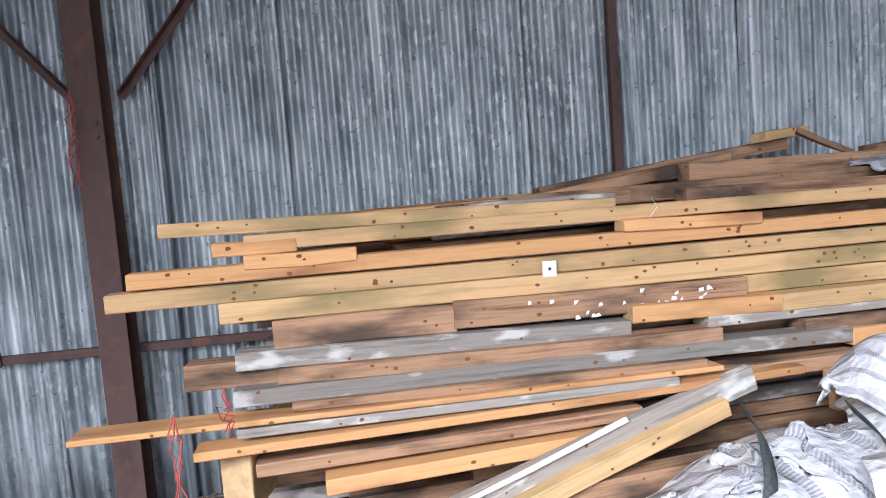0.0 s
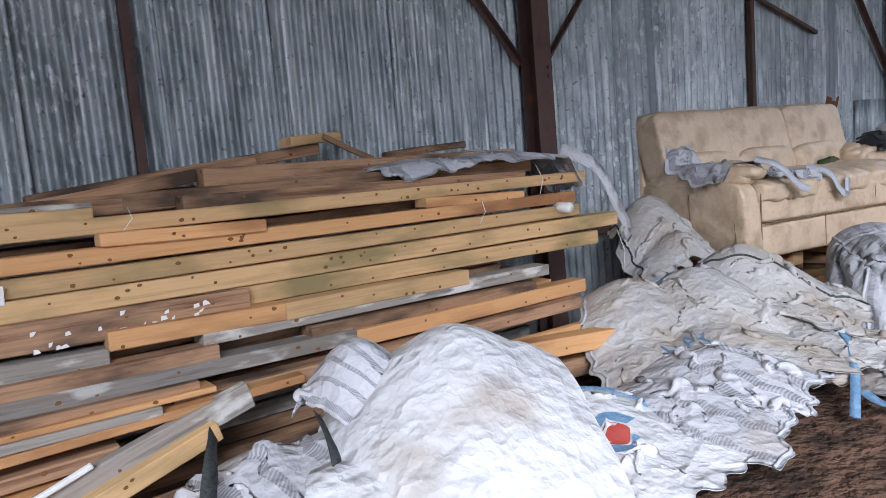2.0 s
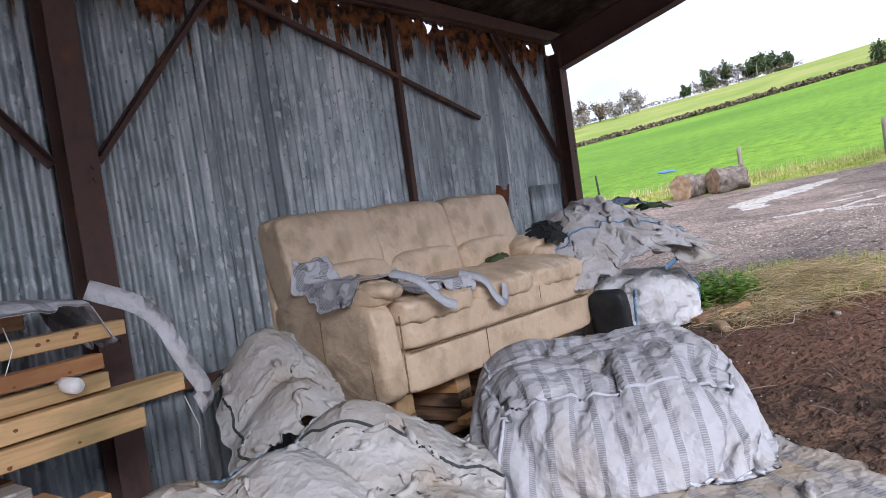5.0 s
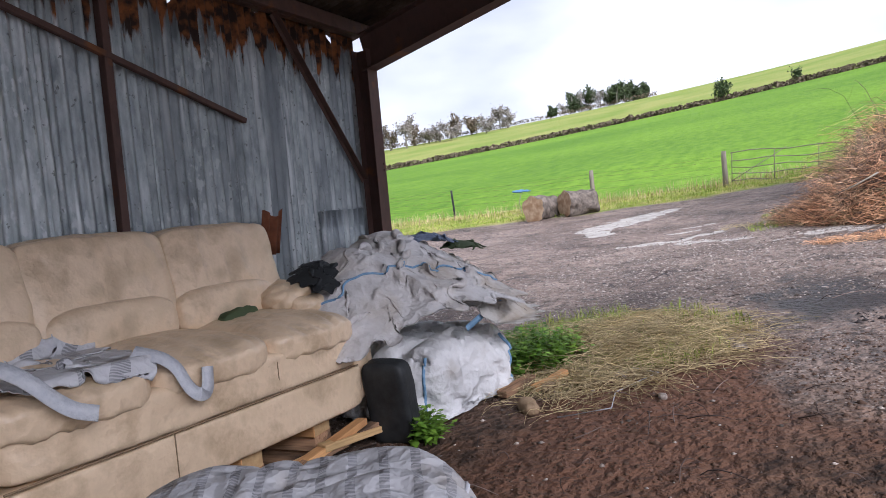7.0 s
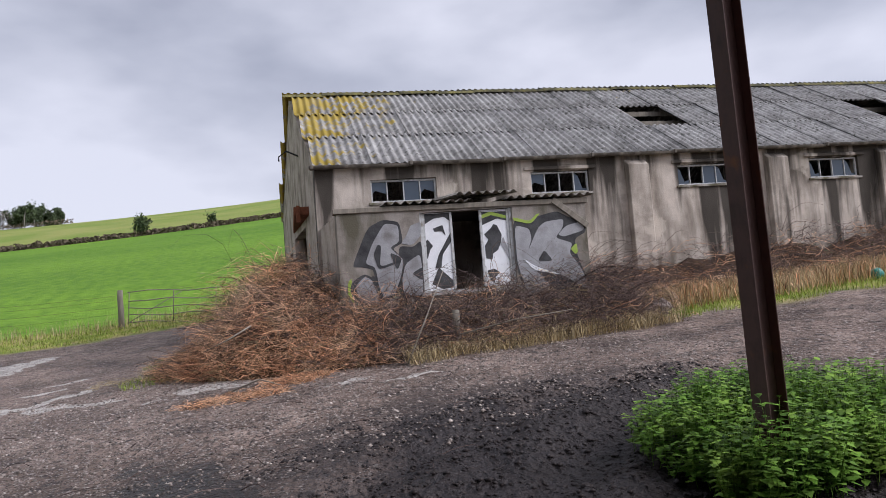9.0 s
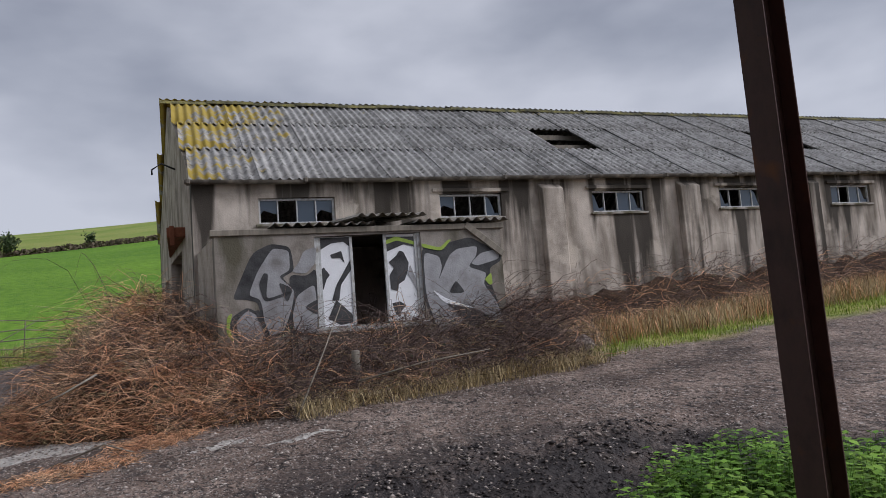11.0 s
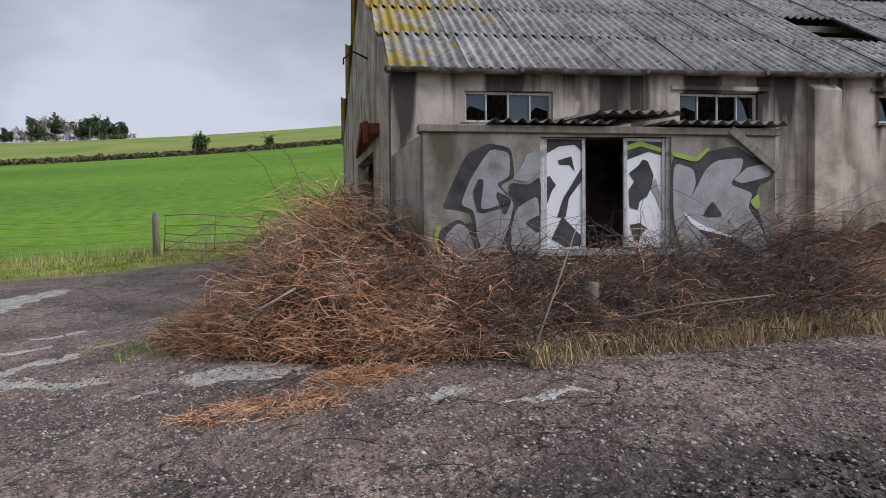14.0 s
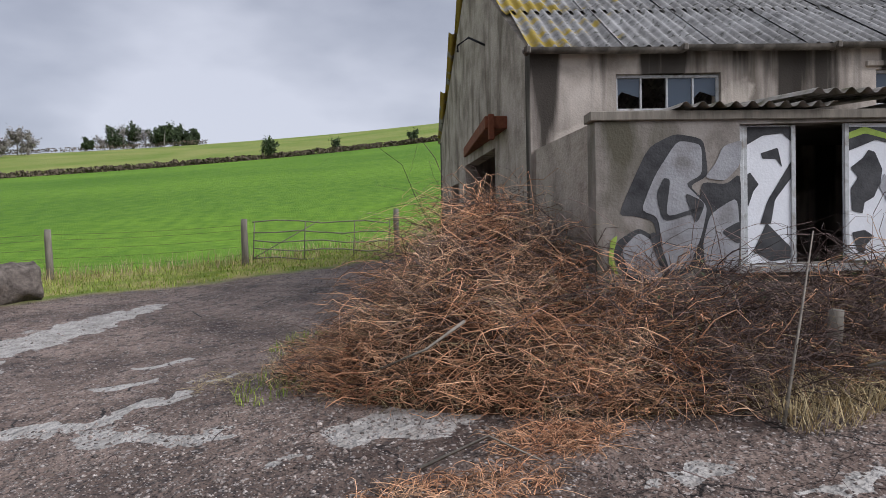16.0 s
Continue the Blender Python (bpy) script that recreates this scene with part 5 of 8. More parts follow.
timber(-0.60, 2.52, 0.575, 0.9, 2.60, 0.60, 0.05, 0.14, M_BROWNWOOD, 3, BROWN)
timber(-0.35, 2.48, 0.50, 1.0, 2.58, 0.535, 0.06, 0.14, M_ORANGE, 3, ORANGE)
timber(-0.62, 2.55, 0.60, -0.48, 3.3, 0.60, 0.22, 0.12, M_PINE, 0, "thick square timber end under the stack")
timber(0.05, 2.42, 0.375, 1.36, 2.60, 0.715, 0.10, 0.05, M_GREYWOOD, 5, "long grey board lying slantwise against the stack")
timber(0.20, 2.36, 0.33, 1.22, 2.54, 0.615, 0.07, 0.07, M_PINE, 3, "mossy green-yellow batten lying slantwise")
timber(0.0, 2.37, 0.36, 0.80, 2.50, 0.60, 0.018, 0.02, M_PAINTDAB, 0, "thin white painted strip lying slantwise")
timber(0.3, 2.45, 0.36, 2.2, 2.60, 0.42, 0.10, 0.10, M_BROWNWOOD, 3, BROWN)
# top of the stack: old rafters climbing towards the wall
timber(1.28, 2.93, 1.445, 3.20, 3.09, 1.41, 0.062, 0.10, M_BROWNWOOD, 5, "old brown rafter with chisel marks along its edge")
timber(0.50, 3.02, 1.47, 3.35, 3.22, 1.475, 0.07, 0.12, M_BROWNWOOD, 2, BROWN)
timber(1.45, 3.25, 1.56, 3.3, 3.30, 1.545, 0.09, 0.13, M_BROWNWOOD, 2, BROWN)
timber(0.25, 3.30, 1.42, 1.75, 3.40, 1.60, 0.06, 0.14, M_BROWNWOOD, 2, BROWN)
timber(0.75, 3.45, 1.50, 2.15, 3.55, 1.66, 0.06, 0.12, M_BROWNWOOD, 2, BROWN)
timber(1.95, 3.42, 1.69, 2.32, 3.62, 1.72, 0.05, 0.09, M_PINE, 1, "short pine offcut on top of the stack")
timber(2.12, 3.40, 1.70, 2.34, 3.28, 1.56, 0.03, 0.10, M_BROWNWOOD, 1, "short brown offcut propped on the stack")
timber(2.5, 3.35, 1.58, 3.1, 3.52, 1.62, 0.04, 0.10, M_BROWNWOOD, 1, BROWN)
timber(0.30, 2.86, 1.455, 0.95, 2.90, 1.45, 0.02, 0.10, M_GREYWOOD, 1, "thin pale grey lath on the stack")
for k in range(17):
    z = 0.16 + 0.078 * k
    for c in range(5):
        y = 2.80 + 0.17 * c + TIMBER_RND.uniform(-0.02, 0.02)
        xa, xb = TIMBER_RND.uniform(-0.75, 0.25), TIMBER_RND.uniform(2.6, 3.35)
        if k > 12 and c == 0:
            continue
        timber(xa, y + 0.03 * xa, z + 0.045, xb, y + 0.085 * xb, z + 0.055 + 0.01 * c * (k > 12), 0.066, 0.15, TIMBER_RND.choice((M_BROWNWOOD, M_BROWNWOOD, M_GREYWOOD, M_ORANGE)), 0, "reclaimed timber length inside the stack")
# paint flakes on the old board
for k in range(26):
    a = TIMBER_RND.uniform(0.45, 1.3)
    E = mesh("paint_flake", [(0, 0, 0), (TIMBER_RND.uniform(0.008, 0.03), -0.001, 0.004), (TIMBER_RND.uniform(0.01, 0.025), -0.001, 0.018), (0.002, 0, TIMBER_RND.uniform(0.008, 0.02))], [(0, 1, 2, 3)], M_PAINTDAB)
    E.location = (a, 2.69 + 0.086 * (a - 0.19) - 0.005, 1.06 - 0.026 * (a - 0.19) - TIMBER_RND.uniform(0.01, 0.10))
    tagged(E, "flake of white paint on an old board", "paint flake", "paint flakes")
bm = bmesh.new()
box(bm, -0.03, 0.03, -0.003, 0.0, -0.033, 0.033, 0.002)
E = tagged(part("paper_label", bm, M_PAINTDAB, None), "small square white label stapled to a batten", "label")
E.matrix_world = Matrix.Translation((0.60, 2.755, 1.165)) @ pose(0, 0, 0, 0, 2, 5)
bm = bmesh.new()
bmesh.ops.create_circle(bm, cap_ends=True, segments=10, radius=0.007)
part("label_dot", bm, M_BLACKPRINT, E).matrix_local = Matrix.Translation((0, -0.0045, 0)) @ pose(0, 0, 0, 90, 0, 0)


E = tagged(empty("plastic_tube", (3.39, 2.95, 1.19)), "short white plastic tube wedged in the stack", "plastic tube")
rod("tube", [(0.0, 0.16, -0.01), (0.0, 0.0, -0.01)], 0.03, M_PAINTDAB, E, 14)
for px, py, pz, ln, sd in ((-1.53, 3.60, 2.15, 0.46, 1), (-0.84, 2.43, 0.80, 0.30, 2), (-0.66, 2.43, 0.88, 0.14, 3)):
    tr = random.Random(sd)
    for q in range(3):
        pts = [(px + tr.uniform(-0.03, 0.03) * (k > 0), py - 0.005 * k, pz - ln * k / 7 + tr.uniform(-0.02, 0.02)) for k in range(8)]
        tagged(rod("red_twine", pts, 0.003, M_TWINE, None, 4), "frayed red baler twine hanging loose", "twine", "baler twine")
for x0, y0, z0, x1, y1, z1 in ((2.70, 2.85, 1.30, 2.66, 2.83, 1.16), (3.20, 3.0, 1.44, 3.16, 2.93, 1.28), (3.86, 3.05, 1.0, 3.88, 3.03, 0.72), (1.05, 2.76, 1.42, 1.02, 2.72, 1.34)):
    tagged(rod("loose_thread", [(x0, y0, z0), ((x0 + x1) / 2 + 0.02, (y0 + y1) / 2 - 0.02, (z0 + z1) / 2), (x1, y1, z1)], 0.0022, M_PAINTDAB, None, 4), "frayed white plastic thread over the timber", "thread", "loose threads")


# ---------------------------------------------------------------- soft shapes
def cube_grid(n):
    """Unit cube surface as a welded grid."""
    ids, vs, fs = {}, [], []

    def vid(p):
        k = tuple(round(c * n) for c in p)
        if k not in ids:
            ids[k] = len(vs)
            vs.append(Vector(p))
        return ids[k]
    for ax in range(3):
        for sg in (-1, 1):
            for i in range(n):
                for j in range(n):
                    q = []
                    for di, dj in ((0, 0), (1, 0), (1, 1), (0, 1)):
                        p = [0, 0, 0]
                        p[ax], p[(ax + 1) % 3], p[(ax + 2) % 3] = sg, -1 + 2 * (i + di) / n, -1 + 2 * (j + dj) / n
                        q.append(vid(p))
                    fs.append(tuple(q) if sg > 0 else tuple(reversed(q)))
    return vs, fs


GRID12, GRID30, GRID44 = cube_grid(12), cube_grid(30), cube_grid(44)


def cushion(name, size, at, mat, parent, power=5.0, grid=GRID12, puff=0.0, wrinkle=0.004, seed=0, rot=(0, 0, 0), label="", shape=None):
    vs, fs = grid
    out = []
    for p in vs:
        k = (abs(p.x) ** power + abs(p.y) ** power + abs(p.z) ** power) ** (-1 / power)
        q = p * k
        v = Vector((q.x * size[0] / 2, q.y * size[1] / 2, q.z * size[2] / 2))
        if puff:
            v.z += math.copysign(puff * (1 - p.x * p.x) * (1 - p.y * p.y), p.z) * abs(p.z)
        if wrinkle:
            d = wrinkle * (abs(noise.noise((v.x * 7 + seed, v.y * 7, v.z * 9))) * 2 - 0.5) + wrinkle * 0.6 * noise.noise((v.x * 21, v.y * 16 + seed, v.z * 16))
            v += q.normalized() * d
        if shape:
            v = shape(v)
        out.append(v)
    ob = mesh(name, out, fs, mat, parent, True)
    ob.matrix_local = pose(*at, *rot)
    if label:
        ob["label"] = label
    return ob


def crumple(v, seed, f, amp):
    """Folds: sharp creases between soft facets, at two sizes."""
    w = Vector((noise.noise((v.x * f * 0.6, v.y * f * 0.6, v.z * f * 0.6 + seed)), noise.noise((v.y * f * 0.6 + 7, v.z * f * 0.6, v.x * f * 0.6 + seed)), 0)) * 0.35
    p = v * f + w
    a = 1 - abs(noise.noise((p.x + seed, p.y, p.z))) * 2.2
    b = 1 - abs(noise.noise((p.x * 2.3, p.y * 2.3 + seed, p.z * 2.3))) * 2.2
    c = 1 - abs(noise.noise((p.x * 5.1, p.y * 5.1, p.z * 5.1 + seed))) * 2.2
    return amp * (a * 0.6 + b * 0.32 + c * 0.16 - 0.35)


def sack(name, at, size, rz, mat, label, seed, power=3.2, f=3.0, amp=0.06, grid=GRID44, tilt=(0, 0), lump=0.14, category="bulk bag", taper=0.0, shear=(0, 0), hems=()):
    """A crumpled woven bulk bag: a soft block with creases, flat where it rests."""
    vs, fs = grid
    out, uv = [], []
    sx, sy, sz = (c / 2 for c in size)
    for p in vs:
        k = (abs(p.x) ** power + abs(p.y) ** power + abs(p.z) ** power) ** (-1 / power)
        q = p * k
        v = Vector((q.x * sx, q.y * sy, q.z * sz))
        big = 1 + lump * 1.6 * noise.noise((q.x * 1.3 + seed * 2.7, q.y * 1.3, q.z * 1.3 + seed))
        v = Vector((v.x * big, v.y * big, v.z * (big if v.z > 0 else 1)))
        v += q.normalized() * crumple(v, seed * 3.1, f, amp) * (1.0 if p.z > -0.6 else 0.35)
        hz = (v.z + sz) / (2 * sz)
        v.x = v.x * (1 - taper * hz) + shear[0] * hz
        v.y = v.y * (1 - taper * hz) + shear[1] * hz
        uv.append((p.x * 0.5 + 0.5 + 0.03 * noise.noise((v.x * 3, v.y * 3, seed)), (p.y if abs(p.z) > 0.98 else p.z) * 0.5 + 0.5))
        out.append(v)
    if tilt != (0, 0):
        r = pose(0, 0, 0, tilt[0], tilt[1], 0)
        out = [r @ v for v in out]
    low = min(v.z for v in out)
    for v in out:
        v.z -= low
    ob = mesh(name, out, fs, mat, None, True, uv)
    ob.matrix_world = pose(*at, 0, 0, rz)
    for axis, a, b, hm, r in hems:
        # a sewn hem along one edge of the block
        others = [i for i in range(3) if i != axis]
        line = sorted((p[axis], i) for i, p in enumerate(vs) if abs(p[others[0]] - a) < 1e-6 and abs(p[others[1]] - b) < 1e-6)
        if len(line) > 3:
            rod("hem", [out[i] for _, i in line], r, hm, ob, 6)
    return tagged(ob, label, category, "discarded bulk bags")


def strap(name, pts, w, mat, label, up=(0, 0, 1), parent=None):
    """A flat webbing strap along a smoothed line."""
    pts = [Vector(p) for p in pts]
    for _ in range(3):
        q = [pts[0]]
        for a, b in zip(pts, pts[1:]):
            q += [a * 0.75 + b * 0.25, a * 0.25 + b * 0.75]
        pts = q + [pts[-1]]
    vs, fs = [], []
    for i, p in enumerate(pts):
        d = (pts[min(i + 1, len(pts) - 1)] - pts[max(i - 1, 0)]).normalized()
        s = d.cross(Vector(up)).normalized() * w / 2
        nn = s.cross(d).normalized() * 0.002
        vs += [p - s - nn, p + s - nn, p + s + nn, p - s + nn]
    for i in range(len(pts) - 1):
        a, b = 4 * i, 4 * i + 4
        for j in range(4):
            fs.append((a + j, a + (j + 1) % 4, b + (j + 1) % 4, b + j))
    ob = mesh(name, vs, fs, mat, parent, True)
    return tagged(ob, label, "strap", "loose straps") if parent is None else ob


# ---------------------------------------------------------------- settled cloth
def links(fs):
    """Threads of a quad mesh: edges, diagonals, and stays over every second corner."""
    f = np.asarray(fs)
    e = np.concatenate([f[:, [0, 1]], f[:, [1, 2]], f[:, [2, 3]], f[:, [3, 0]]])
    e = np.unique(np.sort(e, 1), axis=0)
    return e, np.concatenate([f[:, [0, 2]], f[:, [1, 3]]])


def settle(p, sets, support, steps=70, its=6, fall=0.0018, faces=None, puff=0.0, wall=3.74, damp=0.90, grip=0.25):
    """Let cloth sink under its weight on what lies below; sets are (threads, rest lengths, stiffness)."""
    i = np.concatenate([e[:, 0] for e, r, k in sets])
    j = np.concatenate([e[:, 1] for e, r, k in sets])
    rest = np.concatenate([r for e, r, k in sets])
    stiff = np.concatenate([np.full(len(r), k) for e, r, k in sets])
    n = len(p)
    ij = np.concatenate([i, j])
    count = np.maximum(1, np.bincount(ij, minlength=n))[:, None] / 1.7
    vel = np.zeros_like(p)
    for _ in range(steps):
        vel *= damp
        vel[:, 2] -= fall
        if puff:
            a, b, c, d = (p[faces[:, q]] for q in range(4))
            fn = np.cross(c - a, d - b)
            fn /= np.linalg.norm(fn, axis=1, keepdims=True) + 1e-9
            for q in range(4):
                for ax in range(3):
                    vel[:, ax] += puff * 0.25 * np.bincount(faces[:, q], fn[:, ax], n)
        q = p + vel
        for _k in range(its):
            d = q[j] - q[i]
            ln = np.sqrt((d * d).sum(1)) + 1e-9
            d *= ((ln - rest) / ln * 0.5 * stiff)[:, None]
            both = np.concatenate([d, -d])
            q = q + np.stack([np.bincount(ij, both[:, ax], n) for ax in range(3)], 1) / count
        low = support(q[:, 0], q[:, 1]) + 0.008
        m = q[:, 2] < low
        q[m, 2] = low[m]
        q[m, :2] = p[m, :2] + grip * (q[m, :2] - p[m, :2])
        q[:, 1] = np.minimum(q[:, 1], wall)
        vel = q - p
        p = q
    return p


def yard(x, y):
    return 0.0462 * x - 0.0624 * np.minimum(y, 3.0) + 0.222


def heap(bumps, base=0.03, under=None):
    """What a cloth lies on: rounded lumps (x, y, top, radius) on the dirt."""
    def f(x, y):
        g = yard(x, y) + base if under is None else under(x, y)
        out = g
        for a, b, z, r in bumps:
            k = np.maximum(0.0, 1 - (np.sqrt((x - a) ** 2 + (y - b) ** 2 + 0.018) - 0.134) / (r * 1.1))
            out = np.maximum(out, g + (z - g) * k ** 0.95)
        return out
    return f


def flat_grid(n, m):
    v = [(i * (m + 1) + j, (i + 1) * (m + 1) + j, (i + 1) * (m + 1) + j + 1, i * (m + 1) + j + 1) for i in range(n) for j in range(m)]
    return np.array(v)


def settled_sheet(name, at, size, rz, squeeze, support, mat, label, seed, n=64, category="bulk bag", group="discarded bulk bags", hems=(), words=(), badge=False, lift=0.10, steps=46, ragged=0.03, bend=0.65):
    """A cloth gathered in its plane and dropped, so that it buckles into folds."""
    gathered = 1 - (1 - squeeze) * 0.82
    size, squeeze = (size[0] * squeeze / gathered, size[1] * squeeze / gathered), gathered
    m = max(8, int(round(n * size[1] / size[0])))
    a, b = np.meshgrid(np.linspace(-0.5, 0.5, n + 1), np.linspace(-0.5, 0.5, m + 1), indexing="ij")
    a, b = a.ravel(), b.ravel()
    rag = np.array([1 + ragged * noise.noise((u * 7 + seed, v * 7, seed * 1.3)) for u, v in zip(a, b)])
    flat = np.column_stack([a * size[0] * rag, b * size[1] * rag])
    ca, sa = math.cos(radians(rz)), math.sin(radians(rz))
    x = at[0] + squeeze * (flat[:, 0] * ca - flat[:, 1] * sa)
    y = at[1] + squeeze * (flat[:, 0] * sa + flat[:, 1] * ca)
    wave = np.array([1.6 - 5.0 * abs(noise.noise((u * 2.6 + seed, v * 2.6, seed))) + 0.5 * noise.noise((u * 6, v * 6 + seed, 2.0)) for u, v in flat])
    y = np.minimum(y, 3.73)
    p = np.column_stack([x, y, support(x, y) + np.maximum(0.01, lift * (0.6 + wave))])
    fq = flat_grid(n, m)
    e, dg = links(fq)
    ids = np.arange((n + 1) * (m + 1)).reshape(n + 1, m + 1)
    st = np.concatenate([np.column_stack([ids[:-w].ravel(), ids[w:].ravel()]) for w in (2, 4)] + [np.column_stack([ids[:, :-w].ravel(), ids[:, w:].ravel()]) for w in (2, 4)])
    ln = lambda t: np.linalg.norm(flat[t[:, 0]] - flat[t[:, 1]], axis=1)
    p = settle(p, [(e, ln(e), 1.0), (dg, ln(dg), 0.45), (st, ln(st), bend)], support, steps)
    g = p.reshape(n + 1, m + 1, 3)
    nrm = np.cross(np.gradient(g, axis=0), np.gradient(g, axis=1))
    nrm /= np.linalg.norm(nrm, axis=2, keepdims=True) + 1e-9
    q = nrm.reshape(-1, 3)
    vs = np.concatenate([p, p - q * 0.004])
    k = len(p)
    ring = np.concatenate([ids[0, :-1], ids[:-1, -1], ids[-1, :0:-1], ids[:0:-1, 0]])
    nx = np.roll(ring, -1)
    fs = np.concatenate([fq, fq[:, ::-1] + k, np.column_stack([nx, ring, ring + k, nx + k])])
    uv = np.column_stack([a + 0.5, b + 0.5])
    ob = mesh(name, vs, [tuple(int(c) for c in f) for f in fs], mat, None, True, np.concatenate([uv, uv]))

    def on(u, v, up=0.004):
        fu, fv = min(max(u, 0), 0.9999) * n, min(max(v, 0), 0.9999) * m
        i, j = int(fu), int(fv)
        s, t = fu - i, fv - j
        w = lambda z: z[i, j] * (1 - s) * (1 - t) + z[i + 1, j] * s * (1 - t) + z[i, j + 1] * (1 - s) * t + z[i + 1, j + 1] * s * t
        return Vector(w(g) + w(nrm) * up)
    for way, c, hm, r in hems:
        # a sewn hem with its zigzag stitches
        line = [on(c, z / m, 0.003) if way == "y" else on(z / n, c, 0.003) for z in range((m if way == "y" else n) + 1)]
        rod("hem", line, r, hm, ob, 6)
    for word, u0, v0, size_, turn, ink in words:
        cu = bpy.data.curves.new("word", "FONT")
        cu.body, cu.size = word, 1.0
        tmp = bpy.data.objects.new("word", cu)
        me = tmp.to_mesh()
        ct, st_ = math.cos(radians(turn)), math.sin(radians(turn))
        bm = bmesh.new()
        bm.from_mesh(me)
        bmesh.ops.triangulate(bm, faces=bm.faces[:])
        bmesh.ops.subdivide_edges(bm, edges=bm.edges[:], cuts=2, use_grid_fill=True)
        for v in bm.verts:
            dx, dy = v.co.x * size_, v.co.y * size_
            v.co = on(u0 + (dx * ct - dy * st_) / size[0], v0 + (dx * st_ + dy * ct) / size[1], 0.004)
        part("printed_word", bm, ink, ob)
        tmp.to_mesh_clear()
        bpy.data.objects.remove(tmp)
    if badge:
        for nm, r0, r1, ink, a0, a1 in (("printed_ring", 0.10, 0.165, M_STRAPBLUE, 0, 300), ("printed_centre", 0.0, 0.085, M_REDPRINT, 0, 360), ("printed_bar", 0.055, 0.075, M_BAGWHITE, 20, 200)):
            vv, ff = [], []
            for w in range(25):
                t = radians(a0 + (a1 - a0) * w / 24)
                for r in (r0, (r0 + r1) / 2, r1):
                    vv.append(on(0.45 + r * math.cos(t), 0.5 + r * math.sin(t) * 0.8, 0.0045 if ink != M_BAGWHITE else 0.007))
            for w in range(24):
                for r in range(2):
                    o = w * 3 + r
                    ff.append((o, o + 1, o + 4, o + 3))
            mesh(nm, vv, ff, ink, ob, True)
    return tagged(ob, label, category, group)


def settled_bag(name, at, size, rz, mat, label, seed, support, fill=0.8, puff=0.0009, shear=(0, 0), steps=60, grid=None, hems=(), tilt=0.0, lump=0.05):
    """A filled woven bag: a sewn block, slack, that sinks on its support."""
    vs, fs = grid or GRID30
    fq = np.array(fs)
    box_ = np.array([(p.x * size[0] / 2, p.y * size[1] / 2, p.z * size[2] / 2) for p in vs])
    q = []
    for p in vs:
        k = (abs(p.x) ** 5 + abs(p.y) ** 5 + abs(p.z) ** 5) ** -0.2
        w = 1 + lump * 2 * noise.noise((p.x * 1.4 + seed, p.y * 1.4, p.z * 1.4)) + 0.03 * noise.noise((p.x * 5 + seed, p.y * 5, p.z * 5))
        q.append(tuple(p * k * w * fill))
    p = np.array(q) * np.array(size) / 2
    hz = (p[:, 2] / size[2] + 0.5)
    p[:, 0] += shear[0] * hz
    p[:, 1] += shear[1] * hz
    r = np.array(pose(0, 0, 0, tilt, 0, rz).to_3x3())
    p = p @ r.T + np.array([at[0], at[1], 0])
    p[:, 2] += (support(p[:, 0], p[:, 1]) - p[:, 2]).max() * 0.97
    e, dg = links(fq)
    ln = lambda t: np.linalg.norm(box_[t[:, 0]] - box_[t[:, 1]], axis=1)
    p = settle(p, [(e, ln(e), 1.0), (dg, ln(dg), 0.5)], support, steps, 6, 0.0012, fq, puff)
    uv = [(c.x * 0.5 + 0.5, (c.y if abs(c.z) > 0.98 else c.z) * 0.5 + 0.5) for c in vs]
    ob = mesh(name, p, fs, mat, None, True, uv)
    for axis, a, b, hm, rr in hems:
        others = [i for i in range(3) if i != axis]
        line = sorted((c[axis], i) for i, c in enumerate(vs) if abs(c[others[0]] - a) < 1e-6 and abs(c[others[1]] - b) < 1e-6)
        rod("hem", [Vector(p[i]) for _, i in line], rr, hm, ob, 6)
    return tagged(ob, label, "bulk bag", "discarded bulk bags")


# ---------------------------------------------------------------- sofa
SOFA = tagged(empty("sofa", (5.99, 2.795, 0.625), -4.6), "stained cream leather three-seat sofa raised on old timbers", "sofa")
SW = 2.24


def creased(seed, depth, across=7.0, along=1.6):
    """Soft vertical pleats in leather that has slackened over its stuffing."""
    def f(v):
        r = noise.noise((v.x * across + seed, v.y * 2.0, v.z * along + 0.8 * noise.noise((v.x * 3, v.z * 3, seed))))
        r2 = noise.noise((v.x * across * 2.3, v.y * 3 + seed, v.z * along * 1.7))
        return Vector((v.x, v.y - depth * (0.5 - 2.4 * abs(r)) * 0.6 - depth * 0.3 * r2, v.z))
    return f


def pleated(seed, depth):
    """Gathers along the front of a seat cushion."""
    def f(v):
        k = max(0.0, min(1.0, 0.5 - v.y / 0.5))
        r = abs(noise.noise((v.x * 11 + seed, v.y * 2.5, v.z * 6)))
        return Vector((v.x, v.y, v.z + depth * k * (2.0 * r - 0.5)))
    return f


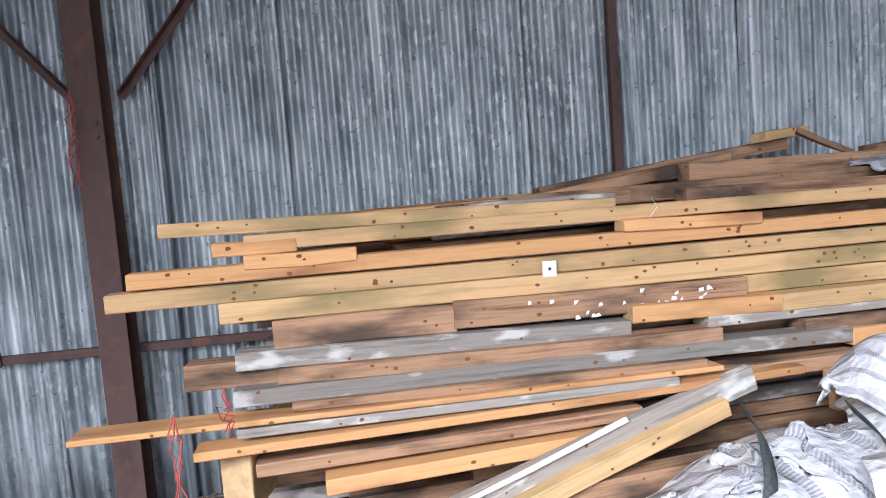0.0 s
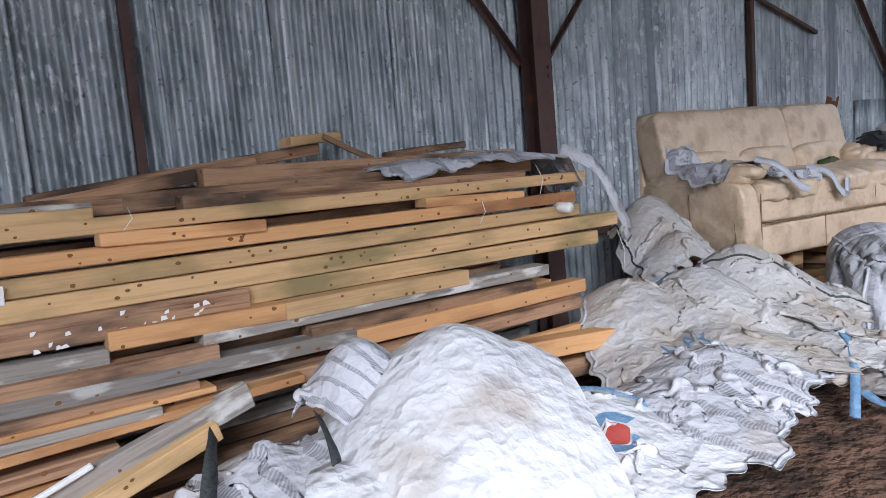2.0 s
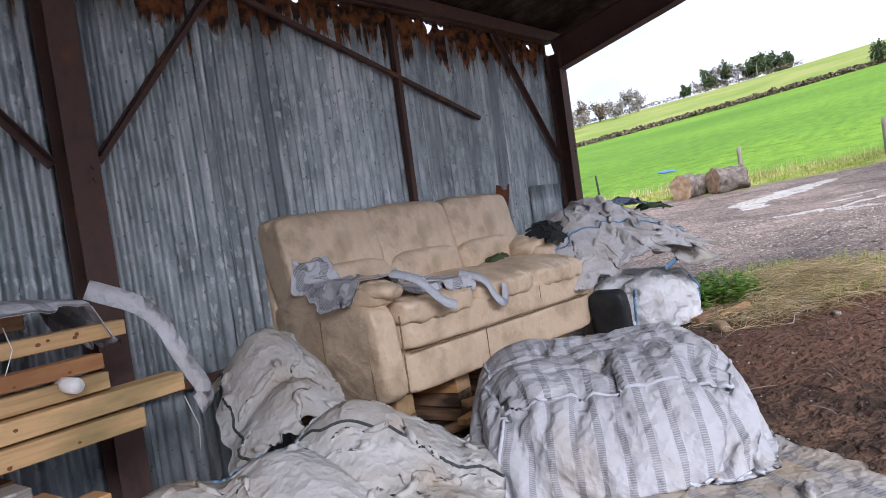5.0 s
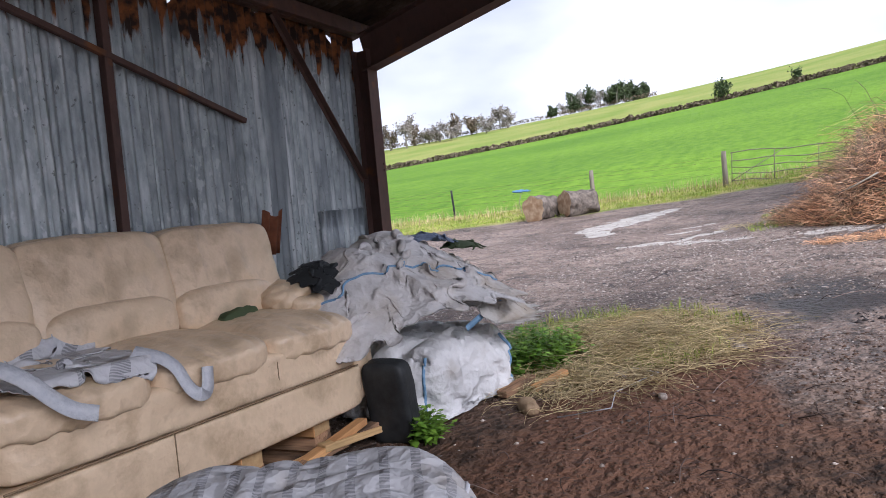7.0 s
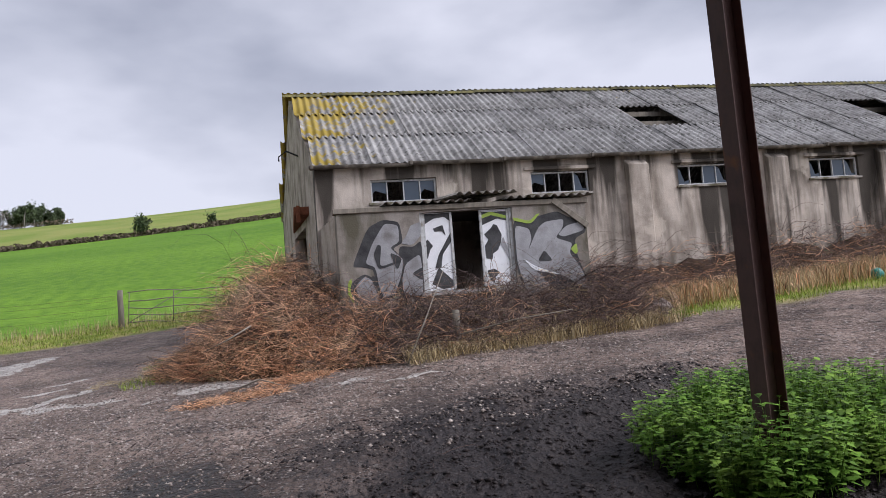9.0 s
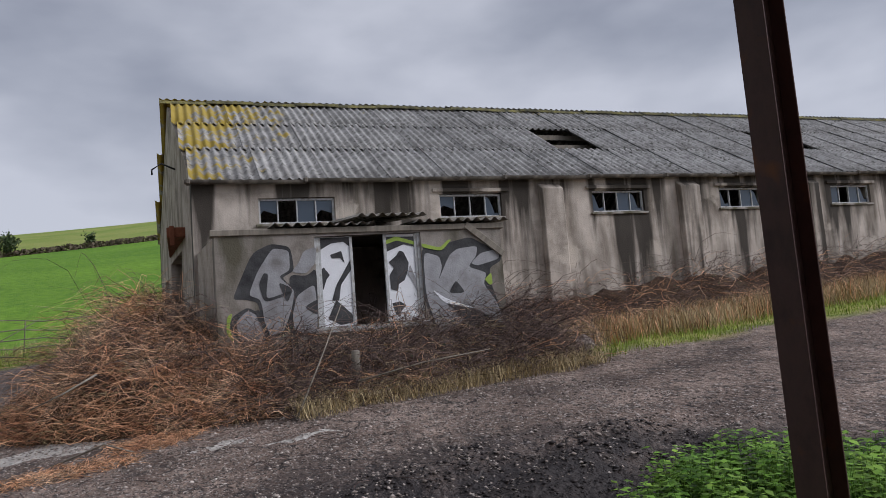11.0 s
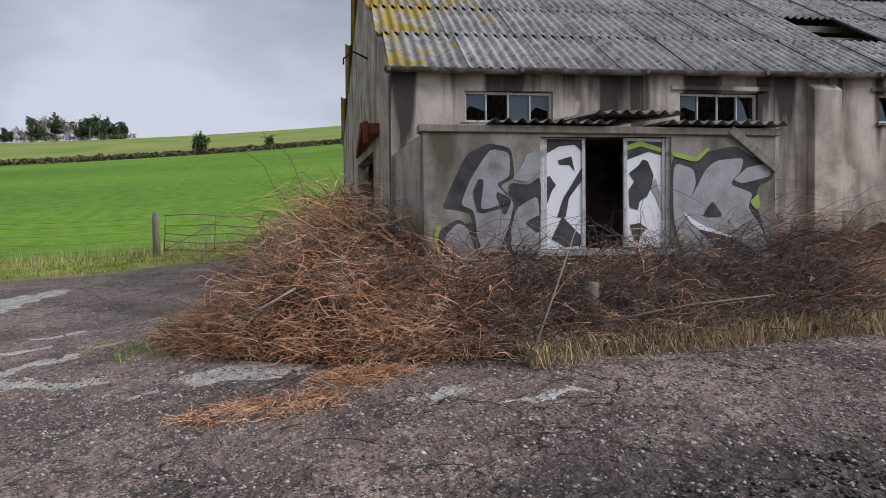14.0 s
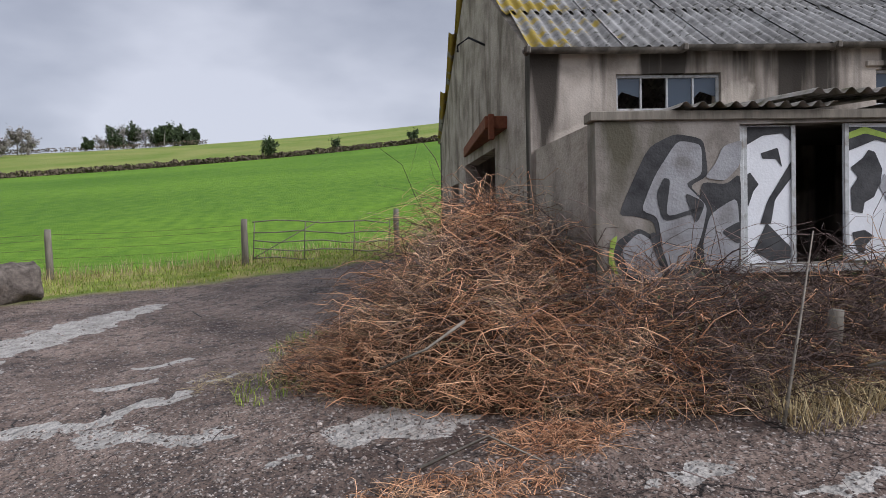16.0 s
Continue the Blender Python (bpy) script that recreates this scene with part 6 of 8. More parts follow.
cushion("base", (SW - 0.24, 0.86, 0.25), (0.13, 0.44, 0.13), M_LEATHER, SOFA, 14, GRID30, 0, 0.004, 1)
cushion("front_rail", (SW - 0.24, 0.885, 0.22), (0.13, 0.43, 0.36), M_LEATHER, SOFA, 9, GRID30, 0.006, 0.007, 2)
for i in range(3):
    w = (SW - 0.30) / 3
    cushion("seat_cushion", (w + 0.03, 0.76, 0.17), (-SW / 2 + 0.24 + w * (i + 0.5), 0.335, 0.495), M_LEATHER, SOFA, 4.6, GRID44, 0.030, 0.005, 5 + i, (3.5, 0, 0), shape=pleated(5 + i, 0.016))
    cushion("back_cushion", (0.785, 0.27, 0.52), (-SW / 2 + 0.375 + 0.755 * i, 0.80, 0.85), M_LEATHER, SOFA, 8.5, GRID44, 0.0, 0.004, 15 + i, (-15, 0, 0), shape=creased(15 + i, 0.024))
    cushion("lumbar_cushion", (0.70, 0.22, 0.27), (-SW / 2 + 0.42 + 0.70 * i, 0.675, 0.655), M_LEATHER, SOFA, 3.6, GRID44, 0.0, 0.004, 25 + i, (-8, 0, 0), shape=creased(25 + i, 0.022, 5.0))
    cushion("head_roll", (0.78, 0.24, 0.19), (-SW / 2 + 0.375 + 0.755 * i, 0.895, 1.035), M_LEATHER, SOFA, 4.5, GRID30, 0.0, 0.005, 35 + i, (-6, 0, 0), shape=creased(45 + i, 0.014, 4.0))
cushion("back_panel", (SW + 0.06, 0.16, 1.0), (0.02, 0.95, 0.56), M_LEATHER, SOFA, 10, GRID12, 0, 0.004, 31, (-6, 0, 0))


def splayed(v):
    """The arm swells forward in its middle and leans outwards towards its foot."""
    f = max(0.0, -v.y / 0.49)
    return Vector((v.x - 0.05 * (v.z - 0.1) - 0.02 * f * math.cos(v.z * 5), v.y + 0.05 * v.z - 0.03 * f * math.cos(v.z * 4.2), v.z))


cushion("armrest", (0.20, 0.99, 0.58), (-SW / 2 + 0.09, 0.47, 0.29), M_LEATHER, SOFA, 7, GRID30, 0, 0.007, 41, shape=splayed)
cushion("arm_pad", (0.27, 0.98, 0.17), (-SW / 2 + 0.12, 0.48, 0.60), M_LEATHER, SOFA, 3.4, GRID30, 0, 0.014, 42)
cushion("arm_fold", (0.24, 0.34, 0.10), (-SW / 2 + 0.15, 0.10, 0.645), M_LEATHER, SOFA, 2.6, GRID30, 0, 0.016, 48, (10, 0, 0))
cushion("armrest", (0.22, 0.93, 0.50), (SW / 2 + 0.05, 0.53, 0.25), M_LEATHER, SOFA, 9, GRID30, 0, 0.006, 43)
cushion("arm_pad", (0.36, 0.72, 0.22), (SW / 2 - 0.02, 0.62, 0.57), M_LEATHER, SOFA, 3.2, GRID30, 0, 0.02, 44, (0, 8, 0))
cushion("arm_fold", (0.30, 0.50, 0.16), (SW / 2 - 0.10, 0.60, 0.66), M_LEATHER, SOFA, 2.8, GRID30, 0, 0.02, 49, (0, -14, 0))
rod("seam", [(-SW / 2 + 0.26 + 0.1 * q, 0.003 + 0.002 * math.sin(q), 0.258) for q in range(20)], 0.005, M_SEAM, SOFA, 5)
rod("seam", [(-SW / 2 + 0.19, -0.02, 0.04 + 0.055 * q) for q in range(9)], 0.005, M_SEAM, SOFA, 5)
rod("seam", [(-SW / 2 - 0.012, 0.02 + 0.004 * q, 0.05 + 0.055 * q) for q in range(9)], 0.005, M_SEAM, SOFA, 5)
rod("seam", [(-SW / 2 - 0.02, 0.42, 0.05 + 0.055 * q) for q in range(9)], 0.004, M_SEAM, SOFA, 5)
rod("seam", [(-0.18, 0.006, 0.03 + 0.028 * q) for q in range(9)], 0.003, M_SEAM, SOFA, 5)
rod("seam", [(0.42, -0.012, 0.28 + 0.02 * q) for q in range(8)], 0.003, M_SEAM, SOFA, 5)
for i in (0, 1):
    rod("seam", [(-SW / 2 + 0.375 + 0.755 * (i + 0.5), 0.665 + 0.012 * q, 0.56 + 0.055 * q) for q in range(10)], 0.006, M_SEAM, SOFA, 5)
# old timbers under the sofa
for i, (x, y, z) in enumerate([(5.05, 2.95, 0.66), (5.6, 2.95, 0.64), (6.2, 2.85, 0.66), (6.75, 2.85, 0.66)]):
    z -= 0.075
    h = z + 0.045 - ground_z(x, 3.2) - 0.01
    for q in range(3):
        timber(x - 0.09 + 0.02 * q, y + 0.95, z + 0.045 - h * q / 3, x + 0.03 * q, y + 0.02 * q, z + 0.045 - h * q / 3, h / 3, 0.16, M_BROWNWOOD if q else M_ORANGE, 0, "old timber block propping up the sofa")
for q in range(9):
    a = random.Random(q)
    x = 5.2 + 0.19 * q
    timber(x, 2.82 + a.uniform(-0.1, 0.06), ground_z(x, 2.8) + 0.10 + 0.03 * (q % 3), x + a.uniform(0.5, 0.9), 2.62 + a.uniform(-0.05, 0.2), ground_z(x, 2.8) + 0.10 + 0.035 * (q % 4), 0.04, 0.07, (M_BROWNWOOD, M_ORANGE, M_PINE)[q % 3], 0, "broken wood offcut on the ground under the sofa")

# ---------------------------------------------------------------- bulk bags
settled_sheet("bulk_bag", (1.22, 2.04), (1.15, 1.0), 10, 0.74, heap([(1.28, 2.16, 0.60, 0.60), (1.02, 2.02, 0.55, 0.50), (1.5, 2.1, 0.62, 0.5), (1.2, 1.8, 0.42, 0.5)]), M_BAGGREY, "crumpled pale woven bag with black straps", 3, 70, hems=[("x", 0.05, M_STRAPWHITE, 0.007)])
strap("black_strap", [(0.92, 1.95, 0.30), (1.0, 1.86, 0.52), (1.08, 2.05, 0.66), (1.15, 2.3, 0.66)], 0.055, M_STRAPBLACK, "wide black webbing strap of a bulk bag", (0.3, -1, 0.2))
strap("black_strap", [(1.32, 1.80, 0.25), (1.36, 1.74, 0.45), (1.42, 1.9, 0.62), (1.48, 2.2, 0.66)], 0.055, M_STRAPBLACK, "wide black webbing strap of a bulk bag", (0.3, -1, 0.2))
settled_sheet("bulk_bag", (1.80, 1.86), (0.98, 0.92), -24, 0.95, heap([(1.95, 2.05, 0.90, 0.80), (2.12, 1.94, 0.82, 0.55), (1.40, 1.86, 0.60, 0.55)]), M_BAGWHITE, "clean white woven bag slumped over a heap", 8, 64, lift=0.05, bend=0.8, hems=[("x", 1.0, M_STRAPWHITE, 0.006)])
settled_sheet("bulk_bag", (1.62, 2.22), (0.55, 0.42), 25, 0.66, heap([(1.66, 2.24, 0.88, 0.40)]), M_BAGGREY, "grey crumpled flap of bag against the timber", 15, 40)
settled_sheet("bulk_bag", (2.50, 1.78), (1.05, 0.95), 12, 0.80, heap([(2.52, 2.05, 0.50, 0.55), (2.66, 1.74, 0.40, 0.45), (2.34, 1.72, 0.42, 0.50)]), M_BAGWHITE, "white bulk bag with blue edging and printed badge", 12, 64, hems=[("x", 0.86, M_STRAPBLUE, 0.009), ("y", 0.80, M_STRAPBLUE, 0.008)], badge=True)
settled_sheet("bulk_bag", (2.16, 2.40), (0.80, 0.60), 20, 0.66, heap([(2.12, 2.42, 0.62, 0.42), (2.45, 2.45, 0.45, 0.4)]), M_BAGDIRTY, "grey crumpled bag wedged against the timber", 14, 48)
settled_sheet("bulk_bag", (3.10, 1.84), (1.25, 1.0), 18, 0.70, heap([(2.95, 1.9, 0.48, 0.5), (3.28, 1.95, 0.55, 0.5), (2.9, 1.55, 0.36, 0.45), (3.4, 1.6, 0.36, 0.4)]), M_BAGGREY, "crumpled grey striped woven bag on the ground", 27, 76, hems=[("x", 0.02, M_STRAPWHITE, 0.007)])
settled_sheet("bulk_bag", (4.02, 1.84), (1.15, 0.85), -14, 0.72, heap([(4.0, 1.95, 0.50, 0.5), (4.3, 1.85, 0.42, 0.45), (3.7, 1.75, 0.38, 0.45)]), M_BAGDIRTY, "soiled white bag scrunched up on the dirt", 23, 72, hems=[("y", 0.04, M_STRAPBLACK, 0.007)])
settled_sheet("bulk_bag", (3.62, 2.30), (1.45, 1.35), -38, 0.78, heap([(3.57, 2.72, 0.75, 0.65), (3.90, 2.52, 0.78, 0.62), (3.62, 2.2, 0.56, 0.7), (3.3, 2.35, 0.52, 0.55), (4.1, 2.15, 0.56, 0.5)]), M_BAGDIRTY, "soiled collapsed bulk bag with blue hem", 21, 90, hems=[("x", 0.96, M_STRAPBLUE, 0.012), ("y", 0.02, M_STRAPWHITE, 0.008)], words=[("HAY", 0.30, 0.16, 0.16, 20, M_BLUEPRINT)])
settled_sheet("bulk_bag", (4.32, 2.28), (1.25, 1.15), 28, 0.72, heap([(4.32, 2.52, 0.86, 0.60), (4.58, 2.12, 0.60, 0.50), (4.15, 2.15, 0.60, 0.60)]), M_BAGDIRTY, "soiled bulk bag with dark stitched edge", 29, 84, hems=[("y", 0.5, M_STRAPBLACK, 0.007), ("x", 0.97, M_STRAPWHITE, 0.008)])
settled_sheet("bulk_bag", (4.48, 3.22), (1.15, 0.95), 64, 0.66, heap([(4.58, 3.42, 1.14, 0.55), (4.46, 3.08, 0.90, 0.50), (4.62, 3.0, 0.72, 0.4)]), M_BAGDIRTY, "dirty woven bag slumped beside the sofa", 31, 72, hems=[("x", 0.9, M_STRAPBLACK, 0.007)])
settled_bag("bulk_bag", (5.17, 1.70), (1.22, 1.20, 0.52), -56, M_BAGSTRIPE, "full striped woven bulk bag lying on its side", 33, heap([(5.50, 2.0, 0.66, 0.80)], 0.04), 0.92, 0.00025, (0.0, 0.34), 36, GRID44, [(0, -1, 1, M_STRAPWHITE, 0.009), (1, -1, 1, M_STRAPWHITE, 0.009), (1, 1, 1, M_STRAPWHITE, 0.009), (0, -1, -1, M_STRAPWHITE, 0.009), (2, -1, -1, M_STRAPWHITE, 0.009)], 0.0, 0.06)
strap("blue_strap", [(4.06, 1.80, 0.50), (3.98, 1.70, 0.46), (3.70, 1.55, 0.40), (3.40, 1.40, 0.34)], 0.04, M_STRAPBLUE, "blue webbing strap trailing from a bag", (0.2, -0.2, 1))
strap("blue_strap", [(3.66, 1.50, 0.36), (3.58, 1.38, 0.345), (3.62, 1.25, 0.35), (3.54, 1.10, 0.345)], 0.05, M_STRAPBLUE, "pale blue webbing strap lying on the dirt", (0, 0, 1))


settled_sheet("woven_sheet", (4.72, 1.30), (1.75, 1.15), -38, 0.84, heap([(4.9, 1.5, 0.42, 0.6), (4.4, 1.35, 0.36, 0.4)], 0.02), M_SHEETDIRTY, "flattened striped woven sheet under the full bag", 5, 90, "woven sheet", hems=[("x", 0.01, M_STRAPWHITE, 0.008)])
settled_sheet("woven_sheet", (4.25, 1.50), (1.1, 0.75), -25, 0.76, heap([(4.3, 1.6, 0.38, 0.4)], 0.02), M_SHEETDIRTY, "rumpled striped woven sheet on the dirt floor", 6, 64, "woven sheet")


def stack_top(x, y):
    t = 1.475 - np.clip((x - 3.55) * 2.2, 0, 0.75)
    return t - np.clip(3.12 - y, 0, 0.5) * 0.6


settled_sheet("woven_sheet", (3.02, 3.32), (1.75, 0.62), 4, 0.82, heap([(3.1, 3.4, 1.54, 0.35), (2.6, 3.4, 1.53, 0.3)], 0, stack_top), M_BAGGREY, "frayed grey woven sheet over the end of the stack", 9, 96, "woven sheet", ragged=0.10)
strap("grey_strap", [(3.60, 3.22, 1.52), (3.82, 3.12, 1.40), (3.90, 3.08, 1.15), (3.98, 3.05, 0.98), (3.90, 3.02, 0.95)], 0.09, M_BAGGREY, "frayed strip of grey woven sheet hanging down", (0.2, -1, 0.1))


def sofa_top(x, y):
    dx, dy = x - 5.99, y - 2.795
    c, q = math.cos(radians(4.6)), math.sin(radians(4.6))
    u, v = dx * c - dy * q, dx * q + dy * c
    z = 0.625 + 0.60 - np.clip(0.02 - v, 0, 0.4) * 2.2
    z = np.where(u < -0.84, np.maximum(z, 0.625 + 0.70), z)
    z = z - np.clip(-1.10 - u, 0, 0.3) * 1.6
    return z + np.clip(v - 0.55, 0, 0.3) * 1.4


settled_sheet("crumpled_cloth", (5.32, 3.20), (1.30, 0.85), -14, 0.74, sofa_top, M_BAGGREY, "crumpled grey striped cloth over the sofa arm", 41, 84, "cloth", ragged=0.10)
strap("pale_strap", [(5.12, 2.92, 1.34), (5.18, 2.78, 1.30), (5.30, 2.72, 1.14), (5.40, 2.70, 1.10)], 0.06, M_STRAPWHITE, "pale flat webbing strap hanging off the sofa", (0, -1, 0.3))
strap("pale_strap", [(5.72, 2.90, 1.25), (5.80, 2.76, 1.20), (5.84, 2.72, 1.05), (5.92, 2.71, 1.02), (5.94, 2.72, 1.14)], 0.06, M_STRAPWHITE, "pale flat webbing strap hanging off the sofa", (0, -1, 0.3))
sack("green_cloth", (6.72, 3.28, 1.17), (0.30, 0.14, 0.09), 10, M_TREEGREEN, "small dark green rag on the sofa seat", 44, 2.4, 9, 0.03, GRID12, category="cloth")

settled_bag("bulk_bag", (7.92, 2.80), (0.98, 0.94, 0.84), -14, M_BAGWHITE, "full white bulk bag with blue seams beside the sofa", 51, heap([], 0.01), 0.90, 0.00022, (0, 0), 36, GRID30, [(2, 1, -1, M_STRAPBLUE, 0.011), (2, -1, -1, M_STRAPBLUE, 0.011)], 0.0, 0.03)


def bag_top(x, y):
    inside = (np.abs(x - 7.95) < 0.46) & (np.abs(y - 2.82) < 0.44)
    return np.where(inside, 1.08, yard(x, y) + 0.45)


settled_sheet("crumpled_cloth", (7.74, 2.84), (2.0, 1.75), -28, 0.68, heap([(7.55, 3.1, 1.52, 0.75), (8.0, 3.1, 1.60, 0.75), (7.75, 2.62, 1.28, 0.8), (8.2, 2.6, 1.25, 0.7)], 0, bag_top), M_CLOTHGREY, "heap of crumpled grey woven cloth on a bag", 53, 100, "cloth", ragged=0.10, lift=0.09, hems=[("x", 0.35, M_STRAPBLUE, 0.008)])
settled_sheet("crumpled_cloth", (8.22, 2.42), (1.0, 0.95), 20, 0.70, heap([(8.2, 2.8, 1.42, 0.5)], 0, lambda x, y: np.full_like(x, 0.95)), M_BAGDIRTY, "soiled brown cloth hanging over the bag edge", 59, 56, "cloth", ragged=0.14)
settled_sheet("rag", (7.28, 3.12), (0.62, 0.42), 15, 0.62, heap([(7.35, 3.2, 1.46, 0.35)], 0, lambda x, y: np.full_like(x, 1.22)), M_BLACKPLASTIC, "black plastic rags on the sofa arm", 57, 40, "rags", ragged=0.2)
settled_sheet("rag", (8.28, 2.86), (0.60, 0.40), -30, 0.60, heap([(8.25, 2.9, 1.56, 0.4)], 0, lambda x, y: np.full_like(x, 1.30)), M_RAGBLUE, "faded blue rag stuffed on the bag heap", 58, 40, "rags", ragged=0.2)
settled_sheet("rag", (8.42, 2.66), (0.45, 0.40), 10, 0.60, heap([(8.4, 2.7, 1.48, 0.4)], 0, lambda x, y: np.full_like(x, 1.22)), M_TREEGREEN, "dark green rag on the bag heap", 60, 36, "rags", ragged=0.2)
strap("blue_strap", [(7.75, 2.36, 0.95), (7.9, 2.30, 1.02), (8.12, 2.26, 1.06)], 0.04, M_STRAPBLUE, "faded blue webbing strap on the grey cloth", (0.2, -1, 0.3))
E = tagged(empty("black_plastic_panel", (7.20, 2.62, ground_z(7.2, 2.6) - 0.02)), "black plastic panel leaning beside the sofa", "plastic panel")
cushion("panel", (0.14, 0.30, 0.52), (0, 0, 0.26), M_BLACKPLASTIC, E, 6, GRID12, 0, 0.004, 3, (0, -10, 0))


# ---------------------------------------------------------------- plants and litter, as joined strands
NR = np.random.default_rng(7)


def fast_mesh(name, verts, faces, mat, smooth=False):
    """A mesh from arrays; all faces have the same number of corners."""
    me = bpy.data.meshes.new(name)
    nv, (nf, k) = len(verts), faces.shape
    me.vertices.add(nv)
    me.vertices.foreach_set("co", np.asarray(verts, dtype=np.float32).ravel())
    me.loops.add(nf * k)
    me.loops.foreach_set("vertex_index", np.asarray(faces, dtype=np.int32).ravel())
    me.polygons.add(nf)
    me.polygons.foreach_set("loop_start", np.arange(0, nf * k, k, dtype=np.int32))
    me.update(calc_edges=True)
    me.materials.append(mat)
    if smooth:
        me.polygons.foreach_set("use_smooth", [True] * nf)
    return new(name, me)


def strands(name, roots, heads, bend, radius, mat, label, category, seg=5, sides=3, taper=0.35, kind="stuff", wob=0.0):
    """Thin curved stems: roots and heads (n, 3), bend (n, 3) pushes the middle."""
    n = len(roots)
    t = np.linspace(0, 1, seg + 1)[None, :, None]
    p = roots[:, None] * (1 - t) + heads[:, None] * t + bend[:, None] * (4 * t * (1 - t))
    if wob:
        p = p + NR.normal(0, wob, p.shape) * (t > 0)
    d = heads - roots
    d = d / (np.linalg.norm(d, axis=1, keepdims=True) + 1e-9)
    a = np.cross(d, NR.normal(size=(n, 3)))
    a /= np.linalg.norm(a, axis=1, keepdims=True) + 1e-9
    b = np.cross(d, a)
    rad = (np.asarray(radius).reshape(-1, 1, 1) * (1 - (1 - taper) * t))
    rings = []
    for j in range(sides):
        w = 2 * math.pi * j / sides
        rings.append(p + rad * (a * math.cos(w) + b * math.sin(w))[:, None])
    v = np.stack(rings, 2).reshape(-1, 3)
    base = (np.arange(n) * (seg + 1) * sides)[:, None, None]
    i, j = np.arange(seg)[None, :, None], np.arange(sides)[None, None, :]
    q = base + i * sides + j
    q2 = base + i * sides + (j + 1) % sides
    f = np.stack([q, q2, q2 + sides, q + sides], -1).reshape(-1, 4)
    return tagged(fast_mesh(name, v, f, mat), label, category, kind=kind)


def blades(name, roots, height, lean, width, mat, label, category, kind="stuff"):
    """Grass: two-segment tapering ribbons."""
    n = len(roots)
    az = NR.uniform(0, 2 * math.pi, n)
    side = np.stack([-np.sin(az), np.cos(az), np.zeros(n)], 1) * np.asarray(width).reshape(-1, 1)
    out = np.stack([np.cos(az), np.sin(az), np.zeros(n)], 1) * np.asarray(lean).reshape(-1, 1)
    up = np.stack([np.zeros(n), np.zeros(n), np.asarray(height)], 1)
    mid, tip = roots + up * 0.6 + out * 0.35, roots + up * 0.85 + out
    v = np.stack([roots - side, roots + side, mid + side * 0.7, mid - side * 0.7, tip + side * 0.1, tip - side * 0.1], 1).reshape(-1, 3)
    k = (np.arange(n) * 6)[:, None]
    f = np.concatenate([k + np.array([[0, 1, 2, 3]]), k + np.array([[3, 2, 4, 5]])])
    return tagged(fast_mesh(name, v, f, mat), label, category, kind=kind)


def scatter(n, x0, x1, y0, y1, keep=None):
    pts = np.stack([NR.uniform(x0, x1, n), NR.uniform(y0, y1, n)], 1)
    if keep is not None:
        pts = pts[[keep(x, y) for x, y in pts]]
    z = np.array([ground_z(x, y) for x, y in pts]) if len(pts) else np.zeros(0)
    return np.column_stack([pts, z])


def bu(x, y):
    """Along and into the long building, from world x and y."""
    dx, dy = x - BC.x, y - BC.y
    v = dx * BV.x + dy * BV.y
    return dx * BU.x + dy * BU.y + 0.08 * v, v


def thicket(x, y):
    """Height of the bramble above the ground."""
    s, v = bu(x, y)
    if (v > 0 and s > 0) or (v > AF and 0.05 < s < 4.2):
        return 0.0
    h = 1.95 * math.exp(-(((x - 16.9) / 1.15) ** 2 + ((y + 1.1) / 1.05) ** 2) ** 1.0)
    h = max(h, 1.3 * math.exp(-(((x - 16.2) / 1.0) ** 2 + ((y + 0.9) / 1.1) ** 2) ** 1.3))
    if -0.6 < s < 4.6:
        h = max(h, 1.12 * max(0.0, 1 - (AF - v) / 1.55) ** 0.8) if v <= AF else h
    if s >= 4.0:
        h = max(h, 1.2 * max(0.0, 1 - (-v) / 1.6) ** 0.8 * min(1, (s - 3.9) * 1.5))
    # the yard keeps a bare edge
    d = 0.574 * y - 0.819 * (x - 15.7)
    if y > -2.6:
        h *= max(0.0, min(1.0, (0.10 - d) / 0.55))
    return h * (0.85 + 0.3 * noise.noise((x * 1.1, y * 1.1, 4.0)))


# Inner mound fills the thicket; its colour carries the shade between the canes.
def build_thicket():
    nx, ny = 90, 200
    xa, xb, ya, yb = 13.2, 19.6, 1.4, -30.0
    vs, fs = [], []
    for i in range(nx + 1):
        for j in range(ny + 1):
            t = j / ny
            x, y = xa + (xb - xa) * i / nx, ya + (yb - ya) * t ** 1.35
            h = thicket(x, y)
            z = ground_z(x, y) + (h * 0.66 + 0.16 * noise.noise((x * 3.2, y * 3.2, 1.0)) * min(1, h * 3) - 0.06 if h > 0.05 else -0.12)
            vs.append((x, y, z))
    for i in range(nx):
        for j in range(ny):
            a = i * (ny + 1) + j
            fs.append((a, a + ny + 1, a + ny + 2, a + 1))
    return tagged(mesh("leaf_litter", vs, fs, M_HEAP, None, True), "dead leaf mound filling the brambles, darkened for shade between canes", "leaf litter", kind="stuff")


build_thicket()


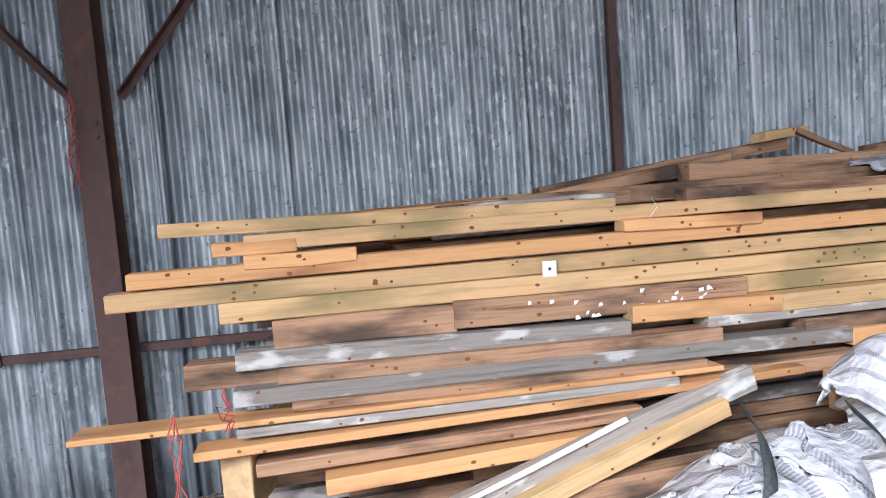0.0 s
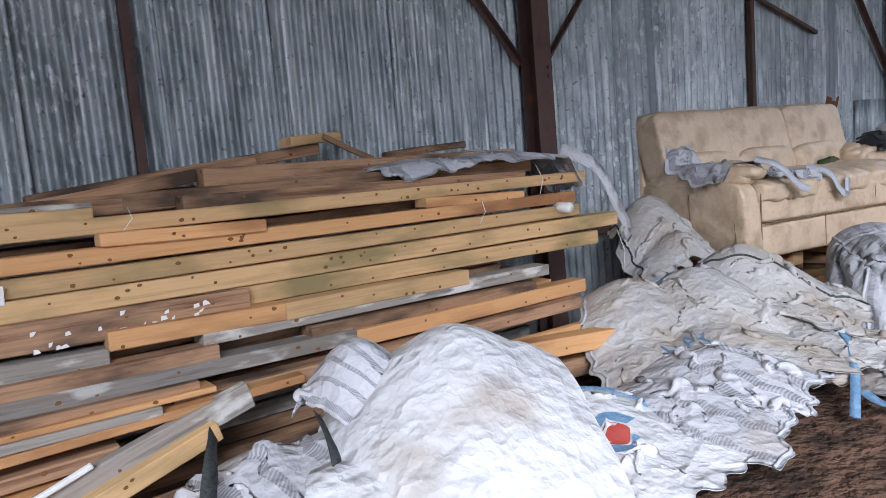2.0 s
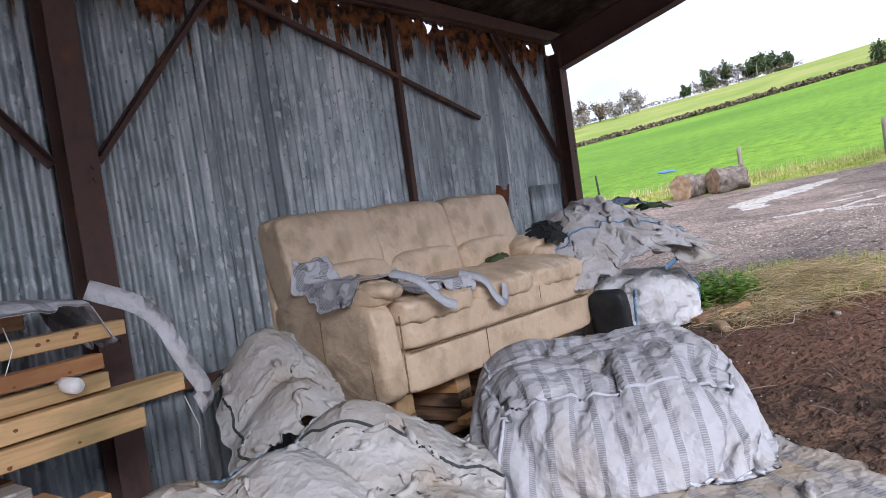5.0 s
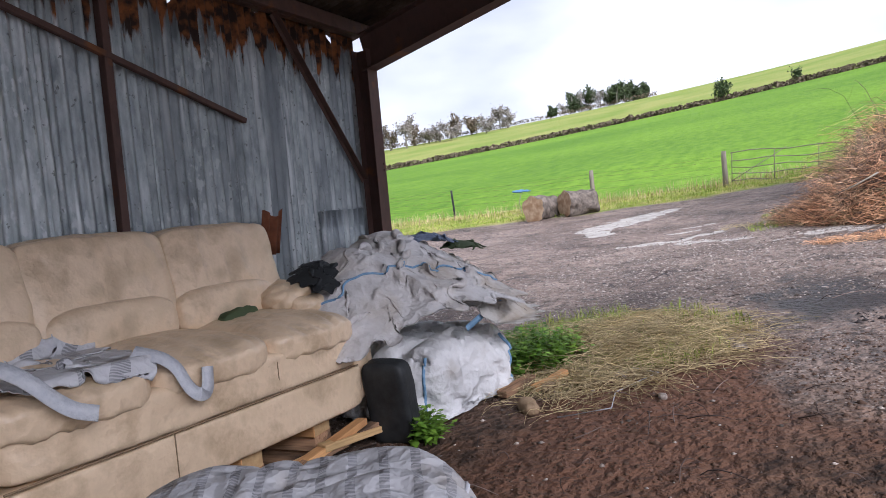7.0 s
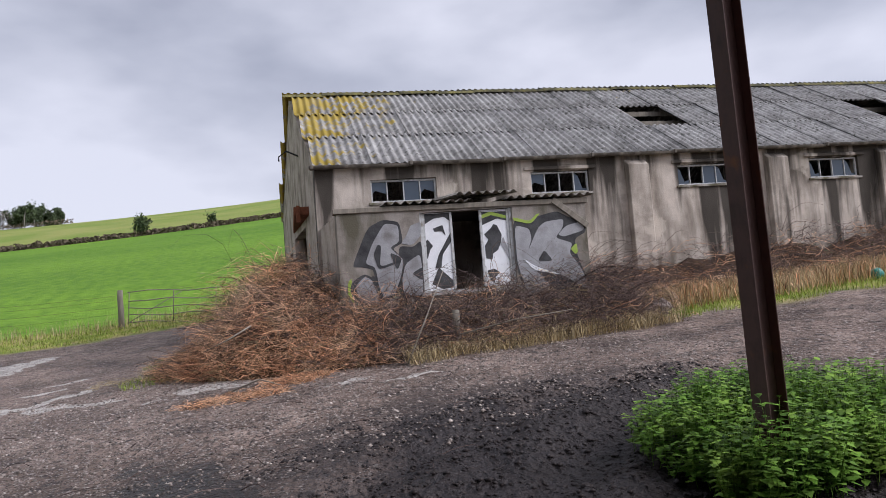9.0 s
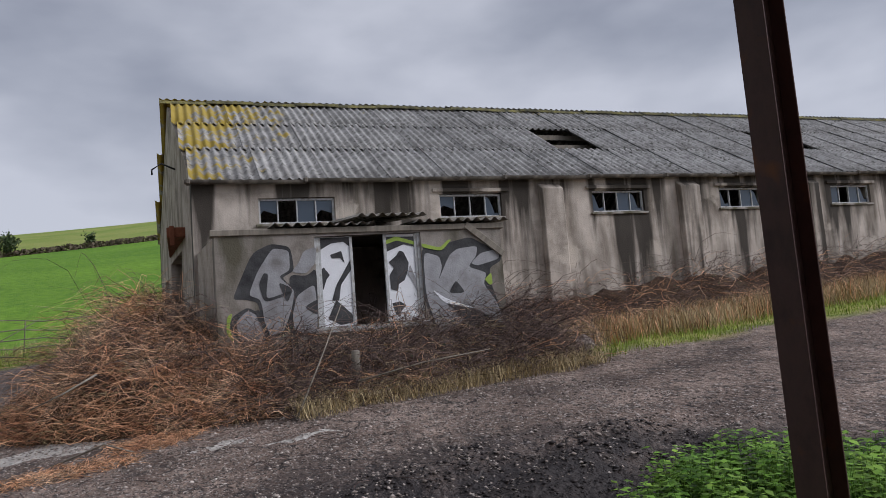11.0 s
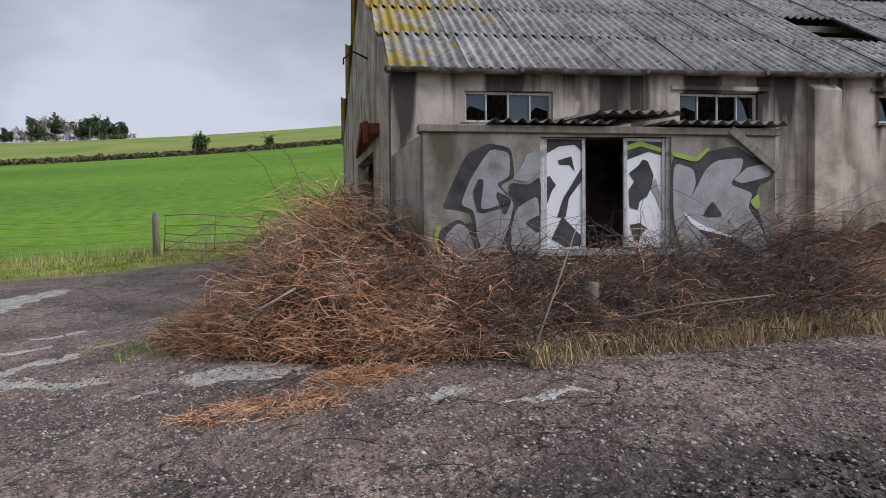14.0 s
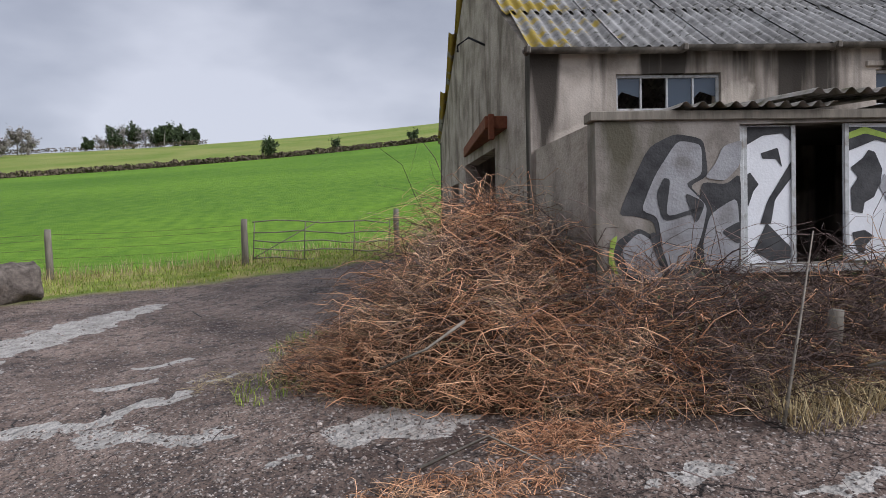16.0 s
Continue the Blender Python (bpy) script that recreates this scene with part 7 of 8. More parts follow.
def bramble_stems(name, n, x0, x1, y0, y1, mat, label, wish, lo=0.35, hi=1.1, rad=(0.0025, 0.0065), up=0.6):
    p = np.stack([NR.uniform(x0, x1, n), NR.uniform(y0, y1, n)], 1)
    h = np.array([thicket(x, y) for x, y in p])
    k = (h > 0.06) & (NR.uniform(0, 1, n) < np.array([wish(x, y) for x, y in p]))
    p, h = p[k], h[k]
    n = len(p)
    z = np.array([ground_z(x, y) for x, y in p])
    root = np.column_stack([p, z + h * NR.uniform(0.25, 0.95, n)])
    az, ln = NR.uniform(0, 2 * math.pi, n), NR.uniform(lo, hi, n) * (0.5 + 0.5 * np.minimum(h, 1.2))
    head = root + np.column_stack([np.cos(az) * ln, np.sin(az) * ln, NR.uniform(-0.6, 0.5, n) * ln])
    # tips stay out of the walls
    for i in range(n):
        s, v = bu(head[i, 0], head[i, 1])
        if (v > -0.03 and s > -0.05) or (v > AF - 0.05 and 0.0 < s < 4.25):
            head[i, :2] = p[i] - 0.3 * (head[i, :2] - p[i])
    bend = np.column_stack([NR.normal(0, 0.13, n), NR.normal(0, 0.13, n), NR.uniform(0.02, 0.38, n) * up * ln])
    return strands(name, root, head, bend, NR.uniform(rad[0], rad[1], n), mat, label, "bramble", 6, 3, 0.3, "stuff", 0.018)


def near_mound(x, y):
    return 1.0 if y > -1.7 else max(0.14, 1 - (-1.7 - y) * 1.1)


def away(x, y):
    return min(1.0, 0.15 + max(0, -1.0 - y) * 0.6)


bramble_stems("bramble_canes", 24000, 14.0, 18.4, -4.5, 1.2, M_BRAMBLE, "tangled red-brown dead bramble canes", near_mound, 0.25, 0.85, (0.0024, 0.0064), 1.0)
bramble_stems("bramble_canes", 5000, 15.6, 18.4, -2.0, 1.0, M_BRAMBLEDARK, "fine grey twigs crowning the bramble mound", lambda x, y: 1.0 if thicket(x, y) > 0.9 else 0.12, 0.3, 0.8, (0.0015, 0.004), 1.3)
bramble_stems("bramble_canes", 15000, 14.0, 18.0, -7.0, 0.8, M_BRAMBLEDARK, "dark leafless bramble canes before the annexe", away, 0.4, 1.3, (0.0022, 0.006), 1.1)
bramble_stems("bramble_canes", 14000, 13.8, 17.6, -28.0, -6.0, M_BRAMBLEDARK, "dark bramble canes along the long wall", lambda x, y: 0.6, 0.4, 1.2, (0.003, 0.006), 0.9)
bramble_stems("bramble_canes", 9000, 13.8, 17.6, -28.0, -5.0, M_BRAMBLE, "red-brown dead canes along the long wall", lambda x, y: 0.55, 0.3, 0.9, (0.003, 0.006))
bramble_stems("bramble_canes", 6000, 14.0, 18.2, -6.0, 1.2, M_STRAW, "pale bleached canes among the brambles", lambda x, y: 0.5, 0.2, 0.8, (0.002, 0.004))
# dead grass fringe along the foot of the brambles
fr = scatter(30000, 13.4, 17.8, -26.0, 1.3, lambda x, y: 0.015 < thicket(x, y) < 0.55)
blades("dead_grass", fr, NR.uniform(0.05, 0.22, len(fr)), NR.uniform(0.08, 0.35, len(fr)), NR.uniform(0.002, 0.004, len(fr)), M_STRAW, "bleached dead grass at the foot of the brambles", "dead grass")
tf = scatter(60000, 13.0, 17.4, -26.0, -4.4, lambda x, y: -2.6 < bu(x, y)[1] + 0.25 * noise.noise((x * 1.2, y * 1.2, 8)) < -0.95 and bu(x, y)[0] > 2.6 and thicket(x, y) < 0.7)
blades("dead_grass", tf, NR.uniform(0.12, 0.48, len(tf)), NR.uniform(0.08, 0.35, len(tf)), NR.uniform(0.002, 0.005, len(tf)), M_STRAW, "tall bleached dead grass before the long wall", "dead grass")
ta = scatter(16000, 13.0, 16.4, -6.6, -2.2, lambda x, y: AF - 1.85 < bu(x, y)[1] + 0.25 * noise.noise((x * 1.4, y * 1.4, 3)) < AF - 0.95 and 0.6 < bu(x, y)[0] < 4.6)
blades("dead_grass", ta, NR.uniform(0.08, 0.30, len(ta)), NR.uniform(0.08, 0.35, len(ta)), NR.uniform(0.002, 0.005, len(ta)), M_STRAW, "trampled bleached grass before the annexe", "dead grass")
tr_ = tf[NR.uniform(0, 1, len(tf)) < 0.35]
blades("dead_grass", tr_, NR.uniform(0.15, 0.5, len(tr_)), NR.uniform(0.1, 0.4, len(tr_)), NR.uniform(0.003, 0.007, len(tr_)), M_BRAMBLE, "red-brown dead bracken before the long wall", "dead bracken")
# a few sprouting leaves on the canes
lf = scatter(2600, 14.2, 18.0, -24, 0.6, lambda x, y: thicket(x, y) > 0.4)
lf[:, 2] += np.array([thicket(x, y) for x, y, z in lf]) * NR.uniform(0.75, 1.05, len(lf))
blades("bramble_leaves", lf, NR.uniform(0.01, 0.04, len(lf)), NR.uniform(0.03, 0.06, len(lf)), NR.uniform(0.010, 0.018, len(lf)), M_TREEGREEN, "sparse dark green bramble leaves", "leaves")
# green verge below the long wall
gv = scatter(34000, 12.4, 15.8, -24, -4.6, lambda x, y: thicket(x, y) < 0.1 and bu(x, y)[1] > -3.35 - 0.3 * noise.noise((x, y, 2)) - 0.02 * max(0, -y - 6))
blades("verge_grass", gv, NR.uniform(0.04, 0.14, len(gv)), NR.uniform(0.02, 0.1, len(gv)), NR.uniform(0.002, 0.005, len(gv)), M_GRASS, "short green verge grass beside the track", "grass")
# verge and rough grass along the field fence
fv = scatter(90000, 17.5, 31, -3, 20, lambda x, y: 24.5 + 0.7 * noise.noise((x * 0.5, y * 0.5, 1)) < 0.93 * x + 0.36 * y < 27.6)
blades("verge_grass", fv, NR.uniform(0.03, 0.12, len(fv)), NR.uniform(0.03, 0.12, len(fv)), NR.uniform(0.004, 0.008, len(fv)), M_GRASS, "rough green verge below the field fence", "grass")
fs_ = scatter(26000, 18.5, 31, -3, 20, lambda x, y: 26.1 + 0.5 * noise.noise((x * 0.6, y * 0.6, 7)) < 0.93 * x + 0.36 * y < 27.3)
blades("dead_grass", fs_, NR.uniform(0.15, 0.5, len(fs_)), NR.uniform(0.05, 0.3, len(fs_)), NR.uniform(0.003, 0.006, len(fs_)), M_STRAW, "tall bleached dead grass under the fence", "dead grass")


def nettles(name, cx, cy, rx, ry, n, h0, h1, label):
    """Nettle plants: stems with pairs of pointed leaves."""
    a, r = NR.uniform(0, 2 * math.pi, n), np.sqrt(NR.uniform(0, 1, n))
    x, y = cx + rx * r * np.cos(a), cy + ry * r * np.sin(a)
    z = np.array([ground_z(i, j) for i, j in zip(x, y)])
    root = np.column_stack([x, y, z])
    h = NR.uniform(h0, h1, n) * (1.1 - 0.5 * r)
    head = root + np.column_stack([NR.normal(0, 0.05, n), NR.normal(0, 0.05, n), h])
    e = tagged(empty(name, (cx, cy, ground_z(cx, cy))), label, "nettles")
    st = strands("stem", root - np.array([cx, cy, ground_z(cx, cy)]), head - np.array([cx, cy, ground_z(cx, cy)]), NR.normal(0, 0.01, (n, 3)), np.full(n, 0.0025), M_NETTLE, "", "", 3, 3)
    st.parent = e
    v, f = [], []
    for i in range(n):
        for q in range(8):
            t = 0.25 + 0.75 * q / 7
            p = root[i] * (1 - t) + head[i] * t
            for k in range(2):
                w = NR.uniform(0, 6.28)
                ln = NR.uniform(0.035, 0.075) * (1.25 - 0.5 * t)
                d = np.array([math.cos(w), math.sin(w), NR.uniform(-0.25, 0.45)]) * ln
                s = np.array([-math.sin(w), math.cos(w), 0]) * ln * 0.36
                c = np.array([0, 0, -ln * 0.15])
                b = len(v)
                v += [p, p + d * 0.4 + s, p + d + c, p + d * 0.4 - s]
                f.append((b, b + 1, b + 2, b + 3))
    lv = fast_mesh("leaves", np.array(v) - np.array([cx, cy, ground_z(cx, cy)]), np.array(f), M_NETTLE)
    lv.parent = e
    lv["kind"] = "stuff"
    return e


nettles("nettle_patch", 8.36, -2.74, 0.30, 0.30, 120, 0.36, 0.52, "tall young nettles against the leaning steel post")
nettles("nettle_patch", 8.90, -3.40, 0.92, 1.0, 900, 0.22, 0.50, "fresh green nettles round the leaning steel post")
nettles("nettle_patch", 8.72, 2.32, 0.42, 0.36, 150, 0.20, 0.36, "fresh green nettles beside the bulk bag")
nettles("nettle_patch", 7.25, 2.45, 0.12, 0.10, 22, 0.12, 0.22, "small nettle tuft beside the sofa")


def lying(name, n, cx, cy, rx, ry, mat, label, lo, hi, rad, lift=0.1, category="straw"):
    a, r = NR.uniform(0, 2 * math.pi, n), NR.uniform(0, 1, n) ** 0.6
    x, y = cx + rx * r * np.cos(a), cy + ry * r * np.sin(a)
    z = np.array([ground_z(i, j) for i, j in zip(x, y)]) + NR.uniform(0.0, lift, n) * (1.05 - r)
    w, ln = NR.uniform(0, 2 * math.pi, n), NR.uniform(lo, hi, n)
    root = np.column_stack([x, y, z])
    head = root + np.column_stack([np.cos(w) * ln, np.sin(w) * ln, NR.uniform(-0.02, 0.05, n)])
    head[:, 2] = np.maximum(head[:, 2], np.array([ground_z(i, j) for i, j, k in head]) + 0.004)
    return strands(name, root, head, np.column_stack([NR.normal(0, 0.03, n), NR.normal(0, 0.03, n), NR.uniform(0, 0.06, n)]), np.full(n, rad), mat, label, category, 4, 3, 0.5)


lying("dead_straw", 1900, 9.15, 1.65, 1.05, 0.95, M_STRAW, "mat of pale dead stalks at the shed edge", 0.15, 0.55, 0.0026, 0.12)
lying("dead_straw", 350, 8.2, 1.75, 0.5, 0.5, M_STRAW, "loose pale stalks on the dirt", 0.1, 0.4, 0.0022, 0.03)
sg = scatter(2600, 8.4, 10.6, 0.7, 3.0, lambda x, y: ((x - 9.4) / 1.2) ** 2 + ((y - 1.9) / 1.1) ** 2 < 1 and noise.noise((x * 2, y * 2, 0)) > -0.05)
blades("verge_grass", sg, NR.uniform(0.04, 0.14, len(sg)), NR.uniform(0.02, 0.1, len(sg)), NR.uniform(0.002, 0.004, len(sg)), M_GRASS, "short grass at the edge of the shed", "grass")
yg = scatter(5000, 14.6, 19.0, -0.4, 2.2, lambda x, y: min(((x - 16.6) / 0.5) ** 2 + ((y - 1.0) / 0.35) ** 2, ((x - 18.2) / 0.7) ** 2 + ((y - 0.7) / 0.4) ** 2, ((x - 14.9) / 0.25) ** 2 + ((y + 0.9) / 0.5) ** 2) < 1 + noise.noise((x * 3, y * 3, 0)))
blades("verge_grass", yg, NR.uniform(0.03, 0.11, len(yg)), NR.uniform(0.02, 0.08, len(yg)), NR.uniform(0.002, 0.004, len(yg)), M_GRASS, "green tufts at the edge of the brambles", "grass")
lying("dead_canes", 520, 14.55, -1.0, 0.34, 0.42, M_BRAMBLE, "scraps of red-brown cane on the gravel", 0.06, 0.26, 0.003, 0.02, "twigs")
lying("dead_canes", 420, 13.98, -0.25, 0.26, 0.62, M_BRAMBLE, "scraps of red-brown cane on the gravel", 0.06, 0.26, 0.003, 0.02, "twigs")
lying("dead_canes", 60, 17.0, 1.5, 0.35, 0.3, M_STRAW, "yellow straw scraps on the broken concrete", 0.06, 0.2, 0.003, 0.02, "twigs")
lying("twigs", 130, 13.5, -0.5, 3.5, 3.0, M_BRAMBLEDARK, "dark twigs strewn over the gravel", 0.1, 0.45, 0.004, 0.01, "twigs")
lying("twigs", 60, 7.2, 1.2, 1.4, 1.2, M_BRAMBLEDARK, "twigs and scraps on the shed floor", 0.06, 0.25, 0.004, 0.01, "twigs")


def pebbles(name, n, x0, x1, y0, y1, lo, hi, mat, label, keep=None, flat=0.6, category="gravel"):
    p = scatter(n, x0, x1, y0, y1, keep)
    n = len(p)
    s = NR.uniform(lo, hi, n) * (0.5 + NR.uniform(0, 1, n) ** 3)
    o = np.array([[1, 0, 0], [0, 1, 0], [-1, 0, 0], [0, -1, 0], [0, 0, 1], [0, 0, -1]], dtype=float)
    w = NR.uniform(0, 6.28, n)
    v = o[None] * (s[:, None, None] * NR.uniform(0.6, 1.3, (n, 6, 1)))
    c, sn = np.cos(w)[:, None], np.sin(w)[:, None]
    v = np.stack([v[..., 0] * c - v[..., 1] * sn, v[..., 0] * sn + v[..., 1] * c, v[..., 2] * flat], -1) + p[:, None]
    v = v.reshape(-1, 3)
    k = (np.arange(n) * 6)[:, None]
    f = np.concatenate([k + np.array([t]) for t in ((0, 1, 4), (1, 2, 4), (2, 3, 4), (3, 0, 4), (1, 0, 5), (2, 1, 5), (3, 2, 5), (0, 3, 5))])
    return tagged(fast_mesh(name, v, f, mat), label, category, kind="stuff")


M_STONE = material("pale_gravel_stone", [(0.10, 0.08, 0.068), (0.24, 0.20, 0.17), (0.50, 0.45, 0.405)], 30, rough=0.85, bump=0.0, island=0.6)
M_CLOD = material("wet_dark_mud_clod", [(0.022, 0.017, 0.016), (0.05, 0.04, 0.037)], 8, rough=0.5, bump=0.5, bump_scale=60)
M_DIRT = material("dry_red_dirt_clod", [(0.06, 0.038, 0.027), (0.14, 0.082, 0.055)], 8, rough=0.95, bump=0.4, bump_scale=60)
pebbles("gravel", 26000, 10.5, 16.2, -5.5, 4.0, 0.005, 0.023, M_STONE, "scattered pale gravel stones on the yard")
pebbles("gravel", 7000, 13.0, 24.0, -2, 7, 0.008, 0.022, M_STONE, "scattered pale gravel stones on the yard")
pebbles("mud_clods", 16000, 7.6, 12.4, -5.8, 0.8, 0.006, 0.030, M_CLOD, "churned clods of wet black mud", lambda x, y: ((x - 9.7) / 2.3) ** 2 + ((y + 2.5) / 2.5) ** 2 < 0.85 + 0.7 * noise.noise((x * 1.3, y * 1.3, 3)), 0.55, "mud")
pebbles("dirt_clods", 5200, 4.6, 9.2, 0.0, 2.8, 0.004, 0.020, M_DIRT, "crumbs of red-brown dirt on the shed floor", None, 0.6, "dirt")
pebbles("pale_chips", 420, 5.0, 9.0, -0.2, 2.6, 0.005, 0.018, M_STONE, "pale stone chips on the shed floor", None, 0.5, "stone chips")


# ---------------------------------------------------------------- field edge: fence, gate, logs
def fence_post(x, y, h, w, lean, mat=None, label="weathered grey wooden fence post"):
    z = ground_z(x, y)
    e = tagged(empty("fence_post", (x, y, z)), label, "fence post", "posts of the field fence")
    rod("shaft", [(0, 0, -0.2), (lean * 0.3, 0, h * 0.4), (lean * 0.7, 0.01, h * 0.8), (lean, 0, h)], w, mat or M_WETWOOD, e, 7, taper=0.85)
    return e


FENCE = [(27.5, 2.6, 1.12, 0.09, -0.03), (26.3, 6.55, 1.08, 0.08, -0.06), (24.9, 11.0, 1.0, 0.04, -0.12), (23.3, 15.5, 1.0, 0.05, 0.0), (21.5, 20.0, 1.0, 0.05, 0.05)]
for q in FENCE:
    fence_post(*q, mat=M_BLACKPLASTIC if q[3] == 0.04 else None, label="thin black stake leaning in the fence line" if q[3] == 0.04 else "weathered grey wooden fence post")
for a, b in zip(FENCE, FENCE[1:]):
    for k, h in enumerate((0.25, 0.45, 0.65, 0.85, 0.97)):
        pts = []
        for i in range(7):
            t = i / 6
            x, y = a[0] * (1 - t) + b[0] * t, a[1] * (1 - t) + b[1] * t
            pts.append((x, y, ground_z(a[0], a[1]) * (1 - t) + ground_z(b[0], b[1]) * t + h - 0.04 * math.sin(math.pi * t)))
        tagged(rod("fence_wire", pts, 0.0035, M_STEEL, None, 4), "thin sagging wire of the field fence", "wire", "fence wires")
GATE = tagged(empty("field_gate", (27.53, 2.42, ground_z(27.5, 2.42))), "bent rusty tubular field gate beside its wooden post", "gate")
for k, h in enumerate((0.15, 0.36, 0.57, 0.80, 1.06)):
    rod("gate_bar", [(0.0 + 0.03 * i, -0.55 * i, h + 0.035 * math.sin(i * 1.9 + k * 1.3) - 0.012 * i) for i in range(7)], 0.016, M_WETWOOD, GATE, 5)
for i in (0, 2.2, 4.4, 6):
    rod("gate_stay", [(0.03 * i, -0.55 * i, 0.1), (0.03 * i, -0.55 * i - 0.05, 1.05)], 0.014, M_WETWOOD, GATE, 5)
rod("gate_stay", [(0.0, 0.0, 0.15), (0.1, -1.6, 1.05)], 0.012, M_WETWOOD, GATE, 5)
fence_post(27.75, -1.1, 1.1, 0.08, 0.0)
bl = sack("blue_rag", (24.6, 8.4, ground_z(24.6, 8.4) + 0.75), (0.6, 0.10, 0.08), 100, M_BLUEPRINT, "blue rag caught on a bent stalk by the fence", 71, 2.2, 7, 0.04, GRID12, category="rag")
rod("bent_stalk", [(0, 0, -0.85), (0.1, 0.02, -0.3), (0.0, 0.0, 0.0)], 0.012, M_WETWOOD, bl, 4)


def log(x, y, r, ln, rz, seed, label):
    """A sawn trunk piece lying on its side, bark outside, flat sawn ends."""
    e = tagged(empty("log", (x, y, ground_z(x, y) + r * 0.88), rz), label, "log", "sawn logs")
    n, k = 30, 9
    vs, fs = [], []
    for i in range(k + 1):
        for j in range(n):
            a = 2 * math.pi * j / n
            rr = r * (1 + 0.30 * noise.noise((math.cos(a) * 1.7, math.sin(a) * 1.7, seed + i * 0.5)) + 0.10 * noise.noise((math.cos(a) * 5, math.sin(a) * 5, seed + i * 0.8)))
            vs.append((ln * (i / k - 0.5), rr * math.cos(a), rr * math.sin(a)))
    for i in range(k):
        for j in range(n):
            j2 = (j + 1) % n
            fs.append((i * n + j, i * n + j2, (i + 1) * n + j2, (i + 1) * n + j))
    mesh("bark", vs, fs, M_LOGBARK, e, True)
    for i, nm in ((0, "sawn_face"), (k, "sawn_face")):
        ring = vs[i * n:(i + 1) * n]
        c = (ring[0][0] + (-0.012 if i == 0 else 0.012), 0, 0)
        mesh(nm, ring + [c], [((j + 1) % n, j, n) if i == 0 else (j, (j + 1) % n, n) for j in range(n)], M_LOGEND, e)
    return e


log(23.4, 7.35, 0.37, 0.95, -12, 3, "large sawn log with pale end face on the verge")
log(23.7, 6.30, 0.38, 0.95, -42, 9, "large weathered log with rough bark on the verge")


# ---------------------------------------------------------------- hill: hedges and trees
def polar(az, r):
    x, y = OX + r * math.cos(radians(az)), OY + r * math.sin(radians(az))
    return x, y


def hedge(r, a0, a1, h, w, mat, label, seed, gap=0.0, density=26):
    """A clipped hedge as many small twig clumps along a line."""
    v, f = [], []
    rn = np.random.default_rng(seed)
    ln = radians(a1 - a0) * r
    n = int(ln * density)
    for i in range(n):
        az = rn.uniform(a0, a1)
        rr = r + rn.normal(0, w * 0.3)
        x, y = polar(az, rr)
        hh = h * (0.85 + 0.35 * noise.noise((az * 1.5, seed, 0.0)))
        z = ground_z(x, y, False) + rn.uniform(0, hh)
        s = rn.uniform(0.12, 0.38)
        d1, d2 = rn.normal(size=3), rn.normal(size=3)
        d1, d2 = d1 / np.linalg.norm(d1) * s, d2 / np.linalg.norm(d2) * s
        b = len(v)
        p = np.array([x, y, z])
        v += [p - d1, p + d2, p + d1, p - d2]
        f.append((b, b + 1, b + 2, b + 3))
    return tagged(fast_mesh("hedgerow", np.array(v), np.array(f), mat), label, "hedge", kind="stuff")


hedge(150, -22, 48, 1.35, 1.5, M_HEDGE, "long brown clipped hedge across the hillside", 1, density=80)
hedge(259, 10, 48, 1.5, 2.0, M_HEDGE, "thin bare hedge along the hill crest", 2, density=24)


def tree(name, az, r, h, w, mat, label, seed, trunk=0.12, n=520, leaf=0.6, low=0.06):
    """A tapered trunk with limbs and a crown of many small clumps with gaps."""
    rn = np.random.default_rng(seed)
    x, y = polar(az, r)
    z = ground_z(x, y, False)
    e = tagged(empty(name, (x, y, z)), label, "tree", "trees on the hill")
    vs, fs = tube_geo([(0, 0, -0.5), (0.05 * h * rn.normal() * 0.3, 0, h * 0.35), (0, 0.03 * h * rn.normal(), h * 0.8)], h * 0.028, 6, 0.3)
    mesh("trunk", vs, fs, M_TREEBARE, e, True)
    lv, lf, limbs = [], [], []
    for k in range(9):
        a = rn.uniform(0, 6.28)
        z0 = h * rn.uniform(trunk, 0.62)
        tip = np.array([math.cos(a) * w * rn.uniform(0.25, 0.48), math.sin(a) * w * rn.uniform(0.25, 0.48), min(h * 0.97, z0 + h * rn.uniform(0.12, 0.35))])
        limbs.append((np.array([0, 0, z0]), tip))
        a1, b1 = tube_geo([(0, 0, z0), tuple(tip * 0.5 + np.array([0, 0, z0]) * 0.5 + np.array([0, 0, h * 0.04])), tuple(tip)], h * 0.011, 4, 0.3, len(lv))
        lv += a1
        lf += b1
    mesh("limbs", lv, lf, M_TREEBARE, e, True)
    v, f = [], []
    for i in range(n):
        a, b = limbs[rn.integers(0, len(limbs))]
        t = rn.uniform(0.25, 1.1)
        p = a * (1 - t) + b * t + rn.normal(0, 1, 3) * np.array([w, w, h]) * 0.075
        p[2] = max(p[2], h * low)
        s = rn.uniform(0.4, 1.0) * leaf
        d1, d2 = rn.normal(size=3), rn.normal(size=3)
        d1, d2 = d1 / np.linalg.norm(d1) * s, d2 / np.linalg.norm(d2) * s
        q = len(v)
        v += [p - d1, p + d2 * 0.8, p + d1, p - d2 * 0.8]
        f.append((q, q + 1, q + 2, q + 3))
    c = fast_mesh("crown", np.array(v), np.array(f), mat)
    c.parent = e
    return e


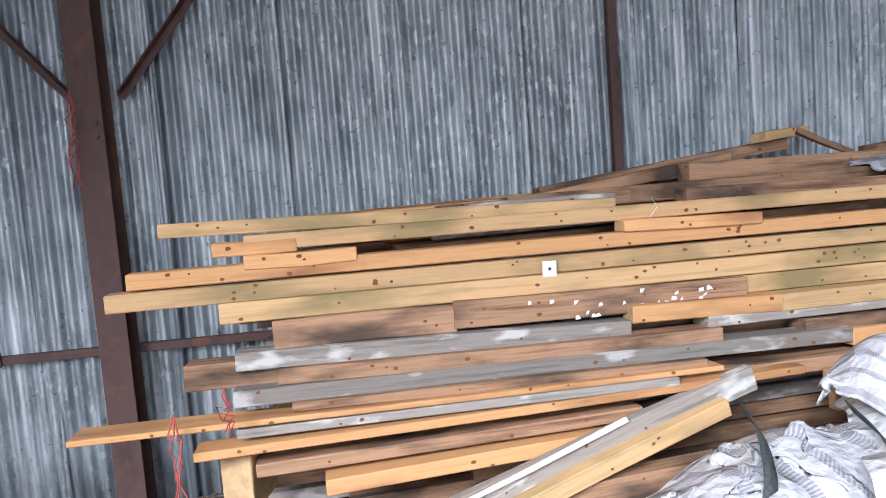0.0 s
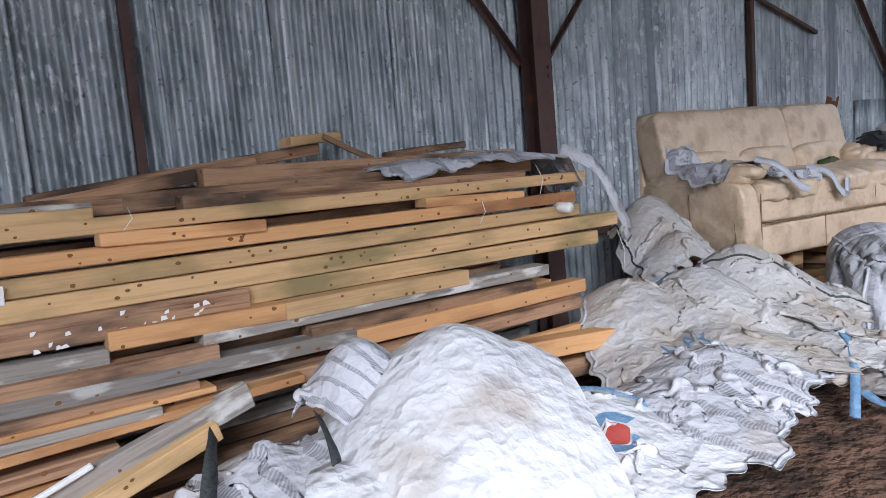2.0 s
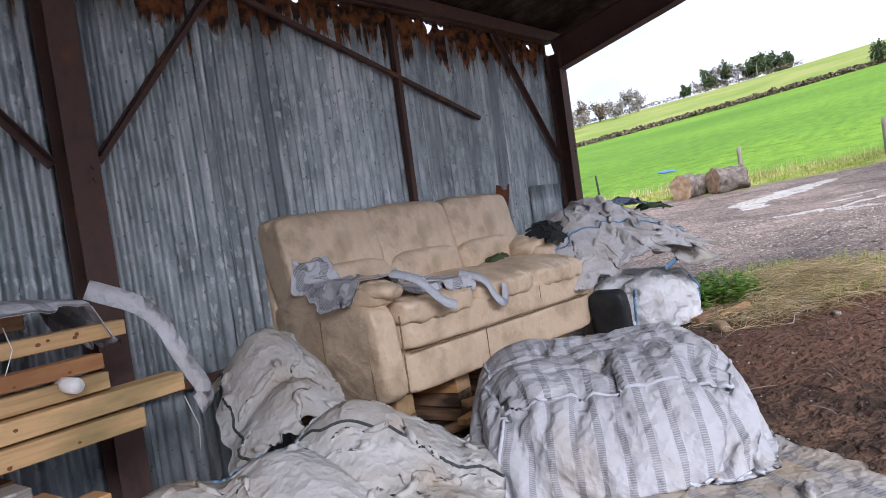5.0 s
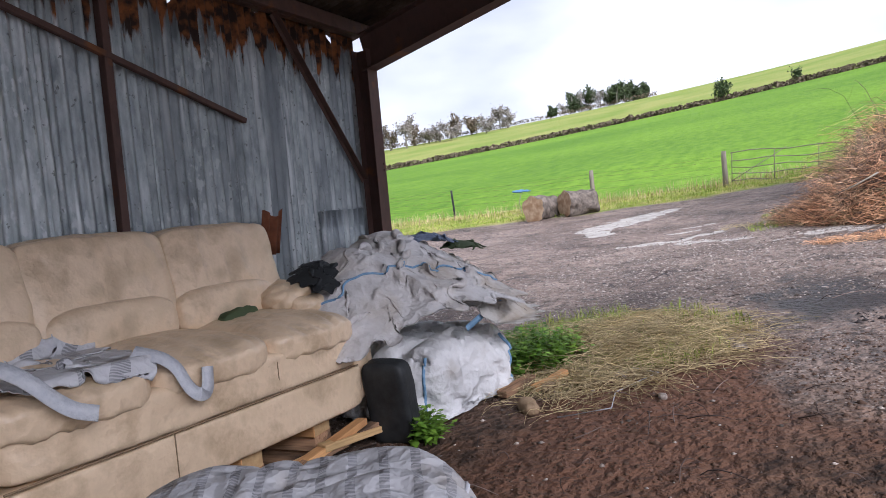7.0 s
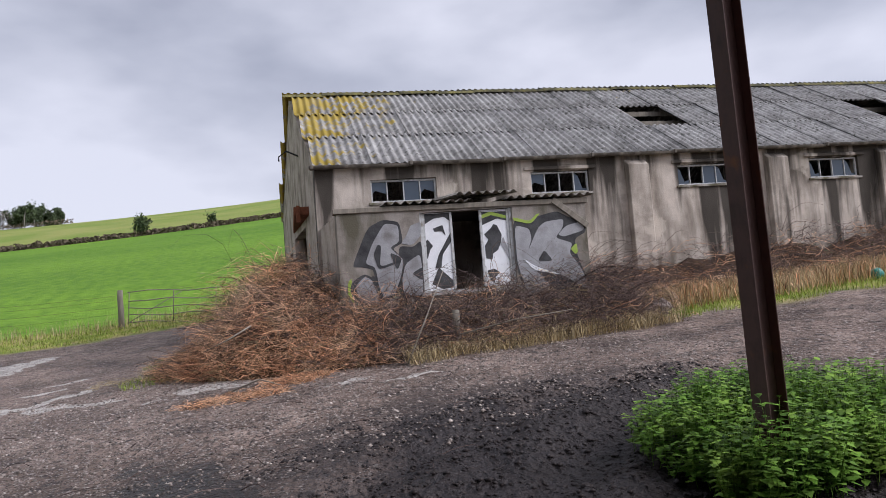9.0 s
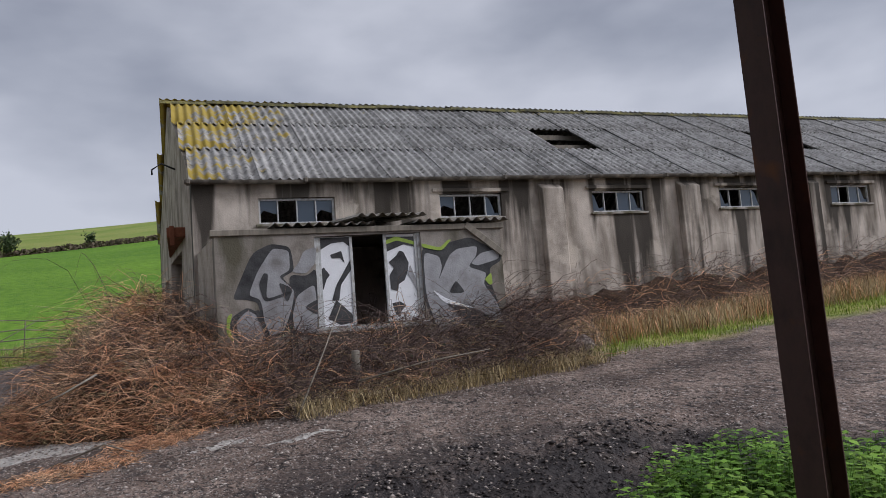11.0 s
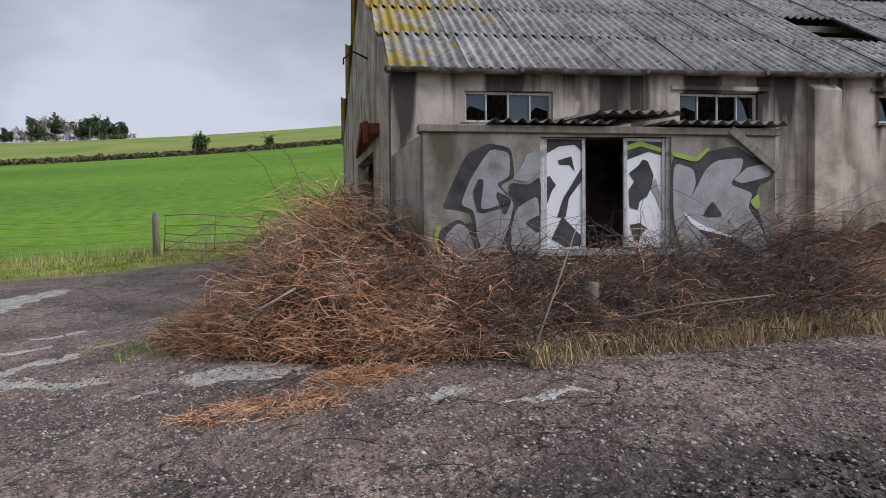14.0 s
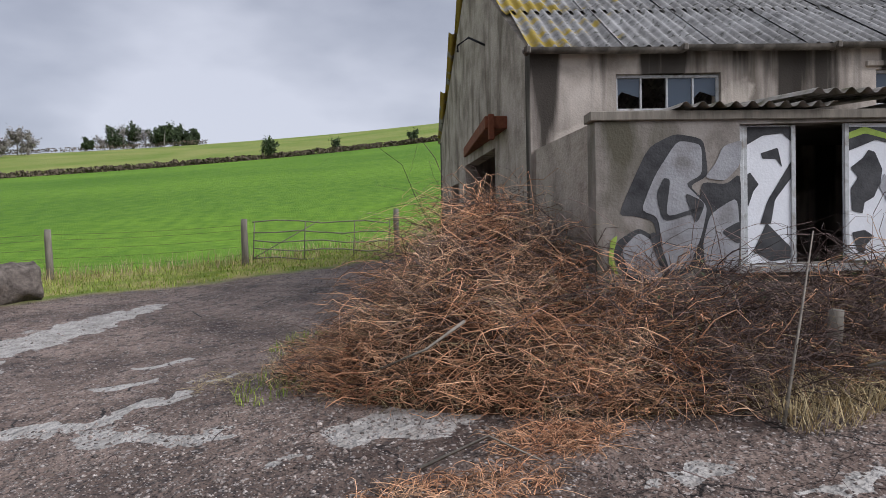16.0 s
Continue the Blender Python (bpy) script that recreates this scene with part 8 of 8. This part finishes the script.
EVER, BARE = "dark ivy-clad tree on the hill crest", "bare grey winter tree on the hill crest"
tree("tree", 5.25, 150, 4.6, 4.4, M_TREEGREEN, "round dark evergreen bush in the hillside hedge", 1, 0.12, 700, 0.34, 0.08)
tree("tree", 0.35, 150, 3.3, 2.8, M_TREEGREEN, "small dark evergreen tree in the hillside hedge", 2, 0.3, 400, 0.30, 0.25)
tree("tree", -5.9, 150, 3.4, 2.6, M_TREEGREEN, "small dark evergreen tree in the hillside hedge", 3, 0.3, 400, 0.30, 0.25)
rt = random.Random(5)
for k, (az, h, w, m) in enumerate([(17.3, 6, 6, 1), (16.6, 9, 7, 0), (15.9, 10.5, 9, 1), (15.2, 10, 8, 0), (14.4, 8.5, 7, 1), (13.7, 8, 8, 0), (13.1, 8, 8, 0), (12.5, 7.5, 8, 0), (11.9, 7.5, 7, 0), (11.3, 5, 4, 0), (10.9, 6.5, 4, 0), (18.2, 4, 4, 0)]):
    tree("tree", az, 262 + rt.uniform(-5, 8), h, w, M_TREEBARE if m else M_TREEGREEN, BARE if m else EVER, 20 + k, 0.10, 900 if m else 1700, 0.30 if m else 0.52, 0.04)
for k in range(26):
    az = 22.0 + 0.8 * k + rt.uniform(-0.3, 0.3)
    m = rt.random() < 0.55
    h = rt.uniform(5, 9) + (3 if 29 < az < 33 else 0)
    tree("tree", az, 245 + rt.uniform(-12, 10), h, rt.uniform(6, 9), M_TREEBARE if m else M_HEDGE, BARE if m else "dark brown thicket tree on the hill", 60 + k, 0.05, 950, 0.45, 0.02)
tree("tree", 22.4, 258, 8, 2.5, M_TREEBARE, "slim bare tree standing alone on the crest", 99, 0.4, 120, 0.3)
E = tagged(empty("plastic_bottle", (14.75, -11.15, ground_z(14.75, -11.15))), "crushed turquoise plastic drum in the verge", "plastic drum")
cushion("body", (0.17, 0.17, 0.20), (0, 0, 0.10), M_TURQ, E, 3.0, GRID12, 0, 0.02, 4, (14, 10, 0))
E = tagged(empty("stone_lump", (15.05, -6.85, ground_z(15.05, -6.85))), "pale broken stone lump in the verge", "stone")
cushion("rock", (0.42, 0.26, 0.26), (0, 0, 0.08), M_STONE, E, 2.6, GRID12, 0, 0.05, 6)
E = tagged(empty("tree_stump", (15.0, -3.35, ground_z(15.0, -3.35))), "short rotten post stump among brambles", "stump")
rod("shaft", [(0, 0, -0.1), (0.01, 0.0, 0.25), (-0.02, 0, 0.55)], 0.06, M_WETWOOD, E, 7, taper=0.9)
# long pale canes that stand out of the thicket
for a, b, c in (((14.25, -2.4, 0.02), (14.7, -2.85, 0.6), (15.1, -3.25, 1.15)), ((14.5, -3.2, 0.25), (14.4, -4.0, 0.36), (14.35, -4.9, 0.38)), ((15.0, -0.5, 0.75), (14.8, -0.2, 0.62), (14.9, 0.1, 0.5))):
    tagged(rod("dead_branch", [(x, y, ground_z(x, y) + h) for x, y, h in (a, b, c)], 0.013, M_WETWOOD, None, 5, taper=0.4), "bleached bare branch lying on the brambles", "branch", "bleached branches")
E = tagged(rod("dead_branch", [(14.35, -0.1, ground_z(14.35, -0.1) + 0.02), (14.5, -0.55, ground_z(14.5, -0.55) + 0.10), (14.2, -0.8, ground_z(14.2, -0.8) + 0.03)], 0.012, M_WETWOOD, None, 5, taper=0.5), "bleached bare branch lying on the gravel", "branch", "bleached branches")
# stones and wood scraps by the bag
for k, (x, y, r) in enumerate(((8.15, 1.98, 0.05), (7.75, 1.98, 0.055), (8.35, 1.55, 0.03), (8.9, 0.85, 0.035), (9.9, -0.35, 0.04), (7.9, 1.2, 0.025))):
    E = tagged(empty("stone", (x, y, ground_z(x, y))), "broken pale stone lying on the dirt", "stone", "loose stones")
    cushion("rock", (r * 3, r * 2, r * 1.6), (0, 0, r * 0.5), M_LOGEND if k < 2 else M_STONE, E, 2.6, GRID12, 0, r * 0.25, k, (0, 0, 40 * k))
timber(8.3, 2.2, ground_z(8.3, 2.2) + 0.06, 7.95, 2.28, ground_z(7.95, 2.28) + 0.06, 0.05, 0.08, M_BROWNWOOD, 0, "wood scrap on the dirt beside the bag")
timber(8.35, 1.95, ground_z(8.35, 1.95) + 0.07, 8.1, 2.1, ground_z(8.1, 2.1) + 0.05, 0.045, 0.06, M_ORANGE, 0, "wood scrap on the dirt beside the bag")
tagged(rod("loose_wire", [(7.6, 1.75, ground_z(7.6, 1.75) + 0.01), (7.7, 1.45, ground_z(7.7, 1.45) + 0.03), (8.0, 1.5, ground_z(8.0, 1.5) + 0.015), (8.35, 1.3, ground_z(8.35, 1.3) + 0.02), (8.5, 1.5, ground_z(8.5, 1.5) + 0.01)], 0.004, M_STRAPWHITE, None, 5), "loop of pale wire on the dirt floor", "wire")
